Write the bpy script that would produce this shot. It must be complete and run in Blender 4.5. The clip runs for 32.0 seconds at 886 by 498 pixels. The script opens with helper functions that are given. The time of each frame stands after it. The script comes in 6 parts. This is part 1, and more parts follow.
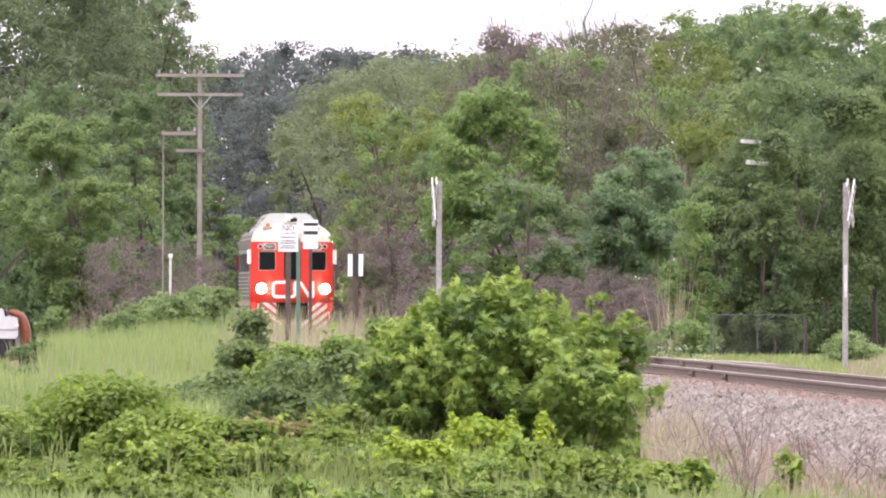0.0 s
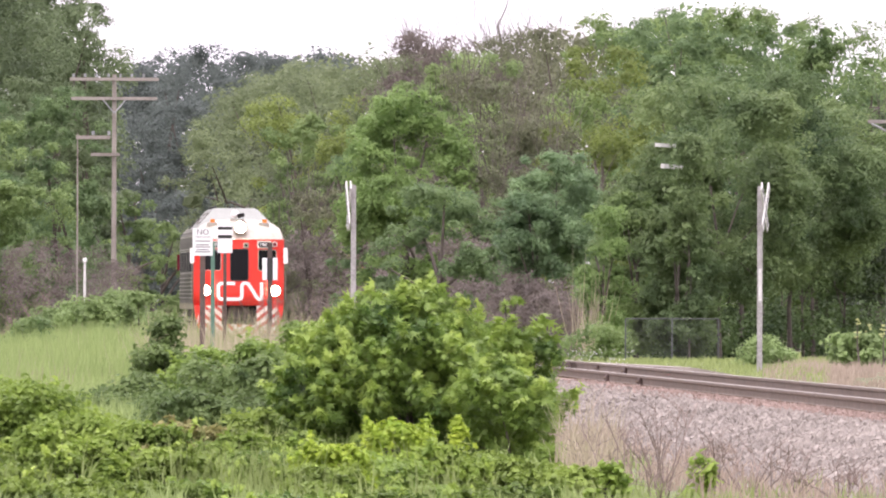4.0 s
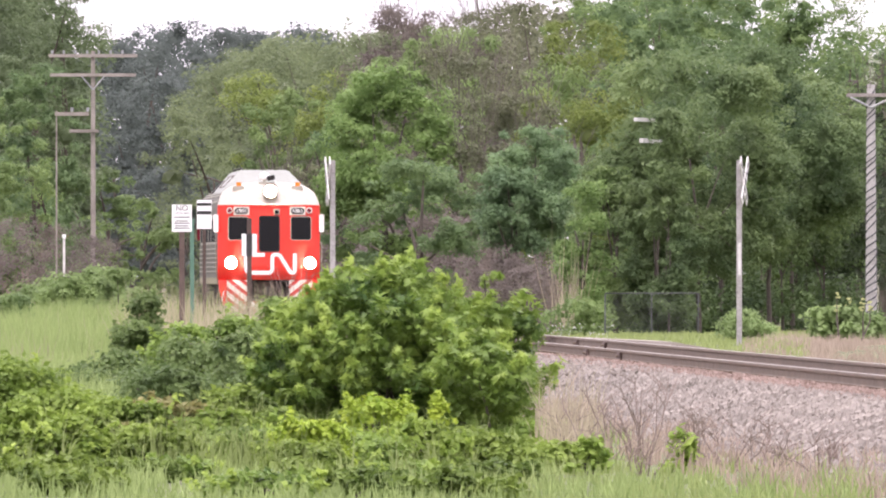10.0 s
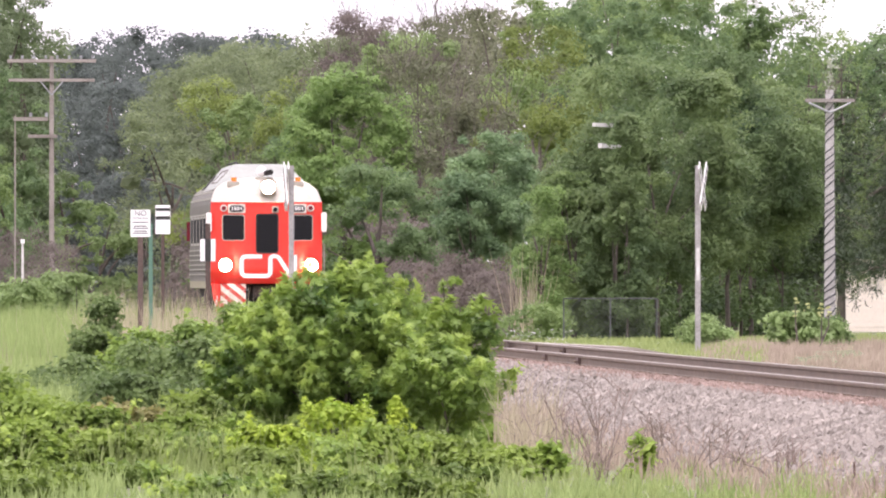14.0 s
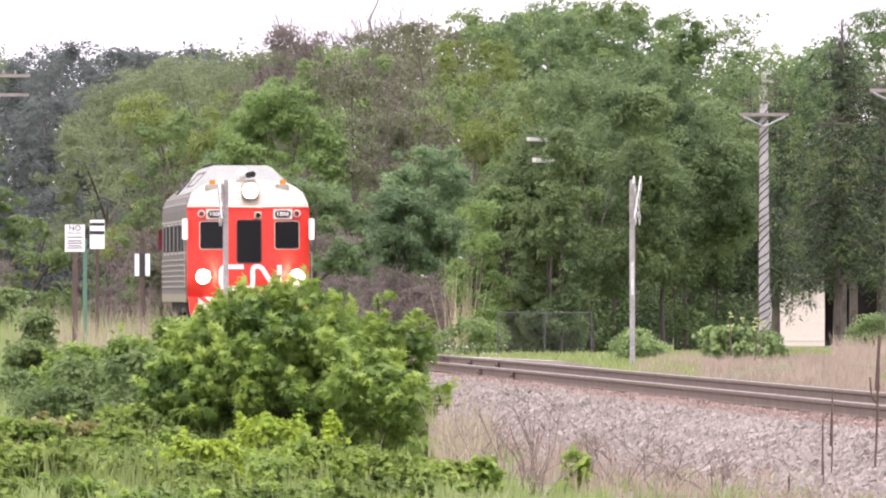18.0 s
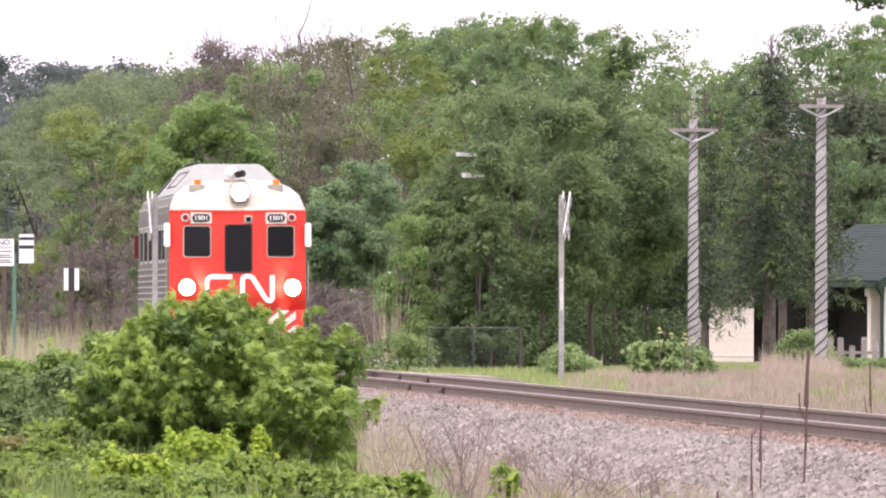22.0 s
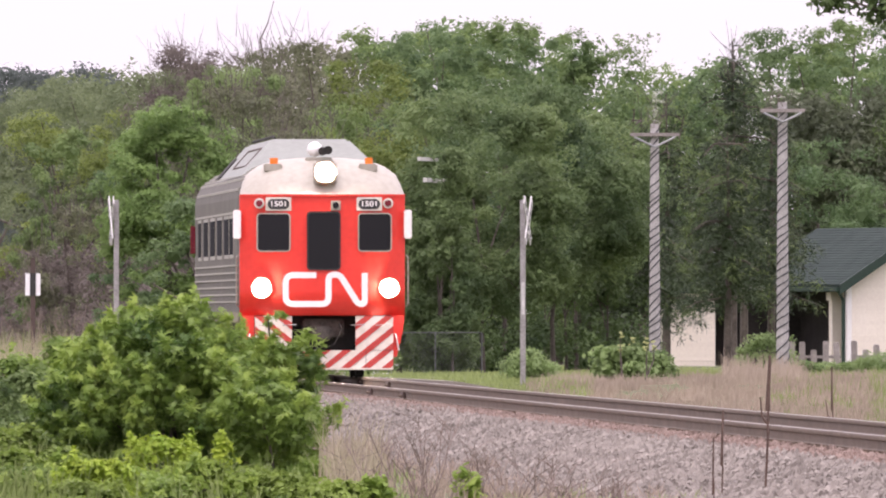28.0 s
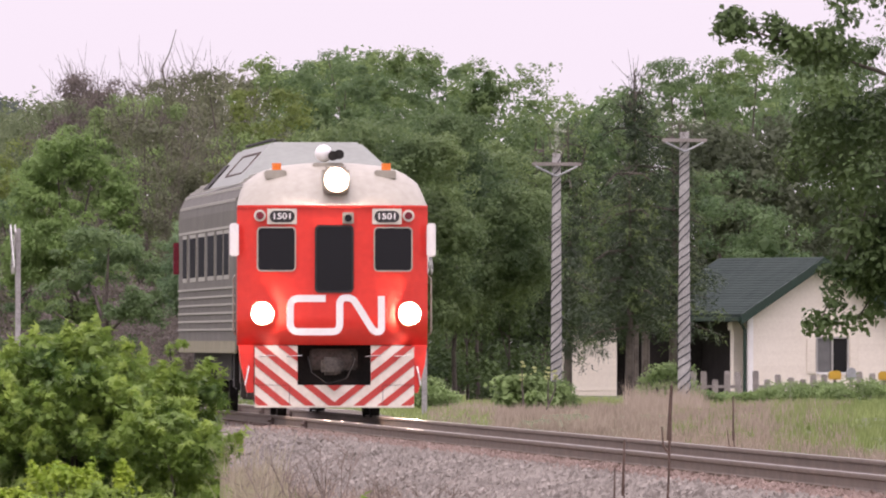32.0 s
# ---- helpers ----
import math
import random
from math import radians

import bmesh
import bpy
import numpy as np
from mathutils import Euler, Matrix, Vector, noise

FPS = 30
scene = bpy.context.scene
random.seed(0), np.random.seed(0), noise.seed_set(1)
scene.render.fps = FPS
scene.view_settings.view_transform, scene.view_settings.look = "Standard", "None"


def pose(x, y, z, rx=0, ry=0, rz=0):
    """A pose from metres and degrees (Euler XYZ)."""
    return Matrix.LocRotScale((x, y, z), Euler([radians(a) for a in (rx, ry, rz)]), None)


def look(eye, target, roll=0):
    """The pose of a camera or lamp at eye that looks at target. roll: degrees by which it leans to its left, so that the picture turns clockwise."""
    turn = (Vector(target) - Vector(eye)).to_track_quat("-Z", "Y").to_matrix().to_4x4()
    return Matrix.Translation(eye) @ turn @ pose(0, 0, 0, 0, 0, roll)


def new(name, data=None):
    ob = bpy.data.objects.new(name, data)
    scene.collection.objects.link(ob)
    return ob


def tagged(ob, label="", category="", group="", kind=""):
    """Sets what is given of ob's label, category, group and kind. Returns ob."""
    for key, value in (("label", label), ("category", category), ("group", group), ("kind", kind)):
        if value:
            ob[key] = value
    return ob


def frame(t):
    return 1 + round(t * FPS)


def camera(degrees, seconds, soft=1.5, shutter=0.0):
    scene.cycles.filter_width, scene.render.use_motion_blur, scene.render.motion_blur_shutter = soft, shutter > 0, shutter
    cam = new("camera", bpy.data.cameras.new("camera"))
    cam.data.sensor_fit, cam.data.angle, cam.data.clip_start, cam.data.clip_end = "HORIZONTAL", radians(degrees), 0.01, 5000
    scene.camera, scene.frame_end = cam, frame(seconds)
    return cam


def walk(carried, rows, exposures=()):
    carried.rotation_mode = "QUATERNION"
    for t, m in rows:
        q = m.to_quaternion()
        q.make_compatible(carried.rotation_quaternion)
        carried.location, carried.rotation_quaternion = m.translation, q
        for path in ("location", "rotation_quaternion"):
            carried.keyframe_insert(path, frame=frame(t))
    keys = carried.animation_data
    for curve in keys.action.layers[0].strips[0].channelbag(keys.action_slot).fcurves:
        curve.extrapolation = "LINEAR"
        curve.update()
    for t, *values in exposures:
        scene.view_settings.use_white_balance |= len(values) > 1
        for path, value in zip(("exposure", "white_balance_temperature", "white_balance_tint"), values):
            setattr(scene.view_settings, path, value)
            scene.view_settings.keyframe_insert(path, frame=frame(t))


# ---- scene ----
# One long lens from a tripod beside a straight, level railway. z = 0 is the top of the rails.
EYE = 1.2
cam = camera(2.807, 32.0, soft=2.05)
ROWS = [  # seconds, yaw, pitch, roll in degrees
    (0.0, -0.0016, 0.1403, 0.22),
    (0.5, -0.0012, 0.1516, 0.29),
    (1.0, -0.0261, 0.1648, 0.26),
    (1.5, -0.0386, 0.1707, 0.21),
    (2.0, -0.0684, 0.1679, 0.27),
    (2.5, -0.1084, 0.1625, 0.24),
    (3.0, -0.1492, 0.1300, 0.30),
    (3.5, -0.2207, 0.1456, 0.26),
    (5.5, -0.3197, 0.1590, 0.06),
    (6.0, -0.3421, 0.1439, 0.01),
    (6.5, -0.3546, 0.1377, 0.02),
    (7.0, -0.3371, 0.1138, 0.01),
    (7.5, -0.2747, 0.0794, 0.08),
    (8.0, -0.2283, 0.0998, 0.07),
    (8.5, -0.2143, 0.1022, 0.02),
    (9.0, -0.2609, 0.0969, 0.04),
    (9.5, -0.2972, 0.1048, 0.02),
    (10.0, -0.3384, 0.0751, -0.02),
    (10.5, -0.3305, 0.0466, 0.01),
    (11.0, -0.3484, 0.0502, -0.02),
    (11.5, -0.3700, 0.0442, -0.02),
    (12.0, -0.3688, 0.0693, -0.01),
    (12.5, -0.3846, 0.0709, -0.07),
    (13.0, -0.4026, 0.0709, -0.10),
    (13.5, -0.4219, 0.0797, -0.06),
    (14.0, -0.4696, 0.0915, -0.01),
    (14.5, -0.4875, 0.1148, -0.05),
    (16.5, -0.5960, 0.1363, -0.05),
    (17.0, -0.6221, 0.1288, -0.07),
    (17.5, -0.6463, 0.1303, -0.06),
    (18.0, -0.6774, 0.1373, -0.06),
    (18.5, -0.6982, 0.1278, -0.01),
    (19.0, -0.7244, 0.1253, -0.01),
    (19.5, -0.7434, 0.1461, 0.03),
    (20.0, -0.7832, 0.1447, 0.04),
    (20.5, -0.8277, 0.1516, 0.05),
    (21.0, -0.8775, 0.1560, -0.01),
    (21.5, -0.9010, 0.1794, 0.07),
    (22.0, -0.9017, 0.1850, 0.04),
    (22.5, -0.9021, 0.1830, -0.01),
    (23.0, -0.9398, 0.1913, -0.03),
    (23.5, -0.9567, 0.1813, -0.11),
    (24.0, -0.9624, 0.1686, -0.09),
    (24.5, -0.9498, 0.1731, -0.11),
    (25.0, -0.9430, 0.1691, -0.13),
    (25.5, -0.9644, 0.1683, -0.13),
    (27.5, -1.0016, 0.1923, -0.02),
    (28.0, -1.0240, 0.1998, -0.03),
    (28.5, -1.0287, 0.2200, -0.10),
    (29.0, -1.0727, 0.2313, -0.07),
    (29.5, -1.1148, 0.2460, -0.03),
    (30.0, -1.1472, 0.2608, -0.02),
    (30.5, -1.1722, 0.2698, -0.09),
    (31.0, -1.2359, 0.2751, 0.11),
    (31.5, -1.2887, 0.3055, 0.10),
    (32.0, -1.3354, 0.2925, 0.07),
]
walk(cam, [(t, pose(0, 0, EYE, 90 + pitch, 0, yaw) @ pose(0, 0, 0, 0, 0, roll)) for t, yaw, pitch, roll in ROWS],
     exposures=[(0, 0.53, 6530, 23), (14, 0.55, 6530, 23), (22, 0.49, 6530, 24), (27, 0.2, 6550, 26), (32, -0.12, 6590, 27)])

# The track's middle line: x falls by SLOPE for every metre of y.
TRACK_X, SLOPE = 13.0, 0.0279
HEAD = math.degrees(math.atan(SLOPE))


def dip(y):
    """The line falls gently beyond 415 m."""
    return -0.0012 * min(max(0.0, y - 415.0), 300.0)


def track(y, side=0.0, z=0.0):
    """A place on the track, side metres to the right of its middle."""
    return Vector((TRACK_X - SLOPE * y + side, y, z + dip(y)))


# ---- light: a bright overcast sky ----
world = bpy.data.worlds.new("overcast_sky")
scene.world = world
world.use_nodes = True
wn, wl = world.node_tree.nodes, world.node_tree.links
sky = wn.new("ShaderNodeTexSky")
sky.sky_type, sky.sun_disc = "NISHITA", False
sky.sun_elevation, sky.sun_rotation = radians(67), radians(200)
sky.air_density, sky.dust_density = 1.0, 4.0
veil = wn.new("ShaderNodeMix")
veil.data_type = "RGBA"
veil.inputs["Factor"].default_value = 0.9
# cloud cover: two and a half times as bright overhead as at the horizon
coord, axes, rise, grey = wn.new("ShaderNodeTexCoord"), wn.new("ShaderNodeSeparateXYZ"), wn.new("ShaderNodeMath"), wn.new("ShaderNodeVectorMath")
rise.operation, grey.operation = "MULTIPLY_ADD", "SCALE"
rise.use_clamp = False
rise.inputs[1].default_value, rise.inputs[2].default_value = 1.9, 1.1
grey.inputs[0].default_value = (9.4, 9.1, 9.7)
wl.new(coord.outputs["Generated"], axes.inputs["Vector"])
wl.new(axes.outputs["Z"], rise.inputs[0])
wl.new(rise.outputs[0], grey.inputs["Scale"])
wl.new(grey.outputs["Vector"], veil.inputs["B"])
wl.new(sky.outputs["Color"], veil.inputs["A"])
wl.new(veil.outputs["Result"], wn["Background"].inputs["Color"])
wn["Background"].inputs["Strength"].default_value = 0.1
sun = new("sun", bpy.data.lights.new("sun", "SUN"))
sun.data.energy, sun.data.angle, sun.data.color = 1.4, radians(25), (1.0, 0.96, 0.9)
sun.matrix_world = look((0, 0, 0), (0.16, 0.36, -0.92))


# ---- materials ----
def shader(name):
    m = bpy.data.materials.new(name)
    m.use_nodes = True
    return m, m.node_tree.nodes, m.node_tree.links, m.node_tree.nodes["Principled BSDF"]


def mottle(name, dark, light, rough=0.7, metal=0.0, scale=3.0, fine=40.0, bump=0.15, spread=0.12, obj=False):
    """A surface whose colour wanders between two tones at two scales, with fine relief."""
    m, n, l, b = shader(name)
    tc = n.new("ShaderNodeTexCoord")
    a, c = n.new("ShaderNodeTexNoise"), n.new("ShaderNodeTexNoise")
    a.inputs["Scale"].default_value, c.inputs["Scale"].default_value = scale, fine
    a.inputs["Detail"].default_value = c.inputs["Detail"].default_value = 5
    geo = n.new("ShaderNodeNewGeometry")
    for x in (a, c):
        l.new(tc.outputs["Object"] if obj else geo.outputs["Position"], x.inputs["Vector"])
    add = n.new("ShaderNodeMath")
    add.operation = "MULTIPLY_ADD"
    add.inputs[1].default_value = 0.5
    l.new(c.outputs["Fac"], add.inputs[0])
    half = n.new("ShaderNodeMath")
    half.operation = "MULTIPLY_ADD"
    half.inputs[1].default_value = 0.5
    info = n.new("ShaderNodeObjectInfo")
    rnd = n.new("ShaderNodeMath")
    rnd.operation = "MULTIPLY_ADD"
    rnd.inputs[1].default_value, rnd.inputs[2].default_value = spread, -spread / 2
    l.new(info.outputs["Random"], rnd.inputs[0])
    l.new(a.outputs["Fac"], half.inputs[0])
    l.new(rnd.outputs[0], half.inputs[2])
    l.new(half.outputs[0], add.inputs[2])
    ramp = n.new("ShaderNodeValToRGB")
    ramp.color_ramp.elements[0].position, ramp.color_ramp.elements[1].position = 0.33, 0.67
    ramp.color_ramp.elements[0].color, ramp.color_ramp.elements[1].color = (*dark, 1), (*light, 1)
    l.new(add.outputs[0], ramp.inputs["Fac"])
    l.new(ramp.outputs["Color"], b.inputs["Base Color"])
    b.inputs["Roughness"].default_value, b.inputs["Metallic"].default_value = rough, metal
    if bump:
        bp = n.new("ShaderNodeBump")
        bp.inputs["Strength"].default_value, bp.inputs["Distance"].default_value = bump, 0.02
        l.new(c.outputs["Fac"], bp.inputs["Height"])
        l.new(bp.outputs["Normal"], b.inputs["Normal"])
    return m


def leafy(name, dark, light, scale=0.7, through_light=0.48, rough=0.55):
    """Foliage: every leaf its own tint, clumps lighter and darker, light shining through."""
    m, n, l, b = shader(name)
    geo, tex, info = n.new("ShaderNodeNewGeometry"), n.new("ShaderNodeTexNoise"), n.new("ShaderNodeObjectInfo")
    tex.inputs["Scale"].default_value, tex.inputs["Detail"].default_value = scale, 3
    l.new(geo.outputs["Position"], tex.inputs["Vector"])
    f = n.new("ShaderNodeMath")
    f.operation = "MULTIPLY_ADD"
    f.inputs[1].default_value = 0.2
    l.new(geo.outputs["Random Per Island"], f.inputs[0])
    g = n.new("ShaderNodeMath")
    g.operation = "MULTIPLY_ADD"
    g.inputs[1].default_value, g.inputs[2].default_value = 2.0, -0.62
    l.new(tex.outputs["Fac"], g.inputs[0])
    h = n.new("ShaderNodeMath")
    h.operation = "MULTIPLY_ADD"
    h.inputs[1].default_value = 0.25
    l.new(info.outputs["Random"], h.inputs[0])
    l.new(g.outputs[0], h.inputs[2])
    l.new(h.outputs[0], f.inputs[2])
    ramp = n.new("ShaderNodeValToRGB")
    ramp.color_ramp.elements[0].color, ramp.color_ramp.elements[1].color = (*dark, 1), (*light, 1)
    l.new(f.outputs[0], ramp.inputs["Fac"])
    l.new(ramp.outputs["Color"], b.inputs["Base Color"])
    b.inputs["Roughness"].default_value = rough
    b.inputs["Specular IOR Level"].default_value = 0.25
    tr, mix = n.new("ShaderNodeBsdfTranslucent"), n.new("ShaderNodeMixShader")
    mix.inputs["Fac"].default_value = through_light
    l.new(ramp.outputs["Color"], tr.inputs["Color"])
    l.new(b.outputs["BSDF"], mix.inputs[1])
    l.new(tr.outputs["BSDF"], mix.inputs[2])
    l.new(mix.outputs["Shader"], n["Material Output"].inputs["Surface"])
    return m


def glow(name, colour, strength):
    m, n, l, b = shader(name)
    b.inputs["Base Color"].default_value = (*colour, 1)
    b.inputs["Emission Color"].default_value = (*colour, 1)
    b.inputs["Emission Strength"].default_value = strength
    return m


RED = mottle("red_enamel", (0.64, 0.03, 0.02), (0.76, 0.047, 0.029), 0.35, 0, 1.2, 9, 0.03, obj=True)
CREAM = mottle("off_white_enamel", (0.3, 0.277, 0.226), (0.395, 0.37, 0.31), 0.45, 0, 1.5, 8, 0.03, obj=True)
WHITE = mottle("white_enamel", (0.74, 0.72, 0.7), (0.85, 0.84, 0.83), 0.4, 0, 2, 15, 0.03, obj=True)
STAINLESS = mottle("dulled_stainless_steel", (0.075, 0.07, 0.056), (0.135, 0.126, 0.104), 0.65, 0.2, 0.8, 7, 0.04, obj=True)
FLUTE = mottle("bright_stainless_steel", (0.24, 0.228, 0.19), (0.4, 0.38, 0.32), 0.45, 0.4, 2, 12, 0.03, obj=True)
STRIPE = mottle("faded_crimson_paint", (0.41, 0.037, 0.029), (0.51, 0.057, 0.044), 0.5, 0, 2.5, 12, 0.03, obj=True)
SILL = mottle("dusty_olive_sill", (0.16, 0.15, 0.09), (0.27, 0.25, 0.16), 0.85, 0, 2, 14, 0.05, obj=True)
DOME = mottle("pale_grey_roof_paint", (0.16, 0.172, 0.148), (0.225, 0.242, 0.21), 0.5, 0.1, 1.2, 8, 0.03, obj=True)
SOOT = mottle("black_running_gear", (0.006, 0.0055, 0.005), (0.024, 0.02, 0.017), 0.85, 0.0, 3, 20, 0.2, obj=True)
CAST = mottle("dusty_cast_steel", (0.035, 0.03, 0.026), (0.11, 0.096, 0.08), 0.85, 0.0, 5, 25, 0.2, obj=True)
RUBBER = mottle("black_rubber", (0.01, 0.01, 0.01), (0.03, 0.03, 0.03), 0.8, 0, 4, 30, 0.1, obj=True)
INK = mottle("black_sign_paint", (0.012, 0.012, 0.012), (0.03, 0.03, 0.03), 0.5, 0, 4, 30, 0.02)
GOLD = mottle("ochre_plastic", (0.42, 0.24, 0.02), (0.55, 0.34, 0.035), 0.4, 0, 4, 30, 0.02, obj=True)
AMBER = mottle("amber_plastic", (0.75, 0.16, 0.02), (0.9, 0.25, 0.03), 0.25, 0, 4, 30, 0.02, obj=True)
LENS_RED = mottle("dark_red_lens", (0.12, 0.01, 0.02), (0.2, 0.02, 0.03), 0.15, 0, 4, 30, 0, obj=True)
PILOT_WHITE = mottle("chalky_white_paint", (0.56, 0.52, 0.44), (0.74, 0.7, 0.62), 0.5, 0, 2.5, 12, 0.03, obj=True)
LAMP = glow("lit_headlight", (1.0, 0.84, 0.6), 700)
glass_m, gn, gl, gb = shader("dark_cab_glass")
gb.inputs["Base Color"].default_value, gb.inputs["Roughness"].default_value = (0.006, 0.006, 0.008, 1), 0.08
gb.inputs["Specular IOR Level"].default_value = 0.35
GLASS = glass_m
# dark matt colour put in place of the sky's reflection
SIDE_GLASS = mottle("matt_dark_side_glass", (0.008, 0.009, 0.011), (0.022, 0.024, 0.028), 0.8, 0, 1.5, 8, 0, obj=True)
SIDE_GLASS.node_tree.nodes["Principled BSDF"].inputs["Specular IOR Level"].default_value = 0.05
RAIL = mottle("brown_weathered_rail_steel", (0.082, 0.059, 0.041), (0.165, 0.124, 0.088), 0.75, 0.0, 1.5, 25, 0.15)
RAILTOP = mottle("polished_rail_head", (0.24, 0.21, 0.18), (0.37, 0.33, 0.29), 0.3, 0.9, 0.8, 12, 0.25)
BALLAST = mottle("ballast_bed", (0.11, 0.097, 0.089), (0.23, 0.205, 0.19), 0.95, 0, 9, 26, 0.9)
RUSTY = mottle("rust_stained_ballast", (0.17, 0.118, 0.096), (0.27, 0.196, 0.16), 0.95, 0, 9, 30, 0.8)
TIE = mottle("creosoted_timber", (0.05, 0.035, 0.028), (0.13, 0.1, 0.085), 0.85, 0, 6, 40, 0.3)
SOIL = mottle("grassy_soil", (0.045, 0.06, 0.018), (0.11, 0.13, 0.045), 0.95, 0, 0.6, 6, 0.6)
ASPHALT = mottle("pale_gravel_road", (0.2, 0.175, 0.155), (0.34, 0.3, 0.27), 0.9, 0, 2, 30, 0.3)
BARK = mottle("grey_brown_bark", (0.045, 0.036, 0.03), (0.13, 0.11, 0.09), 0.9, 0, 2, 14, 0.6)
TWIG = mottle("dead_grey_twigs", (0.068, 0.06, 0.05), (0.15, 0.131, 0.11), 0.9, 0, 2, 14, 0.3)
POLE = mottle("weathered_pole_timber", (0.17, 0.15, 0.13), (0.31, 0.28, 0.25), 0.85, 0, 2, 25, 0.3)
POLE_PALE = mottle("silvered_pole_timber", (0.2, 0.192, 0.183), (0.42, 0.408, 0.395), 0.8, 0, 2, 25, 0.3)
WRAP = mottle("grey_cable_wrap", (0.03, 0.03, 0.033), (0.075, 0.075, 0.08), 0.6, 0, 4, 30, 0.1)
SIGN = mottle("white_sign_sheet", (0.74, 0.74, 0.74), (0.84, 0.84, 0.84), 0.4, 0, 3, 20, 0.02)
SIGN_OLD = mottle("weathered_white_boards", (0.42, 0.42, 0.4), (0.66, 0.65, 0.63), 0.7, 0, 5, 30, 0.1)
POST = mottle("rusty_sign_post", (0.06, 0.04, 0.035), (0.14, 0.1, 0.085), 0.7, 0.3, 4, 30, 0.2)
GREENPOST = mottle("green_painted_post", (0.06, 0.14, 0.1), (0.11, 0.22, 0.16), 0.6, 0, 4, 30, 0.1)
SIDING = mottle("cream_vinyl_siding", (0.68, 0.62, 0.53), (0.79, 0.73, 0.635), 0.6, 0, 0.7, 12, 0.03)
SHINGLE = mottle("dark_green_shingles", (0.017, 0.029, 0.025), (0.034, 0.049, 0.043), 0.85, 0, 1.2, 18, 0.3)
SHINGLE.node_tree.nodes["Principled BSDF"].inputs["Specular IOR Level"].default_value = 0.15
GREENTRIM = mottle("dark_green_trim", (0.005, 0.022, 0.013), (0.01, 0.035, 0.022), 0.5, 0, 3, 20, 0.03)
CONCRETE = mottle("grey_foundation", (0.28, 0.27, 0.26), (0.4, 0.39, 0.37), 0.9, 0, 2, 20, 0.2)
PICKET = mottle("grey_fence_timber", (0.17, 0.15, 0.14), (0.33, 0.3, 0.28), 0.85, 0, 3, 25, 0.3)
CHAIN = mottle("dull_fence_wire", (0.06, 0.066, 0.066), (0.115, 0.122, 0.12), 0.6, 0.4, 3, 25, 0.05)
ZINC = mottle("galvanised_steel", (0.24, 0.25, 0.26), (0.38, 0.39, 0.4), 0.5, 0.6, 3, 25, 0.05)
CAR_WHITE = mottle("white_car_paint", (0.5, 0.5, 0.52), (0.62, 0.62, 0.64), 0.3, 0, 1, 10, 0.01)
RUST_RED = mottle("brown_red_paint", (0.16, 0.045, 0.025), (0.28, 0.085, 0.05), 0.5, 0, 2, 12, 0.05)
GREY_PANE = mottle("lighter_grey_pane", (0.1, 0.1, 0.1), (0.17, 0.17, 0.165), 0.8, 0, 3, 30, 0.1)
# porch shade painted as a near-black base colour
PORCH_SHADE = mottle("shade_dark_porch_boards", (0.018, 0.015, 0.014), (0.04, 0.034, 0.032), 0.9, 0, 2, 14, 0.1)

LEAF_MID = leafy("mid_green_leaves", (0.083, 0.142, 0.052), (0.226, 0.316, 0.116))
LEAF_DARK = leafy("dark_green_leaves", (0.056, 0.108, 0.051), (0.173, 0.256, 0.108))
LEAF_EDGE = leafy("dark_wood_edge_leaves", (0.050, 0.096, 0.045), (0.198, 0.272, 0.11), 0.45)
# the cottonwood's own green; on the undergrowth it paints canopy shade
LEAF_NEAR = leafy("cottonwood_and_shade_dark_leaves", (0.03, 0.058, 0.022), (0.125, 0.19, 0.065), 1.0, 0.3)
# blue tint and low contrast stand in for distance haze
LEAF_HAZE_BLUE = leafy("haze_blue_green_leaves", (0.082, 0.103, 0.094), (0.132, 0.158, 0.143))
LEAF_OLIVE = leafy("olive_young_leaves", (0.078, 0.112, 0.031), (0.225, 0.288, 0.078))
# the wood's inner shade set as a darker leaf colour
LEAF_SHADE = leafy("shade_coloured_wood_leaves", (0.06, 0.078, 0.045), (0.13, 0.155, 0.09))
LEAF_SAP = leafy("bluish_green_leaves", (0.086, 0.151, 0.083), (0.222, 0.330, 0.156))
LEAF_GREY = leafy("grey_green_sparse_leaves", (0.098, 0.109, 0.065), (0.192, 0.21, 0.122))
LEAF_BRIGHT = leafy("bright_green_leaves", (0.102, 0.155, 0.056), (0.276, 0.381, 0.153))
LEAF_YELLOW = leafy("yellow_green_shoots", (0.165, 0.28, 0.03), (0.37, 0.475, 0.06), 2.0, 0.36)
LEAF_BUSH = leafy("oak_bush_leaves", (0.038, 0.09, 0.021), (0.25, 0.365, 0.077), 1.3, 0.42, 0.42)
LEAF_PALE = leafy("pale_vine_leaves", (0.3, 0.33, 0.25), (0.5, 0.53, 0.44), 2.0, 0.4)
LEAF_SPIKE = leafy("pale_yellow_flower_heads", (0.36, 0.4, 0.17), (0.6, 0.62, 0.32), 2.0, 0.4)
LEAF_PLUM = leafy("purplish_brown_twigs_and_buds", (0.1, 0.084, 0.076), (0.195, 0.166, 0.148))
LEAF_BRAMBLE = leafy("bramble_leaves", (0.038, 0.078, 0.016), (0.23, 0.32, 0.066), 1.1, 0.4)
LEAF_RUSSET = leafy("reddish_green_weed_leaves", (0.1, 0.105, 0.036), (0.28, 0.27, 0.1), 1.4, 0.4)
LEAF_FRESH = leafy("fresh_maple_leaves", (0.1, 0.172, 0.056), (0.25, 0.37, 0.125), 0.9, 0.5)
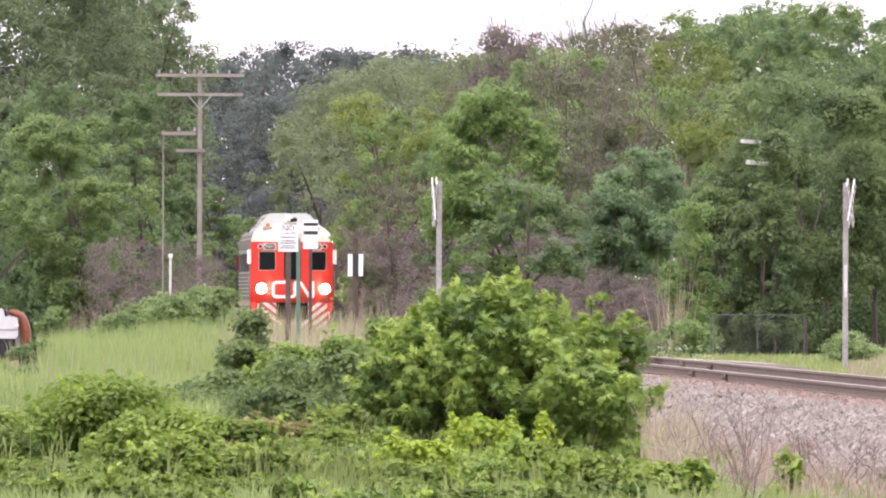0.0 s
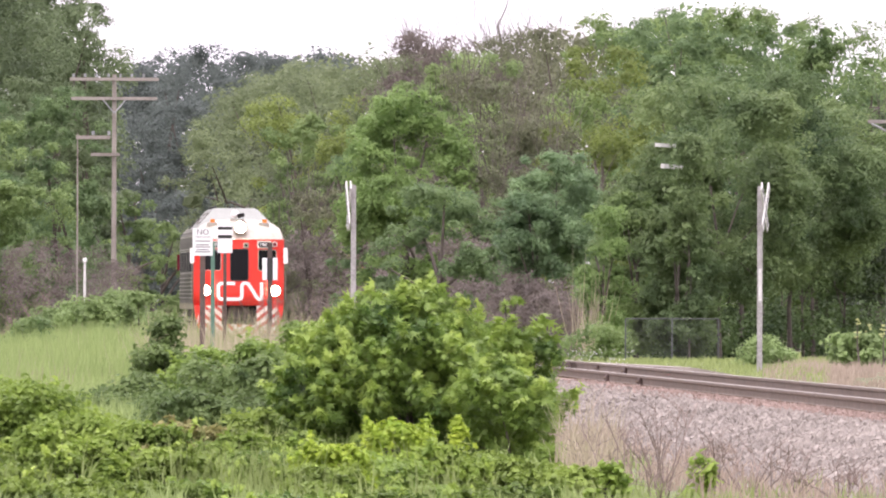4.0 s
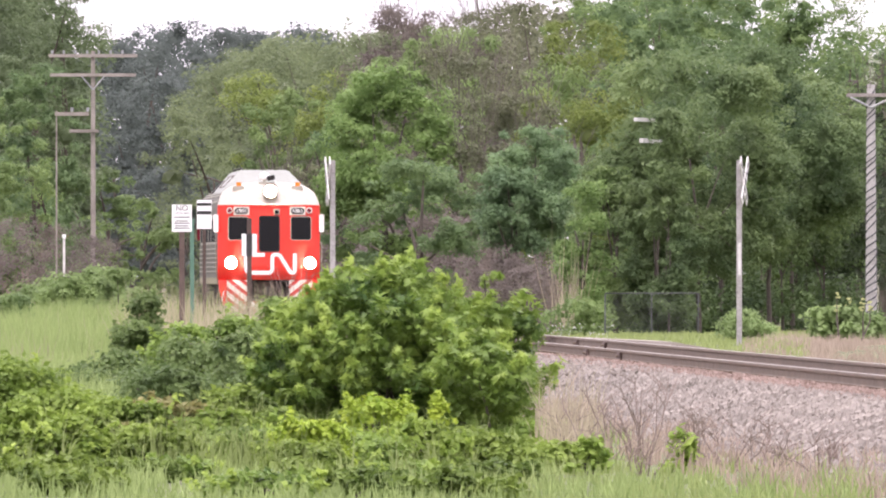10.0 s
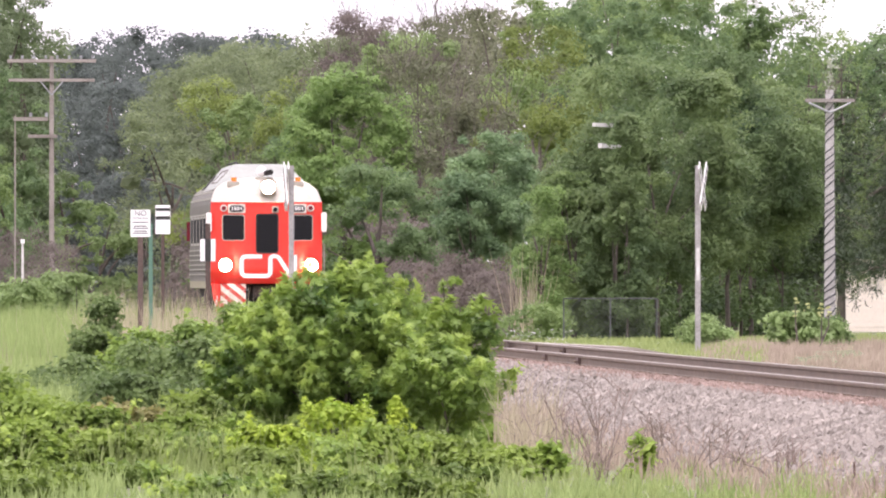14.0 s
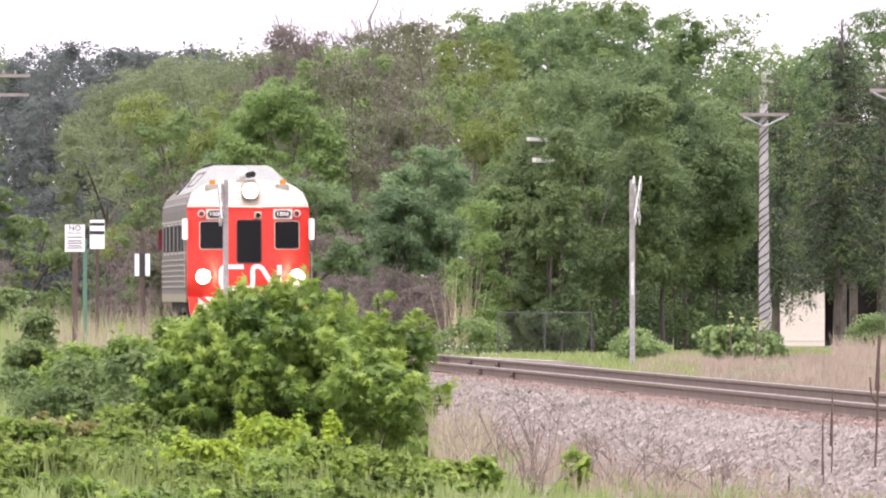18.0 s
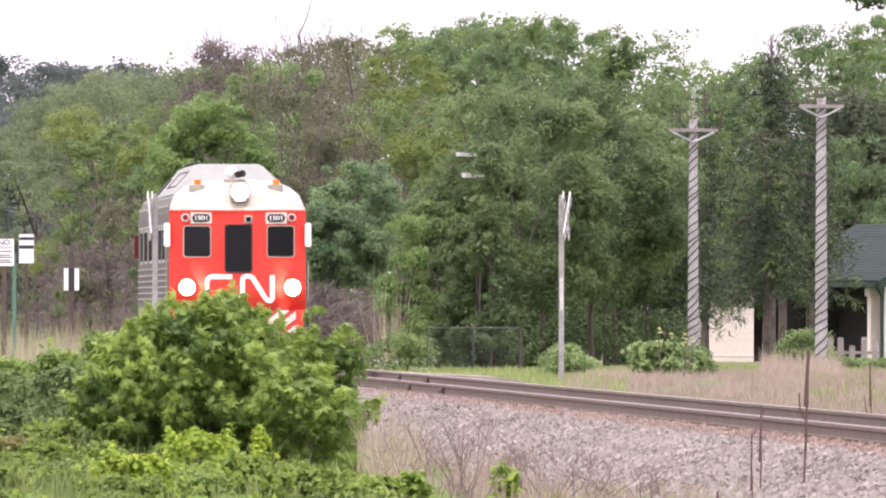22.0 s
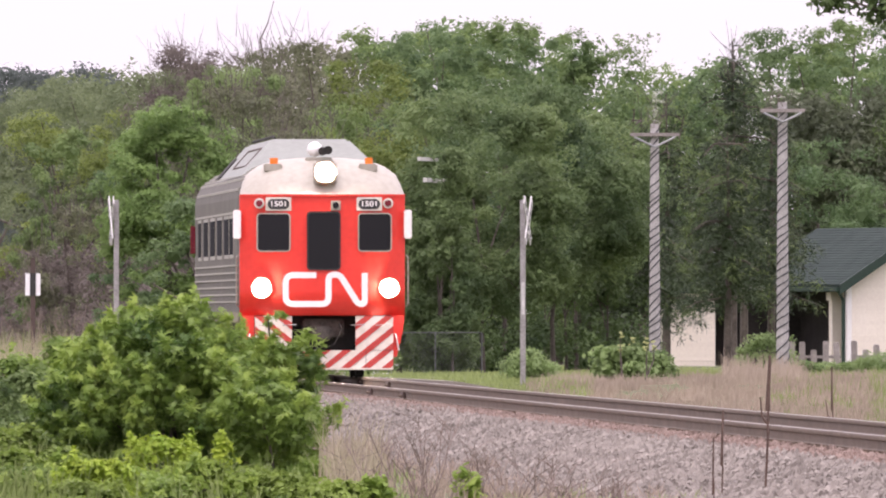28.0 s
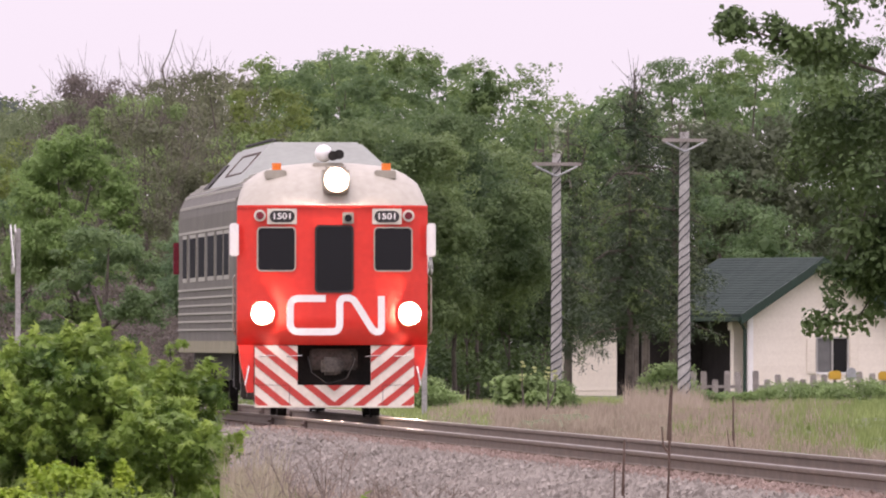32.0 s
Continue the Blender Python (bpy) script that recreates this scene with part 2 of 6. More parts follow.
# green muted in the base colour for haze along the line
LEAF_MUTED = leafy("haze_muted_green_leaves", (0.092, 0.12, 0.064), (0.2, 0.25, 0.127), 0.5)
LEAF_BACK = leafy("dull_back_wood_leaves", (0.061, 0.09, 0.046), (0.165, 0.222, 0.108), 0.5, 0.4)
LEAF_TIP = leafy("fresh_shoot_leaves", (0.12, 0.215, 0.04), (0.36, 0.47, 0.105), 1.3, 0.45)
LEAF_LOW = leafy("dark_low_shrub_leaves", (0.042, 0.08, 0.028), (0.18, 0.255, 0.09), 1.2)
LEAF_MOUND = leafy("sunny_bramble_leaves", (0.05, 0.105, 0.017), (0.265, 0.37, 0.07), 1.1)
NEEDLE = leafy("pine_needles", (0.015, 0.029, 0.014), (0.053, 0.081, 0.035), 0.7, 0.2)
NEEDLE_TIP = leafy("pale_pine_tips", (0.07, 0.11, 0.042), (0.155, 0.205, 0.075))
GRASS = leafy("fresh_long_grass", (0.127, 0.176, 0.050), (0.312, 0.380, 0.145), 0.4, 0.35)
GRASS_FIELD = leafy("bright_meadow_grass", (0.135, 0.2, 0.06), (0.335, 0.425, 0.165), 0.35, 0.4)
GRASS_PALE = leafy("grass_gone_to_seed", (0.231, 0.214, 0.132), (0.443, 0.387, 0.281), 0.4, 0.35)
GRASS_DRY = leafy("dry_tan_grass", (0.225, 0.179, 0.14), (0.435, 0.357, 0.284), 0.6, 0.3)
DEAD_WEED = mottle("dry_weed_stems", (0.13, 0.098, 0.082), (0.27, 0.215, 0.185), 0.9, 0, 4, 20, 0.2)
STALK = mottle("dark_dead_stalk", (0.05, 0.03, 0.022), (0.13, 0.085, 0.065), 0.9, 0, 8, 50, 0.3)


# ---- building blocks ----
def mesh_of(bm, material, smooth=False):
    me = bpy.data.meshes.new("mesh")
    bm.to_mesh(me)
    bm.free()
    for m in (material if isinstance(material, (list, tuple)) else [material]):
        me.materials.append(m)
    if smooth:
        me.polygons.foreach_set("use_smooth", [True] * len(me.polygons))
    return me


def part(name, bm, material, parent=None, label="", smooth=False):
    ob = new(name, bm if isinstance(bm, bpy.types.Mesh) else mesh_of(bm, material, smooth))
    ob.parent = parent
    if label:
        tagged(ob, label)
    return ob


def thing(name, m, label, category, group="", kind=""):
    ob = new(name)
    ob.empty_display_size = 0.2
    ob.matrix_basis = m
    return tagged(ob, label, category, group, kind)


def box(x0, y0, z0, x1, y1, z1, bevel=0.0, bm=None):
    b = bmesh.new()
    bmesh.ops.create_cube(b, size=1, matrix=Matrix.Translation(((x0 + x1) / 2, (y0 + y1) / 2, (z0 + z1) / 2)) @ Matrix.Diagonal((abs(x1 - x0), abs(y1 - y0), abs(z1 - z0), 1)))
    if bevel:
        bmesh.ops.bevel(b, geom=b.edges[:], offset=bevel, segments=2, affect="EDGES")
    return joined(bm, b)


def joined(bm, b):
    if bm is None:
        return b
    me = bpy.data.meshes.new("tmp")
    b.to_mesh(me)
    b.free()
    bm.from_mesh(me)
    bpy.data.meshes.remove(me)
    return bm


def tube(points, r0, r1=None, sides=8, bm=None):
    """A round bar along points, tapering from r0 to r1."""
    r1 = r0 if r1 is None else r1
    bm = bm or bmesh.new()
    pts = [Vector(p) for p in points]
    last = None
    for i, p in enumerate(pts):
        way = (pts[min(i + 1, len(pts) - 1)] - pts[max(i - 1, 0)]).normalized()
        a = way.orthogonal().normalized() if last is None else (last - way * last.dot(way)).normalized()
        last = a
        b = way.cross(a)
        r = r0 + (r1 - r0) * i / (len(pts) - 1)
        ring = [bm.verts.new(p + (a * math.cos(k * math.tau / sides) + b * math.sin(k * math.tau / sides)) * r) for k in range(sides)]
        if i:
            for k in range(sides):
                bm.faces.new((prev[k], prev[(k + 1) % sides], ring[(k + 1) % sides], ring[k]))
        else:
            bm.faces.new(ring[::-1])
        prev = ring
    bm.faces.new(prev)
    return bm


def disc(x, y, z, r, depth, sides=24, bm=None, axis="y"):
    b = bmesh.new()
    turn = Matrix.Rotation(radians(90), 4, "X") if axis == "y" else (Matrix.Rotation(radians(90), 4, "Y") if axis == "x" else Matrix())
    bmesh.ops.create_cone(b, cap_ends=True, segments=sides, radius1=r, radius2=r, depth=depth, matrix=Matrix.Translation((x, y, z)) @ turn)
    return joined(bm, b)


def prism(outline, lo, hi, axis="y", bm=None):
    """An outline of (a, b) pushed from lo to hi along an axis: y takes (x, z), x takes (y, z), z takes (x, y)."""
    b = bm or bmesh.new()
    at = {"y": lambda p, d: (p[0], d, p[1]), "x": lambda p, d: (d, p[0], p[1]), "z": lambda p, d: (p[0], p[1], d)}[axis]
    lower, upper = [[b.verts.new(at(p, d)) for p in outline] for d in (lo, hi)]
    faces = [b.faces.new(lower[::-1]), b.faces.new(upper)]
    n = len(outline)
    for i in range(n):
        faces.append(b.faces.new((lower[i], lower[(i + 1) % n], upper[(i + 1) % n], upper[i])))
    bmesh.ops.recalc_face_normals(b, faces=faces)
    return b


def raw_mesh(verts, faces, material):
    """A mesh from numpy arrays: verts (n, 3) and faces (m, k)."""
    me = bpy.data.meshes.new("mesh")
    me.from_pydata(verts.tolist(), [], faces.tolist())
    for m in (material if isinstance(material, (list, tuple)) else [material]):
        me.materials.append(m)
    return me


LEAF_SHAPES = {  # along, across: half outlines are mirrored into a folded leaf
    "oval": [(0, 0), (0.45, 0.28), (1, 0), (0.45, -0.28)],
    "sprig": [(0, 0), (0.18, 0.3), (0.3, 0.1), (0.5, 0.42), (0.6, 0.12), (1, 0.05), (0.68, -0.1), (0.62, -0.45), (0.35, -0.12), (0.15, -0.28)],
    "palm": [(0, 0), (0.24, 0.62), (0.22, 0.2), (0.74, 0.5), (0.4, 0.1), (1.05, 0.0), (0.4, -0.1), (0.74, -0.5), (0.22, -0.2), (0.24, -0.62)],
    "brush": [(0, 0), (0.6, 0.22), (0.35, 0.03), (1.1, 0.05), (1.1, -0.05), (0.35, -0.03), (0.6, -0.22)],
    "simple": [(0, 0.34), (1, 0), (0, -0.34)],
    "ovate": [(0, 0), (0.4, 0.34), (1, 0), (0.4, -0.34)],
    "star": [(0, 0), (0.3, 0.32), (0.36, 0.07), (0.72, 0.3), (1, 0), (0.72, -0.3), (0.36, -0.07), (0.3, -0.32)],
}


def leaves(centres, normals, size, rng, shape="oval", droop=0.3, jitter=0.9, ways=None):
    """Verts and faces of one leaf at each centre, roughly facing along its normal."""
    n = len(centres)
    nor = normals + rng.normal(0, jitter, (n, 3))
    nor /= np.linalg.norm(nor, axis=1)[:, None] + 1e-9
    way = (rng.normal(0, 1, (n, 3)) if ways is None else ways + rng.normal(0, 0.35, (n, 3))) + [0, 0, -droop]
    way -= nor * (way * nor).sum(1)[:, None]
    way /= np.linalg.norm(way, axis=1)[:, None] + 1e-9
    across = np.cross(nor, way)
    s = size * rng.uniform(0.6, 1.35, n)[:, None]
    out = LEAF_SHAPES[shape]
    k = len(out)
    verts = np.empty((n, k, 3))
    for i, (a, c) in enumerate(out):
        verts[:, i] = centres + way * s * (a - 0.4) + across * s * c + nor * s * (0.18 * abs(c) - 0.12 * a * a)
    return verts.reshape(-1, 3), np.arange(n * k).reshape(n, k)


def clumps(rng, n, rx, ry, z0, z1, core=0.35, dome=False):
    """Places and sizes of n leaf clumps, filling an uneven egg between z0 and z1."""
    d = rng.normal(0, 1, (n, 3))
    d /= np.linalg.norm(d, axis=1)[:, None]
    r = rng.uniform(core, 1, n) ** 0.6
    lump = 1 + 0.22 * np.sin(3 * d[:, 0] + 1.7 + 2 * d[:, 2]) * np.cos(2.3 * d[:, 1] + rng.uniform(0, 6)) + rng.normal(0, 0.07, n)
    p = d * (r * lump)[:, None]
    p = np.clip(p, np.percentile(p, 5, axis=0), np.percentile(p, 95, axis=0)) + rng.normal(0, 0.03, p.shape)
    h = (p[:, 2] - p[:, 2].min()) / (p[:, 2].max() - p[:, 2].min())
    wide = np.clip(1.0 - 0.5 * h ** 3, 0.3, 1.1) if dome else np.clip(0.55 + 1.5 * h * (1.15 - h), 0.3, 1.1)
    x, y = p[:, 0] * wide, p[:, 1] * wide
    return np.stack([x * rx / np.abs(x).max(), y * ry / np.abs(y).max(), z0 + (z1 - z0) * h], 1)


def boughs(rng, n, rx, ry, z0, z1, lobes, dome=False, reach=0.42, spread=0.4):
    """Places of n leaf clumps grouped on the outside of a few large boughs, and those boughs' hearts and inner radii."""
    heart = clumps(rng, lobes, rx * 0.66, ry * 0.66, z0 + (z1 - z0) * 0.04, z1 - (z1 - z0) * 0.06, core=0.5, dome=dome)
    fill = clumps(rng, int(n * spread), rx, ry, z0, z1, core=0.55, dome=dome)
    n -= len(fill)
    pick = rng.integers(0, lobes, n)
    d = rng.normal(0, 1, (n, 3)) + [0, 0, 0.3]
    d /= np.linalg.norm(d, axis=1)[:, None]
    size_of = rng.uniform(0.75, 1.2, lobes) * min(rx, (z1 - z0) * 0.6) * reach
    big = size_of[pick][:, None]
    p = heart[pick] + d * big * rng.uniform(0.6, 1.05, (n, 1)) * [1, 1, 0.8]
    h = (p[:, 2] - p[:, 2].min()) / (p[:, 2].max() - p[:, 2].min())
    p = np.stack([p[:, 0] * rx / np.abs(p[:, 0]).max(), p[:, 1] * ry / np.abs(p[:, 1]).max(), z0 + (z1 - z0) * h], 1)
    deep = heart[:, 2] < z0 + (z1 - z0) * 0.72
    return np.concatenate([p, fill]), heart[deep], size_of[deep] * 0.4


bm = bmesh.new()
bmesh.ops.create_icosphere(bm, subdivisions=1, radius=1)
LUMP_V = np.array([v.co[:] for v in bm.verts])
LUMP_F = np.array([[v.index for v in f.verts] for f in bm.faces])
bm.free()


def foliage(rng, spots, radius, per, size, material, shape="oval", top=0.5, flat=0.7, jitter=0.5, hearts=None, sprays=False):
    """Leaves on uneven clumps round spots; hearts: places and radii of the dense, closed insides of the boughs."""
    m = len(spots)
    n = m * per
    each = radius * rng.uniform(0.6, 1.25, m)
    d = rng.normal(0, 1, (n, 3)) + [0, 0, top]
    d /= np.linalg.norm(d, axis=1)[:, None]
    rad = np.repeat(each, per) * np.clip(rng.normal(0.82, 0.22, n), 0.25, 1.25)
    c = np.repeat(spots, per, 0) + d * rad[:, None] * [1, 1, flat]
    if sprays:  # leaves point out of the clump
        v, f = leaves(c, d * 0.5 + [0, 0, 0.8], size, rng, shape, jitter=jitter, ways=d)
    else:
        v, f = leaves(c, d + [0, 0, top * 0.6], size, rng, shape, jitter=jitter)
    if hearts is None:
        return raw_mesh(v, f, material)
    at, wide = hearts
    m, k = len(at), len(LUMP_V)
    lump = LUMP_V[None] * rng.uniform(0.72, 1.12, (m, k, 1)) * np.asarray(wide)[:, None, None] * [1, 1, 0.8] + at[:, None]
    tri = (LUMP_F[None] + (np.arange(m) * k)[:, None, None]).reshape(-1, 3) + len(v)
    me = bpy.data.meshes.new("mesh")
    me.from_pydata(np.concatenate([v, lump.reshape(-1, 3)]).tolist(), [], f.tolist() + tri.tolist())
    me.materials.append(material)
    return me


# ---- the ground, one sheet to the horizon ----
def lie(x, y):
    """Height of the ground."""
    off = x - (TRACK_X - SLOPE * y)
    z = -0.62 + 0.1 * min(1, max(0, (y - 180) / 160)) - 0.08 * math.exp(-((off + 7) / 3) ** 2)
    z += 0.42 * min(1.0, max(0.0, (y - 310) / 80)) * min(1.0, max(0.0, (520 - y) / 60)) * math.exp(-((off + 7.2) / 2.6) ** 2)
    if off > 0:
        z += 0.25 * min(1, max(0, (y - 230) / 120)) * min(1, off / 5) * min(1, max(0, (500 - y) / 80))
    z += dip(y) * min(1.0, max(0.0, (12.0 - off) / 6.0))
    return z + 0.05 * noise.noise(Vector((x * 0.3, y * 0.1, 0)))


def ground_sheet():
    xs = [-2500, -900, -300, -100, -50, *range(-30, 61, 2), 100, 300, 900, 2500]
    ys = [-2500, -800, -200, 0, 60, *range(100, 700, 8), 720, 780, 860, 960, 1100, 1400, 2000, 3000, 4500]
    v = np.array([(x, y, lie(x, y)) for y in ys for x in xs], float)
    w = len(xs)
    f = np.array([(j * w + i, j * w + i + 1, j * w + w + i + 1, j * w + w + i) for j in range(len(ys) - 1) for i in range(w - 1)])
    return tagged(new("ground", raw_mesh(v, f, SOIL)), "grassy uneven ground beside a railway", "ground", kind="structure")


ground_sheet()

# ---- ballast, sleepers, rails ----
Y0, Y1 = 60.0, 1500.0


def along(outline, y0, y1):
    """A cross-section (side, z) drawn out along the track."""
    bm = bmesh.new()
    stations = [y0] + [y for y in (415.0, 715.0) if y0 < y < y1] + [y1]
    ends = [[bm.verts.new(track(y, s, z)) for s, z in outline] for y in stations]
    n = len(outline)
    faces = [bm.faces.new((a[i], a[(i + 1) % n], b[(i + 1) % n], b[i])) for a, b in zip(ends, ends[1:]) for i in range(n)]
    faces += [bm.faces.new(ends[0]), bm.faces.new(ends[-1][::-1])]
    bmesh.ops.recalc_face_normals(bm, faces=faces)
    return bm


bed = tagged(part("ballast_bed", along([(-5.2, -1.2), (-4.2, -0.66), (-2.9, -0.47), (-1.8, -0.21), (-0.95, -0.175), (-0.6, -0.215), (1.0, -0.215), (1.75, -0.27), (3.3, -0.55), (4.2, -1.2)], Y0, Y1), BALLAST),
             "pinkish grey crushed stone track bed", "track bed", kind="structure")
tagged(part("rust_line", along([(-1.72, -0.4), (-1.7, -0.2), (-1.0, -0.168), (-0.84, -0.165), (-0.7, -0.4)], Y0, Y1), RUSTY), "rust-stained stones beside the rail", "track bed", kind="structure")


def rail_outline(s):
    half = [(0.07, -0.185), (0.072, -0.17), (0.02, -0.15), (0.0095, -0.13), (0.0095, -0.055), (0.034, -0.04), (0.037, -0.012), (0.03, -0.001)]
    return [(s + a, z) for a, z in half] + [(s - a, z) for a, z in reversed(half)]


for s in (-0.755, 0.755):
    rail = tagged(part("rail", along(rail_outline(s), Y0, Y1), RAIL), "brown weathered steel rail with polished head", "rail", "rails of the track", "structure")
    part("running_surface", along([(s - 0.026, 0.0005), (s - 0.026, 0.003), (s + 0.026, 0.003), (s + 0.026, 0.0005)], Y0, Y1), RAILTOP, rail, "polished bright head")
    for y in ((292.5, 280.3) if s < 0 else (333, 321)):
        bar = box(-0.06, -0.45, -0.15, -0.012, 0.45, -0.035, 0.006)
        box(0.012, -0.45, -0.15, 0.06, 0.45, -0.035, 0.006, bar)
        ob = part("joint_bar", bar, POST, rail, "bolted steel joint bar")
        ob.matrix_basis = pose(*track(y, s), 0, 0, HEAD)
        for k in range(4):
            bolt = part("bolt", disc(-0.07, -0.34 + 0.226 * k, -0.095, 0.018, 0.025, 6, axis="x"), RAIL, ob)

# sleepers: the nearest as single timbers, those beyond joined
tie_mesh = mesh_of(box(-1.3, -0.11, -0.4, 1.3, 0.11, -0.19, 0.012), TIE)
sleepers = thing("sleepers", pose(0, 0, 0), "creosoted timber sleepers bedded in ballast", "sleeper", kind="structure")
rng = np.random.default_rng(5)
for i in range(300):
    y = 165 + i * 0.53
    ob = part("sleeper", tie_mesh, None, sleepers)
    ob.matrix_basis = pose(*track(y, rng.normal(0, 0.03), rng.normal(0, 0.008)), 0, 0, HEAD + rng.normal(0, 0.6))
far = bmesh.new()
for i in range(520):
    y = 324 + i * 0.53 if i > 130 else 165 - (i + 1) * 0.53
    b = bmesh.new()
    bmesh.ops.create_cube(b, size=1, matrix=pose(*track(y, 0, -0.295), 0, 0, HEAD) @ Matrix.Diagonal((2.6, 0.22, 0.21, 1)))
    joined(far, b)
tagged(part("distant_sleepers", far, TIE, sleepers), kind="stuff")


def stones(n, y0, y1, s0, s1, seed, size=0.034):
    """Loose stones on the shoulder, joined."""
    rng = np.random.default_rng(seed)
    octa = np.array([(1, 0, 0), (0, 1, 0), (-1, 0, 0), (0, -1, 0), (0, 0, 1), (0, 0, -1)], float)
    tri = np.array([(0, 1, 4), (1, 2, 4), (2, 3, 4), (3, 0, 4), (1, 0, 5), (2, 1, 5), (3, 2, 5), (0, 3, 5)])
    y = rng.uniform(y0, y1, n)
    s = rng.uniform(s0, s1, n)
    z = np.interp(s, [-4.2, -2.9, -1.8, -0.95, 1.0, 1.75, 3.3], [-0.66, -0.47, -0.21, -0.17, -0.22, -0.27, -0.55])
    c = np.stack([TRACK_X - SLOPE * y + s, y, z + 0.006], 1)
    shape = octa[None] * rng.uniform(0.6, 1.3, (n, 6, 1)) * rng.uniform(0.6, 1.4, (n, 1, 3)) * (size * rng.uniform(0.5, 1.5, (n, 1, 1)))
    a = rng.uniform(0, math.tau, n)
    ca, sa = np.cos(a)[:, None], np.sin(a)[:, None]
    x2, y2 = shape[..., 0] * ca - shape[..., 1] * sa, shape[..., 0] * sa + shape[..., 1] * ca
    tilt = rng.uniform(-0.7, 0.7, (n, 1))
    shape = np.stack([x2, y2 * np.cos(tilt) - shape[..., 2] * np.sin(tilt), y2 * np.sin(tilt) + shape[..., 2] * np.cos(tilt)], 2)
    return (shape + c[:, None]).reshape(-1, 3), (tri[None] + (np.arange(n) * 6)[:, None, None]).reshape(-1, 3)


STONE_MIX = leafy("mixed_ballast_stones", (0.116, 0.103, 0.09), (0.288, 0.26, 0.227), 1.2, 0.0, 0.9)
RUST_MIX = leafy("rust_stained_stones", (0.12, 0.09, 0.075), (0.28, 0.212, 0.178), 1.2, 0.0, 0.9)
for n, y0, y1, s0, s1, seed in ((27000, 150, 250, -4.1, -1.5, 1), (9000, 250, 370, -3.4, -1.25, 2), (2000, 150, 330, 1.2, 2.6, 3)):
    v, f = stones(n, y0, y1, s0, s1, seed)
    tagged(new("loose_ballast", raw_mesh(v, f, STONE_MIX)), "loose pinkish grey ballast stones on the track shoulder", "ballast", kind="stuff")
v, f = stones(7000, 150, 300, -1.7, -0.84, 4, 0.026)
tagged(new("rusty_ballast", raw_mesh(v, f, RUST_MIX)), "rust-stained small stones along the rail's foot", "ballast", kind="stuff")

# rail fastenings: plates and spikes on every sleeper
plates = bmesh.new()
for i in range(340):
    y = 165 + i * 0.53
    for s in (-0.755, 0.755):
        b = bmesh.new()
        bmesh.ops.create_cube(b, size=1, matrix=pose(*track(y, s, -0.183), 0, 0, HEAD) @ Matrix.Diagonal((0.34, 0.18, 0.02, 1)))
        bmesh.ops.create_cube(b, size=1, matrix=pose(*track(y + 0.05, s - 0.09, -0.165), 0, 0, HEAD) @ Matrix.Diagonal((0.04, 0.03, 0.05, 1)))
        joined(plates, b)
tagged(part("rail_fastenings", plates, RAIL), "rusty tie plates and spikes under the rails", "rail fastening", kind="stuff")

# level crossing between the two crossbucks
cross = tagged(part("crossing_road", along([(-12, -0.75), (-12, -0.52), (-3, -0.1), (-0.86, -0.02), (-0.86, -0.75)], 343, 350), ASPHALT), "pale gravel road up to the rails", "road", kind="structure")
tagged(part("crossing_road", along([(0.86, -0.75), (0.86, -0.02), (3, -0.12), (4.6, -0.4), (4.6, -0.75)], 343, 350), ASPHALT), "pale gravel road up to the rails", "road", kind="structure")
for k in range(4):
    tagged(part("crossing_plank", along([(-0.64 + 0.32 * k, -0.2), (-0.64 + 0.32 * k, -0.015), (-0.34 + 0.32 * k, -0.015), (-0.34 + 0.32 * k, -0.2)], 343, 350), TIE), "grey timber plank between the rails", "crossing plank", "crossing planks", "structure")


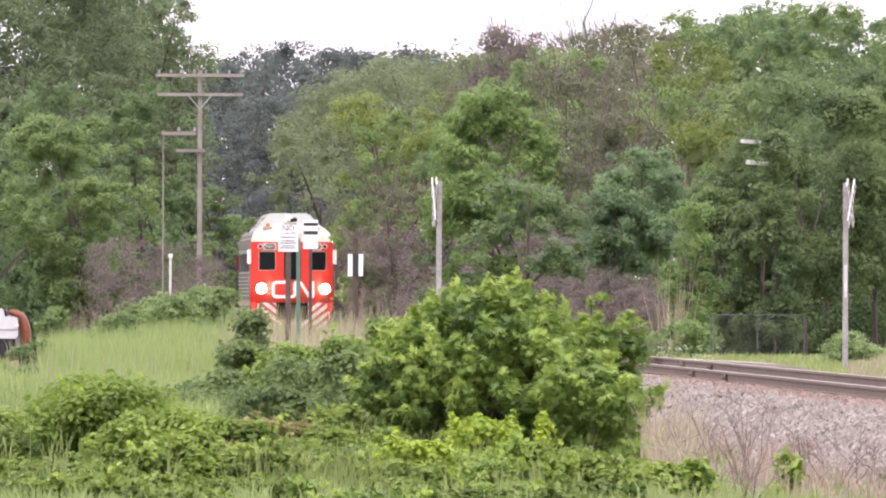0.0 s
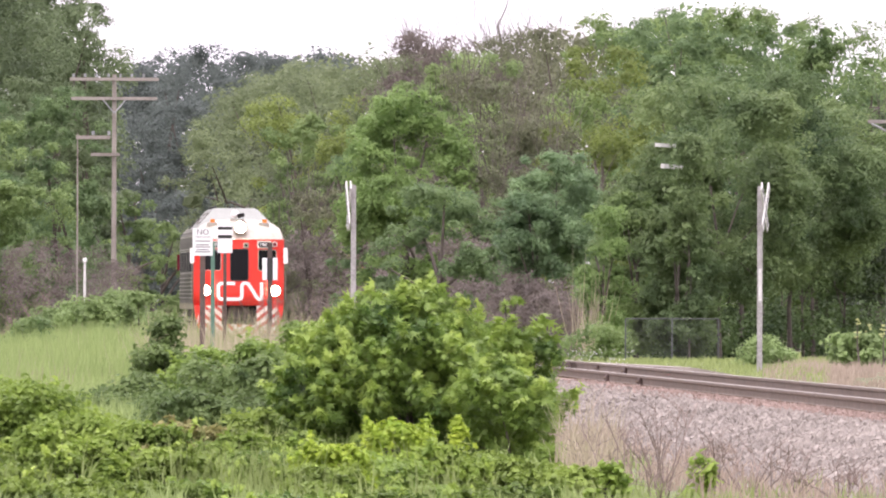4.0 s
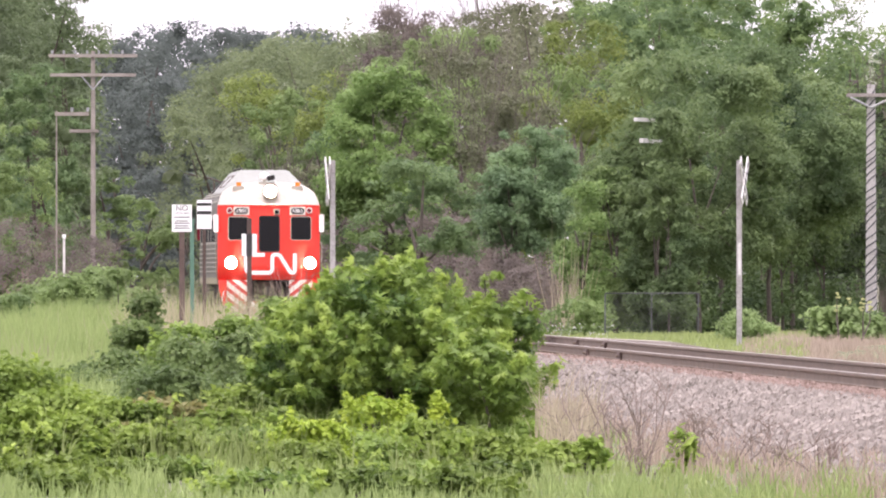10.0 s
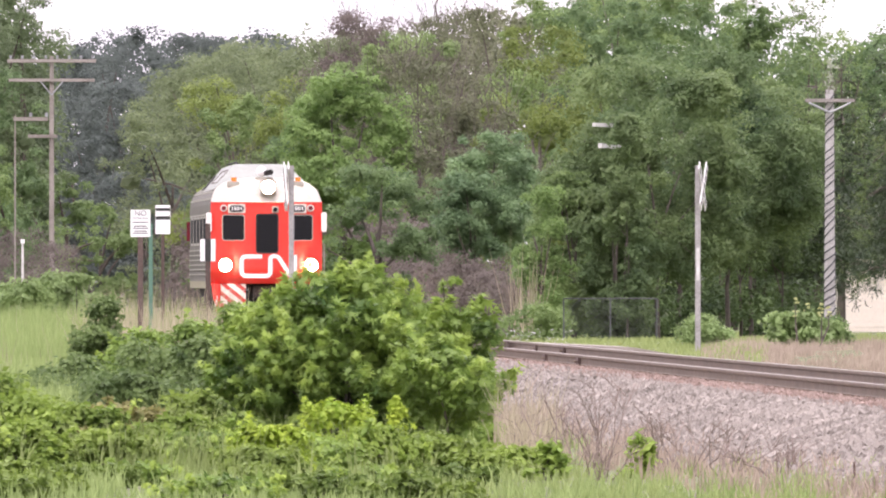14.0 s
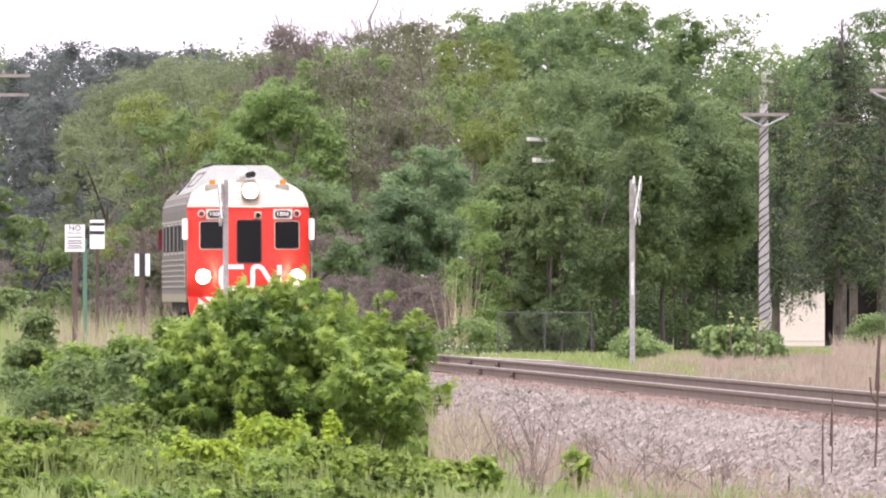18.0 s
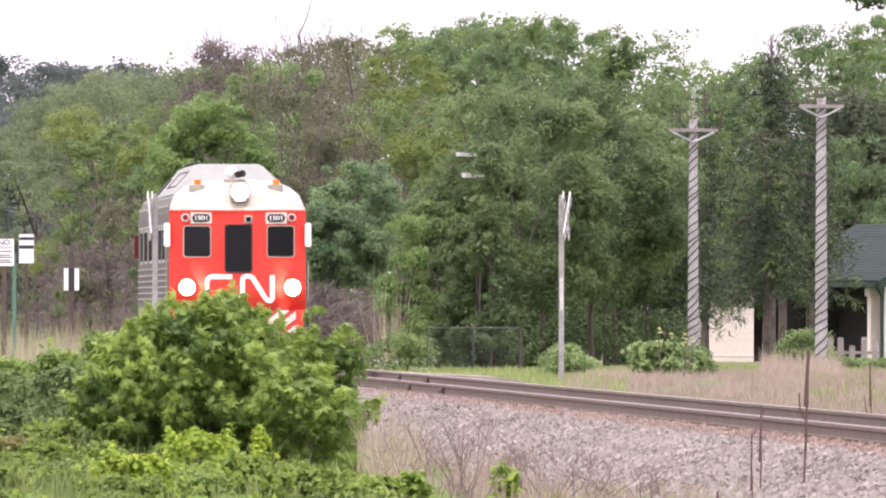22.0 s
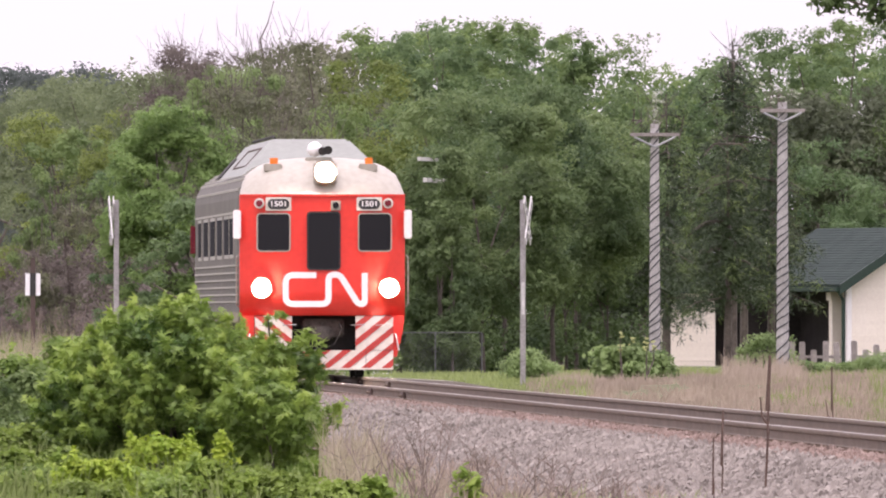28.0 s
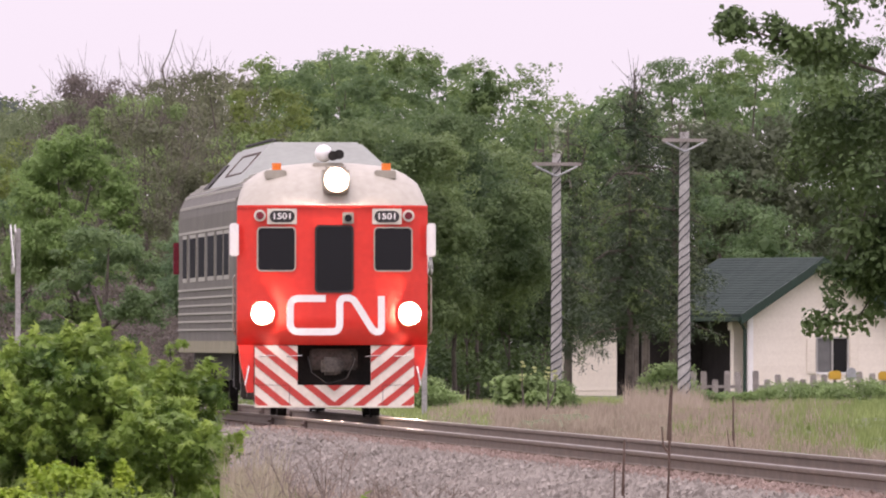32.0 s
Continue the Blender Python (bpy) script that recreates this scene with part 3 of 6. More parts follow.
# ---- woods ----
def tree(x, y, top, rx, low, leaf, label, category="tree", n=60, per=190, r=0.8, size=0.2, seed=1, shape="oval", name="tree", limbs=5, trunk=0.16, ry=None, dense=1.0, bare=0):
    """A broadleaf: tapered trunk, limbs, and a crown of leaf clumps from low to top (heights over the rails)."""
    rng = np.random.default_rng(seed)
    z = lie(x, y) - 0.05
    t = thing(name, pose(x, y, z), label, category, "trees of the wood")
    h, c0 = top - z, low - z
    ry = ry or rx
    spots, heart, wide = boughs(rng, n, rx - r * 0.7, ry - r * 0.7, c0 + r * 0.4, h - r * 0.75, max(9, int(4.2 * (h - c0) / rx)), spread=0.25 if dense == 1.0 else 0.45)
    bend = [(rng.normal(0, 0.05) * h * 0.3 * k, rng.normal(0, 0.05) * h * 0.3 * k, h * 0.62 * k) for k in (0.0, 0.3, 0.6, 1.0)]
    bend[0] = (0, 0, 0)
    part("trunk", tube(bend, trunk, trunk * 0.3, 8), BARK, t)
    for i in range(limbs):
        k = rng.uniform(0.25, 0.85)
        a = Vector(bend[1]).lerp(Vector(bend[3]), k)
        s = Vector(spots[rng.integers(0, n)].tolist())
        part("limb", tube([a, a.lerp(s, 0.5) + Vector((0, 0, 0.15)), s], trunk * 0.45, trunk * 0.12, 6), BARK, t)
    part("crown", foliage(rng, spots, r, per, size, leaf, shape, top=0.8, flat=0.75, jitter=0.45, hearts=(heart, wide * dense) if dense else None), None, t)
    if bare:
        m = 650
        a = spots[rng.integers(0, n, m)] + rng.normal(0, r * 0.7, (m, 3))
        d = a * [0.1, 0.1, 0.0] + rng.normal(0, 0.2, (m, 3)) + [0, 0, 0.55]
        d *= rng.uniform(0.6, 1.7, (m, 1))
        ring = np.array([(-0.01, -0.006, 0), (0.01, -0.006, 0), (0, 0.011, 0)])
        v = np.concatenate([a[:, None] + ring, (a + d)[:, None] + ring * 0.4], 1).reshape(-1, 3)
        f = np.array([(0, 1, 4, 3), (1, 2, 5, 4), (2, 0, 3, 5)])[None] + np.arange(m)[:, None, None] * 6
        part("twig_spray", raw_mesh(v, f.reshape(-1, 4), TWIG), None, t, "fine bare brown twigs")["kind"] = "stuff"
        for i in range(bare):
            s = Vector(spots[np.argsort(-spots[:, 2])[rng.integers(0, n // 3)]].tolist())
            d = Vector((s.x * 0.2 + rng.normal(0, 0.35), s.y * 0.2, rng.uniform(0.8, 1.7)))
            part("bare_twig", tube([s, s + d * 0.5 + Vector((rng.normal(0, 0.1), 0, 0)), s + d], 0.018, 0.006, 4), TWIG, t)
    return t


def pine(x, y, top, rx, low, label, seed, trunk=0.13, tips=0.35, name="pine_tree", spikes=8):
    """A pine: straight trunk, whorls of drooping boughs with needle sprays."""
    rng = np.random.default_rng(seed)
    z = lie(x, y) - 0.05
    t = thing(name, pose(x, y, z), label, "pine tree", "trees of the wood")
    h, c0 = top - z, low - z
    part("trunk", tube([(0, 0, 0), (0.05, 0, h * 0.5), (0, 0, h)], trunk, 0.012, 8), BARK, t)
    k, level, boughs = 0, c0, 0
    places, pale = [], []
    while level < h - 0.2:
        f = (level - c0) / (h - c0)
        reach = rx * (1 - f) ** 0.6 * rng.uniform(0.75, 1.15) + 0.12
        for j in range(9):
            a = rng.uniform(0, math.tau)
            tip = Vector((math.cos(a) * reach, math.sin(a) * reach, level - 0.22 * reach + rng.normal(0, 0.1)))
            root = Vector((0, 0, level + 0.1))
            if k % 3 == 0 and j < 2:
                part("bough", tube([root, root.lerp(tip, 0.6) + Vector((0, 0, 0.12)), tip], 0.035, 0.01, 5), BARK, t)
            m = max(2, int(reach * 3.2))
            for q in range(m):
                p = root.lerp(tip, (q + 0.6) / m) + Vector(rng.normal(0, 0.12, 3).tolist())
                if f > 0.85 and rng.random() < 0.6:
                    continue
                (pale if q == m - 1 and rng.random() < tips else places).append(p)
        level += 0.34
        k += 1
    for i in range(spikes):
        a = Vector((0, 0, h - rng.uniform(0.3, 1.8)))
        e = a + Vector((rng.normal(0, 0.34), rng.normal(0, 0.34), rng.uniform(0.3, 1.2)))
        part("dead_twig", tube([a, a.lerp(e, 0.5) + Vector((0, 0, -0.05)), e], 0.014, 0.006, 4), TWIG, t)
    lev = np.linspace(c0 + 0.3, h - 1.8, 9)
    stem = np.stack([rng.normal(0, 0.1, 9), rng.normal(0, 0.1, 9), lev], 1)
    girth = rx * 0.2 * (1 - (lev - c0) / (h - c0)) ** 0.75
    for nm, pts, mt in (("needles", places, NEEDLE), ("pale_growth", pale, NEEDLE_TIP)):
        if pts:
            part(nm, foliage(rng, np.array([list(p) for p in pts]), 0.27, 17, 0.165, mt, "brush", 0.6, 0.7, hearts=(stem, girth) if nm == "needles" else None, sprays=True), None, t)["kind"] = "stuff"
    return t


GREEN, DARK = "broad tree in full summer leaf", "dark green broadleaf tree at the wood's edge"
# far end of the line, haze put into the leaf colour
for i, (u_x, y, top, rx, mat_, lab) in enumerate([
    (-13.90, 980, 13.48, 3.6, LEAF_HAZE_BLUE, "distant blue-green tree in haze"),
    (-10.77, 960, 13.47, 3.0, LEAF_HAZE_BLUE, "distant blue-green tree in haze"),
    (-8.20, 940, 14.39, 3.2, LEAF_HAZE_BLUE, "tall distant tree with a rounded top"),
    (-5.70, 940, 13.92, 2.6, LEAF_HAZE_BLUE, "distant blue-green tree in haze"),
    (-3.60, 930, 13.67, 3.0, LEAF_HAZE_BLUE, "distant blue-green tree in haze"),
    (-1.13, 930, 13.90, 3.0, LEAF_HAZE_BLUE, "distant blue-green tree in haze"),
    (-8.83, 900, 11.07, 4.0, LEAF_HAZE_BLUE, "distant dark tree in haze"),
    (-6.30, 900, 11.63, 4.2, LEAF_HAZE_BLUE, "distant dark tree in haze"),
    (-10.80, 900, 10.23, 4.0, LEAF_HAZE_BLUE, "distant dark tree in haze"),
    (-7.09, 860, 6.33, 3.0, LEAF_HAZE_BLUE, "distant dark tree in haze"),
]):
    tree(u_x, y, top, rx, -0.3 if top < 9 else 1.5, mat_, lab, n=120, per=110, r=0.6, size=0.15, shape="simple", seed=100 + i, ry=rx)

# the wood on the right of the line, far to near
WOOD = [
    # x, y, top, half-width, lowest leaves, leaves, label, leaf size, clumps, seed
    (-3.69, 820, 11.48, 4.42, -0.45, LEAF_MUTED, "grey-green tree in young leaf", 0.3, 60),
    (-1.04, 760, 11.25, 4.42, -0.45, LEAF_MUTED, "grey-green tree in young leaf", 0.28, 60),
    (-5.22, 780, 9.02, 3.38, -0.45, LEAF_MUTED, "grey-green tree in young leaf", 0.28, 50),
    (-1.81, 690, 8.88, 3.38, 0.40, LEAF_OLIVE, "yellowish green tree in young leaf", 0.26, 50),
    (-2.04, 660, 7.92, 2.0, -0.45, LEAF_MID, "green tree beside the line", 0.24, 45),
    (-1.68, 640, 5.02, 2.0, -0.45, LEAF_GREY, "grey brushy young tree", 0.2, 45),
    (1.01, 700, 10.63, 3.64, -0.45, LEAF_MUTED, "grey-green tree in young leaf", 0.25, 60),
    (3.00, 680, 11.25, 3.38, 3.00, LEAF_PLUM, "purplish brown tree just budding", 0.2, 50),
    (3.52, 640, 9.92, 2.34, 3.50, LEAF_BRIGHT, "fresh green tree top", 0.22, 40),
    (5.49, 660, 10.91, 3.38, -0.45, LEAF_GREY, "grey tree in sparse young leaf", 0.22, 55),
    (7.43, 650, 10.97, 3.38, -0.45, LEAF_GREY, "grey tree in sparse young leaf", 0.22, 55),
    (1.50, 560, 7.69, 2.35, 0.9, LEAF_FRESH, "fresh green maple-like tree", 0.2, 135),
    (0.30, 600, 5.91, 1.69, -0.45, LEAF_DARK, "green tree beside the line", 0.2, 45),
    (4.17, 590, 8.59, 2.60, -0.45, LEAF_GREY, "grey tree in sparse young leaf", 0.2, 55),
    (5.18, 560, 6.82, 2.47, -0.45, LEAF_GREY, "grey tree in sparse young leaf", 0.2, 55),
    (7.68, 570, 9.23, 2.60, 0.30, LEAF_OLIVE, "olive tree in yellowish young leaf", 0.2, 60),
    (9.42, 620, 10.95, 2.99, 0.30, LEAF_MID, GREEN, 0.22, 60),
    (11.55, 610, 11.09, 2.99, 0.30, LEAF_DARK, DARK, 0.22, 60),
    (13.05, 600, 10.93, 2.60, 0.30, LEAF_MID, GREEN, 0.22, 60),
    (14.31, 590, 10.40, 2.47, -0.45, LEAF_MID, GREEN, 0.22, 60),
    (2.37, 520, 4.47, 1.95, -0.45, LEAF_DARK, DARK, 0.18, 50),
    (5.25, 480, 5.1, 1.25, 2.0, LEAF_SAP, "bluish green young tree with tufted boughs", 0.15, 60),
    (4.75, 479, 4.1, 1.15, 1.6, LEAF_SAP, "bluish green young tree with tufted boughs", 0.15, 60),
    (6.05, 482, 4.6, 0.6, 1.0, LEAF_SAP, "bluish green young tree with tufted boughs", 0.15, 40),
    (6.10, 446, 3.5, 0.8, -0.3, LEAF_FRESH, "fresh green sapling among pale stems", 0.13, 34),
    (6.95, 450, 3.9, 1.20, -0.3, LEAF_MID, "light green sapling at the wood's edge", 0.17, 60),
    (7.75, 452, 5.29, 1.90, -0.1, LEAF_EDGE, DARK, 0.17, 90),
    (9.04, 450, 6.75, 2.60, 1.0, LEAF_EDGE, DARK, 0.17, 150),
    (10.92, 455, 7.02, 2.73, 1.35, LEAF_EDGE, DARK, 0.17, 150),
    (7.95, 448, 3.50, 1.2, -0.35, LEAF_EDGE, "dark green young tree at the wood's edge", 0.17, 80),
    # next two trees added behind the front row to shade the undergrowth
    (9.8, 463, 6.3, 2.4, 1.6, LEAF_EDGE, DARK, 0.17, 80),
    (11.8, 467, 6.2, 2.3, 1.6, LEAF_EDGE, DARK, 0.17, 80),
    (12.30, 474, 6.45, 1.60, 0.85, LEAF_EDGE, DARK, 0.17, 70),
    (16.99, 600, 10.44, 1.3, 0.5, LEAF_MID, "slender tree with thin pale leaves", 0.2, 66),
    (17.72, 590, 9.33, 1.4, 0.3, LEAF_MID, "slender tree with thin pale leaves", 0.2, 60),
    (10.16, 585, 10.18, 1.9, 0.0, LEAF_DARK, DARK, 0.2, 60),
    (12.75, 570, 9.86, 1.9, 0.0, LEAF_DARK, DARK, 0.2, 60),
    (15.41, 590, 9.70, 1.6, 0.0, LEAF_MID, GREEN, 0.2, 54),
    (19.05, 600, 8.16, 1.3, 2.2, LEAF_DARK, DARK, 0.18, 50),
    (19.68, 620, 9.16, 2.60, -0.45, LEAF_DARK, DARK, 0.2, 55),
    (24.25, 660, 11.53, 2.86, -0.45, LEAF_DARK, DARK, 0.22, 55),
    (26.32, 660, 11.95, 2.86, 2.4, LEAF_MID, GREEN, 0.22, 55),
    (29.03, 680, 12.48, 3.64, -0.45, LEAF_DARK, DARK, 0.24, 55),
    (32.47, 690, 13.08, 3.90, -0.45, LEAF_DARK, DARK, 0.24, 55),
    (24.72, 640, 7.32, 3.38, -0.45, LEAF_DARK, "dark tree in the shade behind the pines", 0.24, 50),
    (35.79, 700, 12.60, 3.90, -0.45, LEAF_DARK, DARK, 0.24, 55),
]
for i, (x, y, top, rx, low, mat_, lab, size, n) in enumerate(WOOD):
    tree(x, y, top, rx, low, mat_, lab, n=n * 3, per=28 if "thin" in lab else 85 if mat_ == LEAF_GREY else 120, r=max(0.27, rx * 0.15), size=min(0.12, size * 0.55), shape="simple", seed=200 + i, trunk=0.16 if y > 480 else 0.07, dense=0 if "thin" in lab else 0.5 if mat_ in (LEAF_GREY, LEAF_PLUM) else 1.0, bare=26 if mat_ in (LEAF_GREY, LEAF_PLUM) else 0)


snag = thing("dead_snag", pose(5.32, 665, lie(5.32, 665) - 0.1), "tall bare dead branch above the wood", "dead tree")
base = lie(5.32, 665) - 0.1
snag_top = [(0, 0, 0), (0, 0, 10.16 - base), (-0.15, 0, 11.24 - base), (0.12, 0, 11.82 - base), (0.35, 0, 12.65 - base)]
part("trunk", tube(snag_top, 0.06, 0.01, 6), TWIG, snag, "bare grey trunk")
part("bare_limb", tube([(0.0, 0, 10.74 - base), (-0.25, 0, 11.28 - base), (-0.27, 0, 11.49 - base)], 0.016, 0.006, 5), TWIG, snag)


def thicket(name, line, leaf, label, seed, n=240, per=120, r=0.9, size=0.2, deep=14):
    """Dense growth behind the nearer trees, along points (x, y, top)."""
    rng = np.random.default_rng(seed)
    n = int(n * 1.25)
    k = rng.uniform(0, len(line) - 1.001, n)
    i = k.astype(int)
    f = (k - i)[:, None]
    p = np.array(line)
    a = p[i] * (1 - f) + p[i + 1] * f
    back = rng.uniform(0, deep, n)
    z = -0.5 + (a[:, 2] + 0.5) * rng.uniform(0.0, 1.0, n) ** 0.8
    spots = np.stack([a[:, 0], a[:, 1] + back, z], 1)
    return tagged(new(name, foliage(rng, spots, r, int(per * 1.1), size * 1.15, leaf, "simple", 0.55, 0.85, 0.45)), label, "woodland", kind="stuff")


# far woodland, its blue leaf colour again carrying the haze
thicket("woodland", [(-14.97, 970, 11.54), (-11.64, 970, 13.20), (-8.46, 970, 14.11), (-4.37, 970, 13.72), (-0.12, 960, 13.71)], LEAF_HAZE_BLUE, "distant woodland with blue haze in its leaf colour", 57, 260, 130, 1.2, 0.26, 20)
thicket("woodland", [(-7.42, 900, 10.51), (-3.87, 860, 11.44), (-1.01, 830, 11.47), (1.88, 790, 10.85), (4.12, 750, 11.07)], LEAF_MUTED, "dense grey-green woodland along the line", 51, 200, 120, 1.2, 0.26)
# two thickets whose dark leaf colour stands for shade
thicket("woodland", [(-4.37, 760, 8.11), (-0.54, 720, 8.08), (3.15, 690, 8.12), (6.29, 680, 8.23), (10.04, 675, 8.81), (13.52, 680, 9.08)], LEAF_SHADE, "dense wood behind the first trees, shade in its colour", 60, 230, 110, 1.0, 0.22)
thicket("woodland", [(23.87, 655, 8.38), (26.12, 655, 8.79), (29.20, 660, 9.06), (34.21, 665, 9.12)], LEAF_SHADE, "dense wood behind the house, shade in its colour", 61, 240, 110, 0.9, 0.2, 6)
thicket("woodland", [(1.76, 740, 10.70), (3.22, 730, 10.92), (5.99, 720, 11.01), (8.23, 720, 11.35), (10.86, 715, 11.72)], LEAF_GREY, "dense grey woodland in young leaf", 52, 230, 130, 1.0, 0.22)
thicket("woodland", [(9.62, 690, 11.25), (11.77, 690, 11.68), (13.93, 690, 11.89), (16.73, 690, 11.36), (19.82, 700, 10.19), (21.04, 700, 9.75), (23.67, 700, 10.63), (26.79, 705, 11.36), (28.11, 705, 12.02), (31.42, 710, 12.32), (36.30, 710, 12.09)], LEAF_DARK, "dense dark green woodland", 53, 420, 130, 1.0, 0.22)
thicket("woodland", [(-4.90, 700, 3.41), (-1.68, 640, 3.22), (1.20, 580, 2.85), (3.65, 540, 2.74), (5.13, 520, 2.52)], LEAF_PLUM, "brown brushy undergrowth at the wood's edge", 54, 190, 170, 0.55, 0.1, 8)
thicket("woodland", [(-22.14, 720, 14.27), (-17.64, 720, 14.72), (-14.27, 720, 14.27), (-11.95, 730, 11.72), (-10.50, 740, 9.09)], LEAF_BACK, "dense green woodland beyond the field", 55, 420, 130, 1.1, 0.22)
thicket("woodland", [(-18.14, 590, 4.72), (-14.46, 590, 4.72), (-11.89, 600, 4.59), (-9.68, 640, 3.62)], LEAF_DARK, "shaded undergrowth beyond the field", 56, 150, 120, 0.7, 0.18, 8)

thicket("woodland", [(-10.20, 515, 2.26), (-9.00, 520, 2.68), (-7.92, 535, 2.47), (-6.89, 560, 2.09)], LEAF_PLUM, "hazy mauve bare brushwood beyond the field", 58, 130, 110, 0.34, 0.055, 6)
thicket("woodland", [(3.3, 484, 1.75), (4.4, 476, 1.7), (5.3, 470, 1.45), (6.1, 464, 1.2)], LEAF_PLUM, "mauve-brown brushwood below the young trees", 62, 120, 130, 0.3, 0.06, 5)
tree(8.2, 446, 5.28, 0.6, 0.2, LEAF_EDGE, "slender dark sapling before the hidden pole", n=130, per=120, r=0.22, size=0.09, shape="simple", seed=353, trunk=0.03, limbs=3)
# undergrowth and young trees: canopy shade comes from the darker leaf colour
thicket("woodland", [(7.18, 456, 0.86), (8.74, 460, 0.82), (11.06, 464, 0.79), (13.67, 467, 0.85)], LEAF_NEAR, "undergrowth below the trees, shade in its leaf colour", 59, 110, 110, 0.42, 0.1, 5)
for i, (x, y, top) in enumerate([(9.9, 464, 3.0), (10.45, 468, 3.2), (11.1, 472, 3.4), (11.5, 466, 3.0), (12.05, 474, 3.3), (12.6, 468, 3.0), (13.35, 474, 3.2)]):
    tree(x, y, top, 0.8, 1.3, LEAF_NEAR, "slender young tree with shade in its leaf colour", n=12, per=130, r=0.4, size=0.13, seed=260 + i, trunk=0.05, limbs=2)

# pines by the house
pine(16.95, 500, 8.7, 2.4, 1.9, "dark pine with bare spiky top", 31, spikes=34)
pine(16.20, 482, 6.02, 1.75, 1.5, "young pine with pale shoots", 32, tips=0.6)
pine(18.15, 504, 7.30, 1.35, 1.7, "dark pine beside the house", 33)
pine(15.20, 503, 7.30, 2.0, 1.5, "dark pine beside the house", 34)
pine(13.45, 474, 6.05, 1.85, 0.9, "dark pine with spreading lower boughs", 35, tips=0.25)
pine(17.60, 510, 7.90, 1.75, 1.8, "dark pine beside the house", 36)
pine(14.20, 492, 6.60, 1.7, 1.2, "dark pine at the wood's corner", 37)

# the wood on the left of the line
LEFT = [
    (-14.48, 640, 14.02, 4.48, -0.40, LEAF_BACK, GREEN, 0.22, 110),
    (-10.85, 650, 13.00, 3.4, -0.40, LEAF_BACK, GREEN, 0.22, 80),
    (-16.93, 620, 12.46, 3.36, -0.40, LEAF_BACK, DARK, 0.22, 70),
    (-10.35, 620, 8.39, 2.24, -0.40, LEAF_DARK, "dark green tree in shade", 0.2, 60),
    (-13.57, 600, 8.16, 2.69, -0.40, LEAF_DARK, "dark green tree in shade", 0.2, 60),
    (-13.57, 540, 5.60, 1.90, -0.40, LEAF_DARK, DARK, 0.18, 60),
    (-9.20, 720, 5.50, 1.68, -0.40, LEAF_MID, "light green tree beyond the poles", 0.24, 40),
    (-8.17, 760, 4.43, 1.79, -0.40, LEAF_BRIGHT, "light green tree beyond the poles", 0.24, 40),
    (-10.15, 700, 3.85, 1.79, -0.40, LEAF_MID, "light green tree beyond the poles", 0.24, 40),
    (-12.58, 625, 12.74, 2.3, -0.4, LEAF_BACK, GREEN, 0.22, 60),
    (-9.91, 655, 11.86, 1.6, 1.5, LEAF_BACK, DARK, 0.22, 40),
    (-14.68, 615, 12.37, 2.4, -0.4, LEAF_BACK, GREEN, 0.22, 60),
]
for i, (x, y, top, rx, low, mat_, lab, size, n) in enumerate(LEFT):
    tree(x, y, top, rx, low, mat_, lab, n=n * 3, per=110, r=max(0.27, rx * 0.15), size=min(0.12, size * 0.55), shape="simple", seed=300 + i)

tree(-10.65, 530, 6.42, 2.45, -0.2, LEAF_MID, "rounded dark green tree by the field", n=420, per=150, r=0.32, size=0.09, shape="simple", seed=351)

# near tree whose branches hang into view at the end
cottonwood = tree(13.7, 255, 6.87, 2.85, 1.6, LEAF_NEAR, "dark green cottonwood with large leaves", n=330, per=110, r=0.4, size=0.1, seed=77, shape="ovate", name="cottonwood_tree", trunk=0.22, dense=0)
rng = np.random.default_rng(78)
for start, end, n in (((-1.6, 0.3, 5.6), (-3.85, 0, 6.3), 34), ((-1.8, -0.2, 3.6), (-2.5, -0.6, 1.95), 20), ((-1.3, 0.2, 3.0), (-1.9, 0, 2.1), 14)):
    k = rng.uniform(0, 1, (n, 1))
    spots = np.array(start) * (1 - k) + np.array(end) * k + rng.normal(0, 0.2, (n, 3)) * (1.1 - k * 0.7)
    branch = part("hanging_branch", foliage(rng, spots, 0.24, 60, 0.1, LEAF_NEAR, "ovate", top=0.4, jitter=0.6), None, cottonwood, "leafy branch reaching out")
    part("branch_wood", tube([(0, 0, start[2] - 0.8), start, end], 0.05, 0.012, 6), BARK, branch)


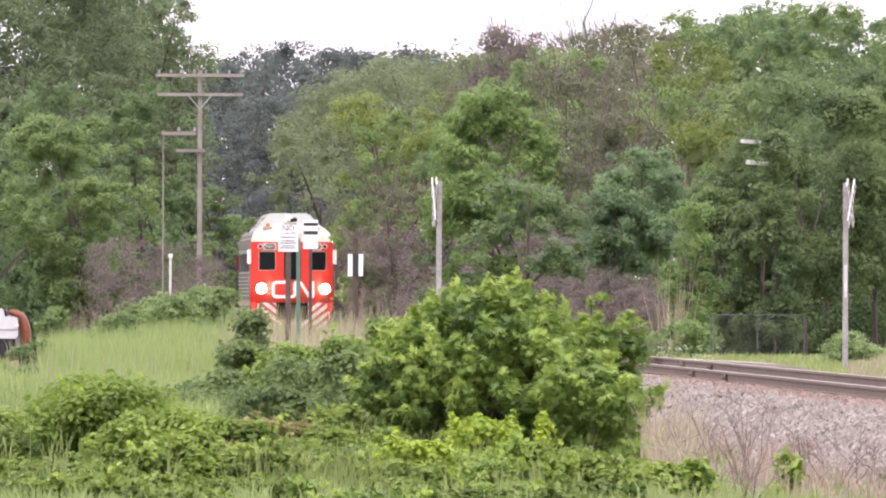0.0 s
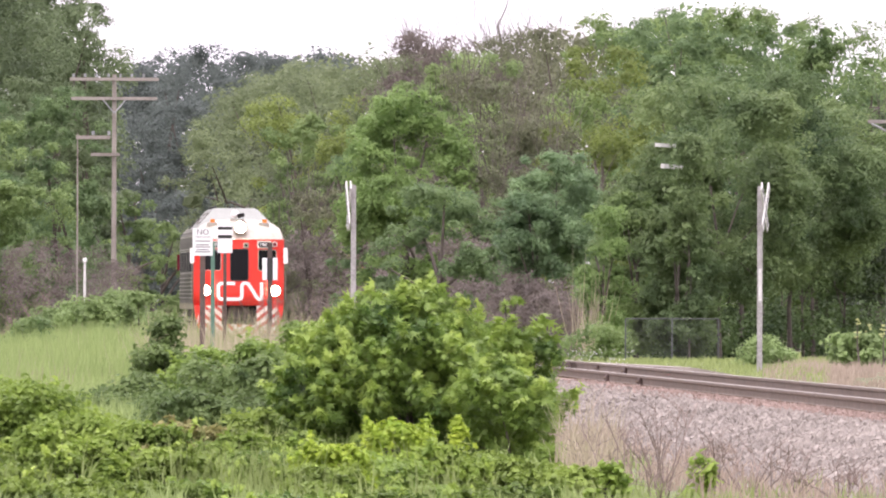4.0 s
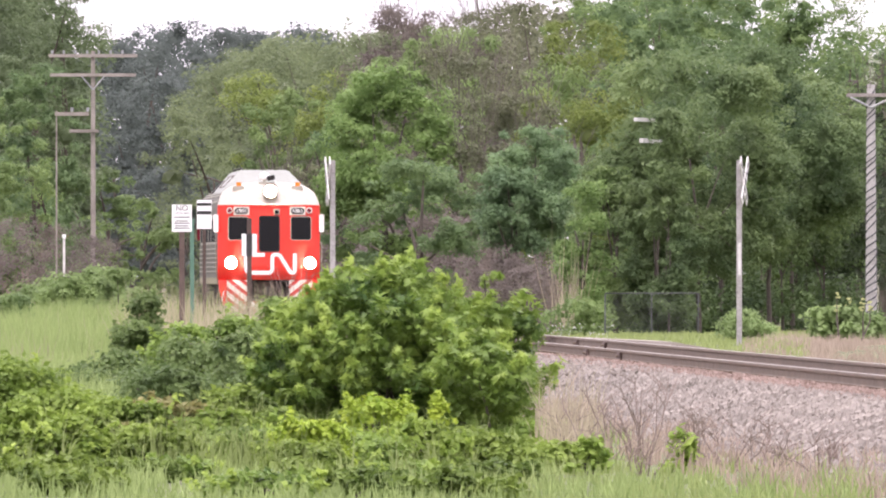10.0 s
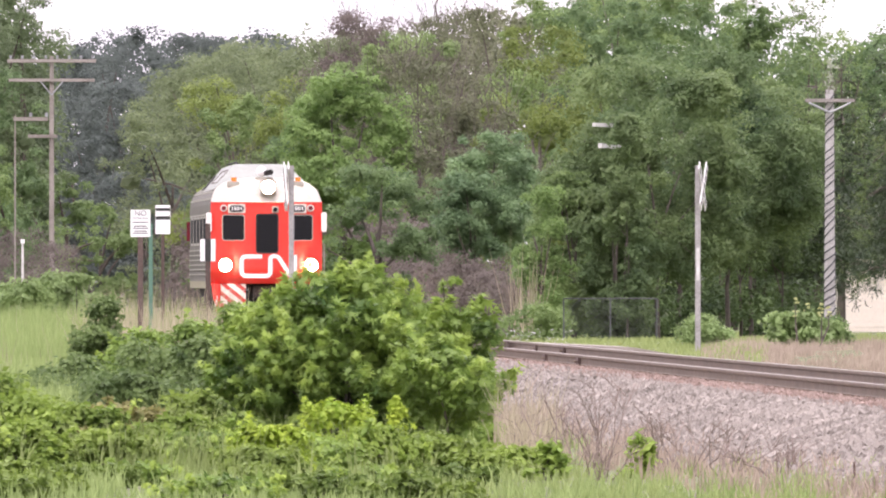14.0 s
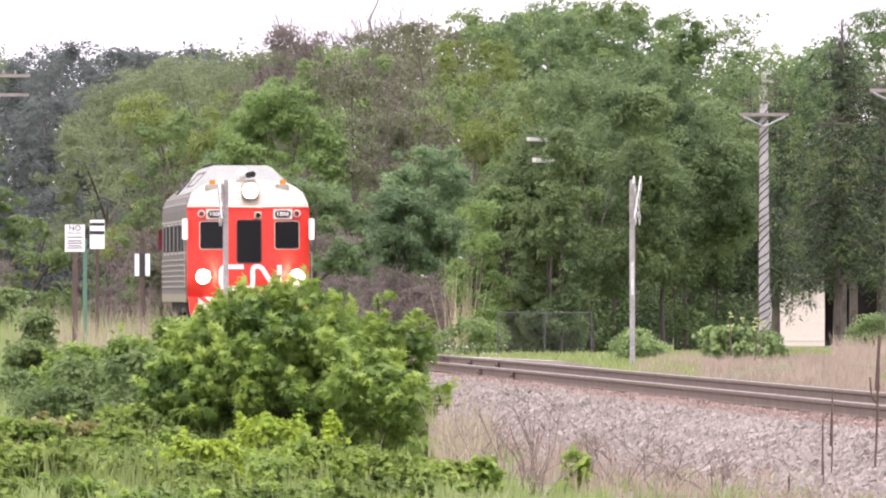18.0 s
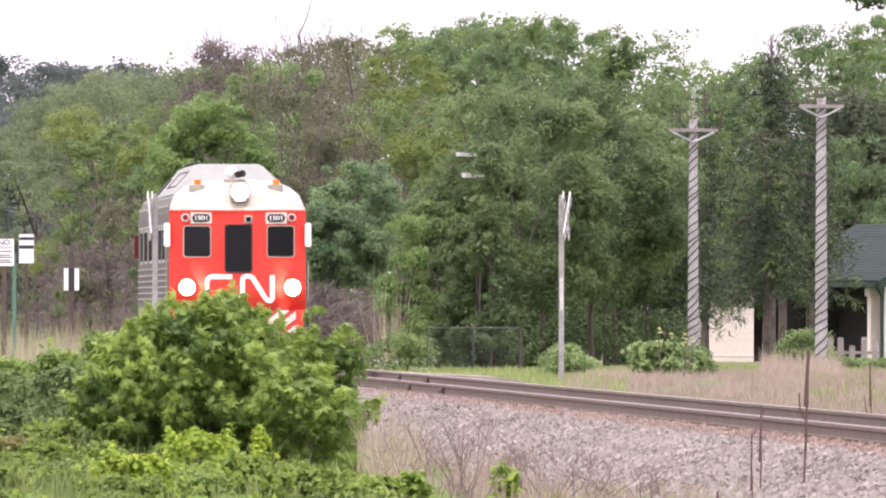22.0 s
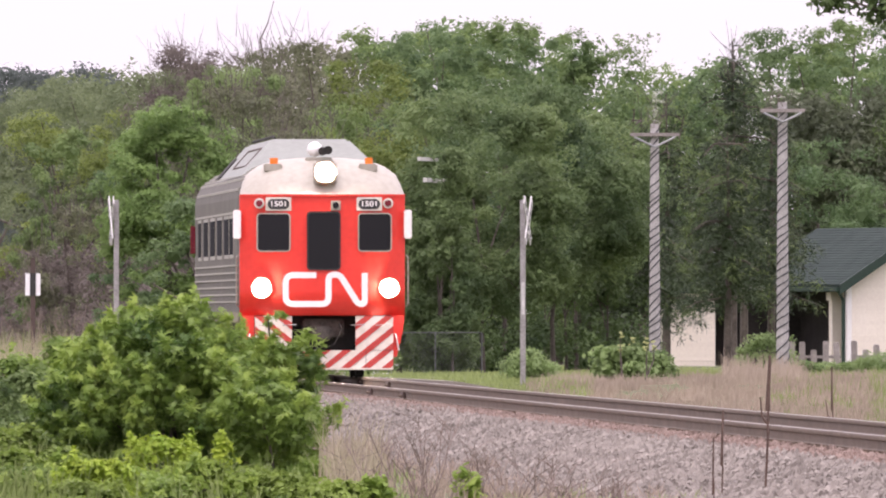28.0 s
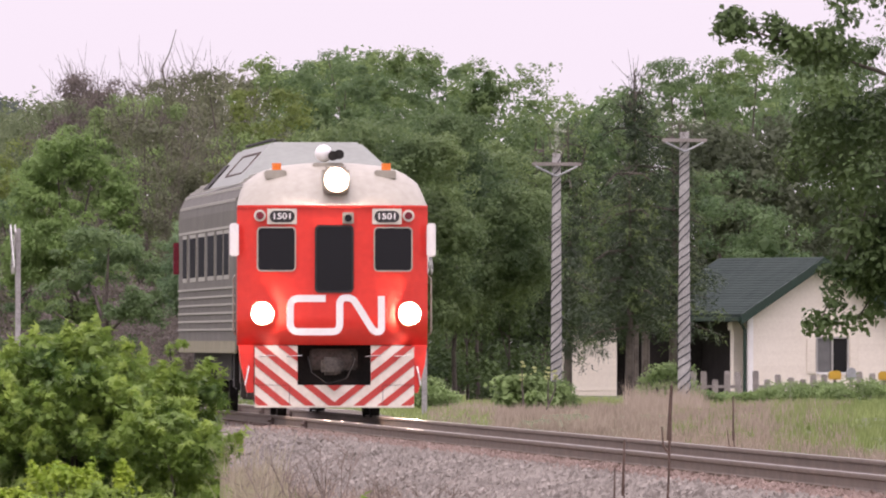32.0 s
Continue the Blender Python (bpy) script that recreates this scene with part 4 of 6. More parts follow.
# ---- shrubs ----
def shrub(x, y, top, rx, leaf, label, n=40, per=120, r=0.35, size=0.11, seed=1, shape="oval", name="shrub", category="shrub", low=None, group="shrubs by the line", stems=5, ry=None, shoots=0, jitter=0.5, lobes=8):
    rng = np.random.default_rng(seed)
    z = lie(x, y) - 0.05
    t = thing(name, pose(x, y, z), label, category, group)
    h, c0 = top - z, (low - z if low is not None else 0.1)
    spots, heart, wide = boughs(rng, n, rx - r * 0.7, (ry or rx) - r * 0.7, c0, h - r * 0.7, lobes, True, 0.34, 0.6)
    for i in range(stems):
        s = Vector(spots[rng.integers(0, n)].tolist())
        part("stem", tube([(rng.normal(0, 0.08), rng.normal(0, 0.08), 0), s * 0.5 + Vector((0, 0, 0.1)), s], 0.025, 0.006, 5), BARK, t)
    part("leaves", foliage(rng, spots, r, per, size, leaf, shape, hearts=(heart, wide) if rx > 0.3 else None, jitter=jitter, top=0.7, sprays=y < 300), None, t)
    middle = np.array([0, 0, h * 0.35])
    order = np.argsort(-np.linalg.norm((spots - middle) / [rx, ry or rx, h], axis=1))[:shoots]
    vs, fs = [], []
    for i in order:
        a = spots[i]
        d = (a - middle) / np.linalg.norm(a - middle) + [0, 0, 0.5]
        d *= r * rng.uniform(1.0, 1.6) / np.linalg.norm(d)
        k = np.linspace(0.35, 1.05, 16)
        c = a + d * k[:, None] + rng.normal(0, size * 0.22, (16, 3))
        v, f = leaves(c, np.tile(d / r, (16, 1)) * 0.3 + [0, 0, 0.6], size * (1.25 if shape == "palm" else 1.1), rng, shape, jitter=0.6)
        fs.append(f + sum(len(q) for q in vs))
        vs.append(v)
    if vs:
        part("new_growth", raw_mesh(np.concatenate(vs), np.concatenate(fs), LEAF_TIP if leaf in (LEAF_BUSH, LEAF_MOUND) else leaf), None, t, "fresh upright shoots")["kind"] = "stuff"
    return t


shrub(0.56, 198, 1.1, 1.5, LEAF_BUSH, "large bright green oak bush before the track", n=330, per=78, r=0.2, size=0.104, seed=11, shape="palm", name="oak_bush", stems=9, shoots=190, jitter=0.95, lobes=20)
shrub(0.6, 198.2, 1.27, 0.72, LEAF_BUSH, "rounded crown of the green oak bush", n=50, per=78, r=0.2, size=0.104, seed=17, shape="palm", jitter=0.95, name="oak_bush", stems=4, shoots=40, low=0.45)
shrub(1.59, 199, 0.93, 0.75, LEAF_BUSH, "leafy side of the green oak bush", n=52, per=78, r=0.24, size=0.106, seed=12, shape="palm", jitter=0.95, name="oak_bush", stems=4, shoots=24)
shrub(-0.34, 202, 0.76, 0.75, LEAF_BUSH, "leafy side of the green oak bush", n=52, per=78, r=0.24, size=0.106, seed=13, shape="palm", jitter=0.95, name="oak_bush", stems=4, shoots=24)
shrub(1.72, 196, 0.42, 0.62, LEAF_BUSH, "low leafy side of the green oak bush", n=46, per=78, r=0.22, size=0.106, seed=14, shape="palm", jitter=0.95, name="oak_bush", stems=4, shoots=24)
shrub(1.84, 199.7, 1.2, 0.24, LEAF_BUSH, "long leafy shoot of the green oak bush", n=6, per=12, r=0.05, size=0.08, seed=15, shape="palm", jitter=0.95, name="oak_bush", stems=2, low=1.06, lobes=3, ry=0.1)
SHRUBS = [
    (-2.89, 275, 0.92, 0.42, LEAF_LOW, "slender green sapling in grass", 0.11, 80),
    (-2.92, 272, 0.49, 0.5, LEAF_LOW, "low leafy shrub below the sapling", 0.11, 50),
    (-2.19, 265, 0.46, 0.7, LEAF_BUSH, "low green shrub among grass", 0.13, 36),
    (-1.48, 258, 0.60, 0.75, LEAF_BUSH, "low green shrub among grass", 0.13, 40),
    (-0.81, 250, 0.90, 0.7, LEAF_BUSH, "low green shrub among grass", 0.13, 40),
    (-2.98, 248, 0.16, 0.9, LEAF_LOW, "low green shrub among grass", 0.13, 46),
    (-1.80, 236, 0.36, 0.9, LEAF_LOW, "low green shrub among grass", 0.13, 46),
    (-1.03, 228, 0.49, 0.8, LEAF_LOW, "low green shrub among grass", 0.13, 45),
    (-3.27, 236, -0.05, 0.7, LEAF_LOW, "low green shrub among grass", 0.12, 40),
    (-2.11, 222, 0.10, 0.8, LEAF_LOW, "low green shrub among grass", 0.12, 40),
    (-5.76, 420, 1.44, 1.2, LEAF_BRIGHT, "light green shrub at the field's edge", 0.16, 40),
    (-7.18, 430, 1.01, 1.1, LEAF_BRIGHT, "light green shrub at the field's edge", 0.16, 34),
    (-9.11, 425, 0.84, 0.45, LEAF_MID, "light green shrub at the field's edge", 0.14, 24),
    (-6.28, 415, 1.15, 0.9, LEAF_MID, "light green shrub at the field's edge", 0.15, 36),
    (-4.92, 410, 1.32, 0.7, LEAF_BRIGHT, "light green shrub at the field's edge", 0.15, 36),
    (-7.17, 400, 0.71, 0.8, LEAF_MID, "low shrub in the meadow's edge", 0.14, 30),
    (-7.92, 350, 0.23, 0.5, LEAF_MID, "low leafy shrub in the meadow", 0.12, 24),
    (-7.07, 300, -0.03, 0.6, LEAF_MID, "low leafy shrub in the meadow", 0.12, 26),
    (8.61, 385, 0.42, 0.72, LEAF_BRIGHT, "rounded light green garden shrub", 0.1, 44),
    (10.7, 380, 0.5, 0.8, LEAF_BRIGHT, "garden plant with broad leaves and flower heads", 0.2, 36),
    (11.53, 390, 0.36, 0.5, LEAF_MID, "green garden shrub by the pole", 0.12, 30),
    (14.98, 420, 0.71, 0.8, LEAF_BRIGHT, "feathery green garden shrub", 0.1, 44),
    (17.13, 440, 0.0, 0.8, LEAF_BRIGHT, "low green garden shrub", 0.1, 34),
    (18.36, 430, 0.28, 1.0, LEAF_BRIGHT, "low green garden shrub", 0.1, 40),
    (19.50, 420, 0.36, 1.0, LEAF_BRIGHT, "low green garden shrub", 0.1, 40),
    (17.63, 432, 0.02, 0.7, LEAF_MID, "low green garden shrub", 0.1, 34),
    (19.43, 436, 0.26, 0.8, LEAF_MID, "low green garden shrub", 0.1, 34),
    (15.95, 425, 0.06, 0.6, LEAF_MID, "low green garden shrub", 0.1, 30),
    (5.59, 430, 0.61, 1.0, LEAF_MID, "low growth along the chain fence", 0.14, 34),
]
for i, (x, y, top, rx, mat_, lab, size, n) in enumerate(SHRUBS):
    shrub(x, y, top, rx, mat_, lab, n=int(n * 1.25), per=30 if "slender" in lab else 80, r=max(0.18, rx * 0.3), size=size * 0.68, seed=400 + i, stems=4, shoots=14 if y < 300 else 0, shape="star" if mat_ == LEAF_BUSH else "ovate")
for i, (x, y, top) in enumerate([(10.47, 378, 0.79), (11.0, 378, 0.67), (10.76, 380, 0.67), (11.2, 379, 0.6)]):
    shrub(x, y, top, 0.07, LEAF_SPIKE, "pale yellow flower spike of a garden plant", n=9, per=16, r=0.035, size=0.04, seed=470 + i, stems=1, name="flower_spike", category="flower", group="garden flowers", low=0.41)
NEAR = [
    (-3.2, 177, 0.36, 0.85, LEAF_MOUND, "tall mound of bramble-like green leaves", 130),
    (-2.75, 174, 0.06, 0.6, LEAF_MOUND, "tall mound of bramble-like green leaves", 80),
    (-2.1, 172, 0.0, 0.55, LEAF_MOUND, "leafy green weeds in a dense patch", 60),
    (-1.55, 174, -0.03, 0.5, LEAF_RUSSET, "low reddish green weeds", 60),
    (-1.1, 172, -0.1, 0.5, LEAF_MOUND, "leafy green weeds in a dense patch", 55),
    (-0.62, 175, -0.12, 0.45, LEAF_BRAMBLE, "leafy green weeds in a dense patch", 50),
    (-0.2, 169, -0.16, 0.42, LEAF_YELLOW, "bright yellow-green young shrub", 40),
    (0.75, 173, -0.2, 0.5, LEAF_MOUND, "leafy green weeds in a dense patch", 50),
    (-1.75, 166, -0.2, 0.5, LEAF_BRAMBLE, "leafy green weeds in a dense patch", 46),
    (-2.5, 166, -0.12, 0.5, LEAF_MOUND, "leafy green weeds in a dense patch", 50),
    (-0.35, 166, -0.33, 0.4, LEAF_BRAMBLE, "leafy green weeds in a dense patch", 36),
    (-4.38, 186, 0.01, 0.8, LEAF_BRAMBLE, "bramble-like tangle of green leaves", 60),
    (-3.53, 190, 0.34, 0.75, LEAF_MOUND, "bramble-like tangle of green leaves", 60),
    (-2.84, 184, 0.03, 0.6, LEAF_BRAMBLE, "bramble-like tangle of green leaves", 50),
    (-3.80, 178, -0.10, 0.8, LEAF_BRAMBLE, "bramble-like tangle of green leaves", 60),
    (-2.85, 174, -0.21, 0.6, LEAF_BRAMBLE, "bramble-like tangle of green leaves", 46),
    (-3.85, 170, -0.36, 0.7, LEAF_BRAMBLE, "low green weeds in grass", 46),
    (-2.01, 182, -0.07, 0.55, LEAF_RUSSET, "low reddish green weeds", 44),
    (-1.47, 178, -0.19, 0.5, LEAF_RUSSET, "low reddish green weeds", 44),
    (-1.09, 190, 0.02, 0.55, LEAF_BRAMBLE, "low green weeds in grass", 44),
    (-0.53, 182, -0.23, 0.36, LEAF_YELLOW, "bright yellow-green young shrub", 34),
    (0.45, 178, -0.01, 0.46, LEAF_YELLOW, "bright yellow-green young shrub", 44),
    (0.98, 176, -0.04, 0.15, LEAF_YELLOW, "yellow fern-like shoot in weeds", 12),
    (1.17, 174, -0.26, 0.65, LEAF_BRAMBLE, "low green weeds at the bush's foot", 46),
    (1.97, 172, -0.4, 0.5, LEAF_BRAMBLE, "low green weeds at the bush's foot", 36),
    (0.09, 170, -0.27, 0.6, LEAF_BUSH, "low green weeds at the bush's foot", 44),
    (-0.88, 171, -0.24, 0.5, LEAF_BUSH, "low green weeds at the bush's foot", 40),
    (-2.97, 163, -0.48, 0.5, LEAF_BRAMBLE, "low green weeds in grass", 30),
    (-1.34, 163, -0.48, 0.4, LEAF_BUSH, "low green weeds in grass", 26),
    (-0.33, 163, -0.48, 0.4, LEAF_BRAMBLE, "low green weeds in grass", 26),
    (0.59, 163, -0.50, 0.45, LEAF_BUSH, "low green weeds in grass", 26),
    (1.41, 163, -0.50, 0.4, LEAF_BRAMBLE, "low green weeds in grass", 26),
    (2.34, 168, -0.42, 0.16, LEAF_TIP, "single green weed among dead stems", 12),
    (3.23, 168, -0.34, 0.13, LEAF_TIP, "single green weed among dead stems", 10),
    (-2.27, 150, -0.43, 0.5, LEAF_BRAMBLE, "low green weeds in grass", 26),
    (-0.67, 148, -0.42, 0.5, LEAF_BUSH, "low green weeds in grass", 26),
    (0.17, 150, -0.42, 0.5, LEAF_BRAMBLE, "low green weeds in grass", 26),
    (1.00, 148, -0.43, 0.5, LEAF_BRAMBLE, "low green weeds in grass", 26),
    (-3.72, 160, -0.41, 0.55, LEAF_BRAMBLE, "bramble-like tangle of green leaves", 40),
    (-3.23, 158, -0.41, 0.5, LEAF_BRAMBLE, "bramble-like tangle of green leaves", 36),
    (-2.44, 158, -0.40, 0.5, LEAF_BRAMBLE, "bramble-like tangle of green leaves", 36),
    (-1.87, 160, -0.45, 0.5, LEAF_BRAMBLE, "bramble-like tangle of green leaves", 36),
    (-2.47, 182, -0.02, 0.6, LEAF_BRAMBLE, "bramble-like tangle of green leaves", 50),
    (-2.44, 172, -0.26, 0.6, LEAF_BRAMBLE, "bramble-like tangle of green leaves", 50),
    (-1.84, 171, -0.30, 0.5, LEAF_BRAMBLE, "bramble-like tangle of green leaves", 44),
    (-2.12, 168, -0.34, 0.6, LEAF_BRAMBLE, "low green weeds in grass", 40),
]
for i, (x, y, top, rx, mat_, lab, n) in enumerate(NEAR):
    shrub(x, y, top, rx, mat_, lab, n=int(n * 1.3) if rx > 0.2 else n, per=(76 if mat_ == LEAF_MOUND else 60) if rx > 0.2 else 20, r=max(0.1, rx * 0.27), size=0.07 if rx > 0.2 else 0.09, seed=500 + i, shoots=22, shape="sprig" if mat_ == LEAF_YELLOW else "ovate", stems=3, name="weed_shrub", group="low growth in the foreground")


# ---- grass ----
def grass(name, n, region, tall, material, label, seed, wide=0.01, patch=0.0, tuft=1, bend=0.5):
    """Bent blades scattered over region(rng, n) -> x, y."""
    rng = np.random.default_rng(seed)
    x, y = region(rng, n // tuft)
    if tuft > 1:
        x = np.repeat(x, tuft) + rng.normal(0, 0.07, len(x) * tuft)
        y = np.repeat(y, tuft) + rng.normal(0, 0.07, len(y) * tuft)
    if patch:
        keep = np.array([noise.noise(Vector((a * 0.9, b * 0.22, seed))) > patch - 0.35 for a, b in zip(x, y)])
        x, y = x[keep], y[keep]
    n = len(x)
    x, y = x[:n // tuft * tuft], y[:n // tuft * tuft]
    n = len(x)
    z = np.array([lie(a, b) for a, b in zip(x, y)])
    h = tall * rng.uniform(0.45, 1.15, n) * np.repeat(rng.uniform(0.55, 1.3, n // tuft + 1), tuft)[:n]
    a = rng.uniform(0, math.tau, n)
    lean = rng.uniform(0.05, bend, n) * h
    dx, dy = np.cos(a) * lean, np.sin(a) * lean
    w = wide * rng.uniform(0.6, 1.4, n)
    shape = ((0, -1), (0, 1), (0.55, 0.8), (1, 0), (0.55, -0.8)) if y.mean() < 250 else ((0, -1.2), (0, 1.2), (1, 0))
    v = np.empty((n, len(shape), 3))
    for i, (k, half) in enumerate(shape):
        v[:, i] = np.stack([x + dx * k * k + w * half, y + dy * k * k, z + h * k - lean * 0.3 * k * k], 1)
    f = np.arange(n * len(shape)).reshape(n, -1)
    return tagged(new(name, raw_mesh(v.reshape(-1, 3), f, material)), label, "grass", kind="stuff")


def fan(y0, y1, a0, a1):
    """Ground between two distances and two bearings (x over y)."""
    def region(rng, n):
        y = rng.uniform(y0, y1, n)
        return y * rng.uniform(a0, a1, n), y
    return region


def verge(y0, y1, s0, s1):
    """Ground beside the track."""
    def region(rng, n):
        y = rng.uniform(y0, y1, n)
        return TRACK_X - SLOPE * y + rng.uniform(s0, s1, n), y
    return region


def beyond(y0, y1, a0, a1, s0):
    """Ground past the track: between two distances and bearings, at least s0 to its right."""
    def region(rng, n):
        y = rng.uniform(y0, y1, n * 3)
        x = y * rng.uniform(a0, a1, n * 3)
        ok = x - (TRACK_X - SLOPE * y) > s0
        return x[ok][:n], y[ok][:n]
    return region


grass("field_grass", 9000, fan(255, 300, -0.028, -0.008), 0.55, GRASS_FIELD, "long fresh green meadow grass", 21, 0.011)
grass("field_grass", 7000, fan(300, 430, -0.028, -0.022), 0.2, GRASS, "short grass before the truck", 22, 0.012)
grass("field_grass", 36000, fan(300, 425, -0.022, -0.0085), 0.74, GRASS_FIELD, "long fresh green meadow grass", 1, 0.012, 0, 9)
grass("seeding_grass", 2600, fan(270, 430, -0.024, -0.006), 0.85, GRASS_PALE, "pale grass gone to seed in the meadow", 2, 0.007, 0.4)
grass("field_grass", 16000, fan(215, 270, -0.028, -0.012), 0.5, GRASS_FIELD, "long fresh green meadow grass", 3, 0.01)
grass("near_grass", 5600, fan(140, 200, -0.028, 0.016), 0.22, GRASS_FIELD, "fresh green grass among weeds", 4, 0.005, 0.1, 14)
grass("seeding_grass", 1800, fan(160, 215, -0.028, 0.008), 0.55, GRASS, "pale seeding grass among weeds", 14, 0.0045, 0, 10)
grass("near_grass", 6000, fan(137, 160, -0.028, 0.03), 0.2, GRASS_FIELD, "short green grass at the near edge", 25, 0.006, 0, 10)
grass("near_grass", 7000, fan(138, 172, 0.005, 0.055), 0.2, GRASS, "fresh green grass below the ballast", 5, 0.005, 0.35, 12)
grass("dry_weeds", 5500, verge(138, 250, -5.2, -3.3), 0.22, GRASS_DRY, "dry tan weeds at the foot of the ballast", 6, 0.006, 0, 10)
grass("dry_weeds", 9000, verge(250, 420, -7, -2.8), 0.7, GRASS_DRY, "dry pale weeds beside the line", 7, 0.009, 0.3)
grass("dry_grass", 12000, verge(190, 290, 2.6, 6.5), 0.25, GRASS_DRY, "dry tan grass beyond the track", 8, 0.006, 0, 6)
grass("dry_grass", 22000, beyond(250, 405, 0.0262, 0.0425, 2.9), 0.22, GRASS_DRY, "dry tan grass beyond the track", 9, 0.007, 0.25, 8)
grass("dry_grass", 3500, beyond(250, 405, 0.0225, 0.0275, 2.9), 0.22, GRASS_DRY, "thin dry grass fading into the lawn", 23, 0.007, 0.42, 6)
grass("dry_grass", 4000, beyond(250, 405, 0.0405, 0.046, 2.9), 0.24, GRASS_DRY, "thin dry grass fading into the yard", 26, 0.007, 0.35, 8)
grass("garden_grass", 9000, beyond(270, 420, 0.036, 0.055, 2.9), 0.2, GRASS, "green grass in the yard", 12, 0.009, 0.42, 8)
grass("garden_grass", 16000, beyond(250, 420, 0.0415, 0.058, 2.9), 0.22, GRASS, "green grass in the yard", 27, 0.009, 0.2, 8)
grass("garden_grass", 9000, beyond(405, 545, 0.024, 0.055, 5.0), 0.12, GRASS, "green growth before the house", 13, 0.014)
grass("verge_grass", 15000, beyond(300, 560, 0.004, 0.0262, 2.9), 0.13, GRASS, "short green grass before the wood", 10, 0.014)
grass("dry_reeds", 46, fan(440, 446, 0.0119, 0.0137), 2.7, GRASS_PALE, "tall pale dead reeds at the wood's edge", 15, 0.009, 0, 1, 0.3)
grass("dry_weeds", 5000, fan(330, 400, -0.0075, -0.001), 0.75, GRASS_DRY, "dry pale weeds beside the line", 16, 0.009, 0, 6)
grass("seeding_grass", 420, fan(176, 197, 0.0112, 0.0142), 0.75, GRASS_PALE, "pale feathery weeds beside the oak bush", 30, 0.004, 0, 8)
grass("dry_grass", 1600, fan(374, 400, 0.0335, 0.0378), 0.55, GRASS_DRY, "tall dry grass beside the wound pole", 28, 0.006, 0, 6)
grass("seeding_grass", 1000, fan(164, 186, -0.0125, -0.003), 0.55, GRASS, "tall pale grass before the oak bush", 29, 0.0045, 0.1, 12)
rng = np.random.default_rng(19)
y = rng.uniform(385, 425, 90)
spots = np.stack([y * rng.uniform(0.0116, 0.0155, 90), y, rng.uniform(-0.25, 0.05, 90)], 1)
v, f = leaves(spots, np.tile([0.0, -1.0, 0.6], (90, 1)), 0.04, rng, "oval")
tagged(new("white_wildflowers", raw_mesh(v, f, SIGN_OLD)), "small white wildflowers in the verge", "flower", kind="stuff")
grass("field_grass", 5000, fan(300, 345, -0.0112, -0.0028), 1.15, GRASS, "tall green weeds round the sign posts", 24, 0.012, 0, 6)
grass("seeding_grass", 6500, fan(288, 345, -0.0112, -0.0028), 1.3, GRASS_PALE, "tall pale grass round the sign posts", 17, 0.008, 0, 6)


# ---- the rail car ----
CAR_LABEL = "red-fronted stainless steel rail inspection car with lit headlights"
railcar = thing("rail_car", pose(0, 0, 0), CAR_LABEL, "rail car")
HALF, LONG = 1.52, 25.9
ROOF = [(1.52, 3.3), (1.5, 3.46), (1.4, 3.68), (1.15, 3.86), (0.8, 3.95), (0.4, 3.99), (0.0, 4.0)]


def roof_z(x):
    pts = sorted(ROOF)
    return float(np.interp(abs(x), [p[0] for p in pts], [p[1] for p in pts]))


def face_y(x):
    """How far the rounded end stands back at x."""
    return 0.42 * (abs(x) / HALF) ** 3.2


section = [(-HALF, 1.06), (HALF, 1.06)] + ROOF + [(-a, b) for a, b in reversed(ROOF[:-1])]
part("cab_side", box(-HALF, 0.55, 1.06, HALF, 1.16, 3.33), STAINLESS, railcar)
body = part("body", prism(section, 1.15, LONG), STAINLESS, railcar, "dull stainless steel body shell")

xs = [HALF * math.sin(math.pi / 2 * k / 12) for k in range(-12, 13)]
bm = bmesh.new()
zs = [1.14, 1.6, 2.2, 2.8, 3.34]
grid = [[bm.verts.new((x, face_y(x), z)) for x in xs] for z in zs]
back = [[bm.verts.new((x, 0.62, z)) for x in (xs[0], xs[-1])] for z in zs]
for j in range(len(zs) - 1):
    for i in range(len(xs) - 1):
        bm.faces.new((grid[j][i], grid[j][i + 1], grid[j + 1][i + 1], grid[j + 1][i]))
    bm.faces.new((back[j][0], grid[j][0], grid[j + 1][0], back[j + 1][0]))
    bm.faces.new((grid[j][-1], back[j][1], back[j + 1][1], grid[j + 1][-1]))
bm.faces.new([back[0][0]] + [back[0][1]] + [g for g in reversed(grid[0])])
front = part("cab_front", bm, RED, railcar, "red painted rounded cab end", True)

bm = bmesh.new()
rings = []
for k in range(9):
    f = k / 8
    g = math.sin(f * math.pi / 2) ** 0.75
    rings.append([bm.verts.new((x * (1.005 - 0.02 * f), face_y(x) * (1 - f) + 1.15 * f - 0.012, 3.34 + (roof_z(x) + 0.012 - 3.3) * g)) for x in xs])
for k in range(8):
    for i in range(len(xs) - 1):
        bm.faces.new((rings[k][i], rings[k][i + 1], rings[k + 1][i + 1], rings[k + 1][i]))
part("roof_cap", bm, CREAM, railcar, "off-white rounded roof cap", True)
part("gutter_strip", prism([(x, face_y(x) - 0.03) for x in xs] + [(x, face_y(x) + 0.02) for x in reversed(xs)], 3.325, 3.365, "z"), RED, railcar)


def rounded(x0, x1, z0, z1, r):
    """A rectangle with rounded corners."""
    out = []
    for cx, cz, a0 in ((x1 - r, z1 - r, 0), (x0 + r, z1 - r, 90), (x0 + r, z0 + r, 180), (x1 - r, z0 + r, 270)):
        out += [(cx + r * math.cos(radians(a0 + k * 22.5)), cz + r * math.sin(radians(a0 + k * 22.5))) for k in range(5)]
    return out


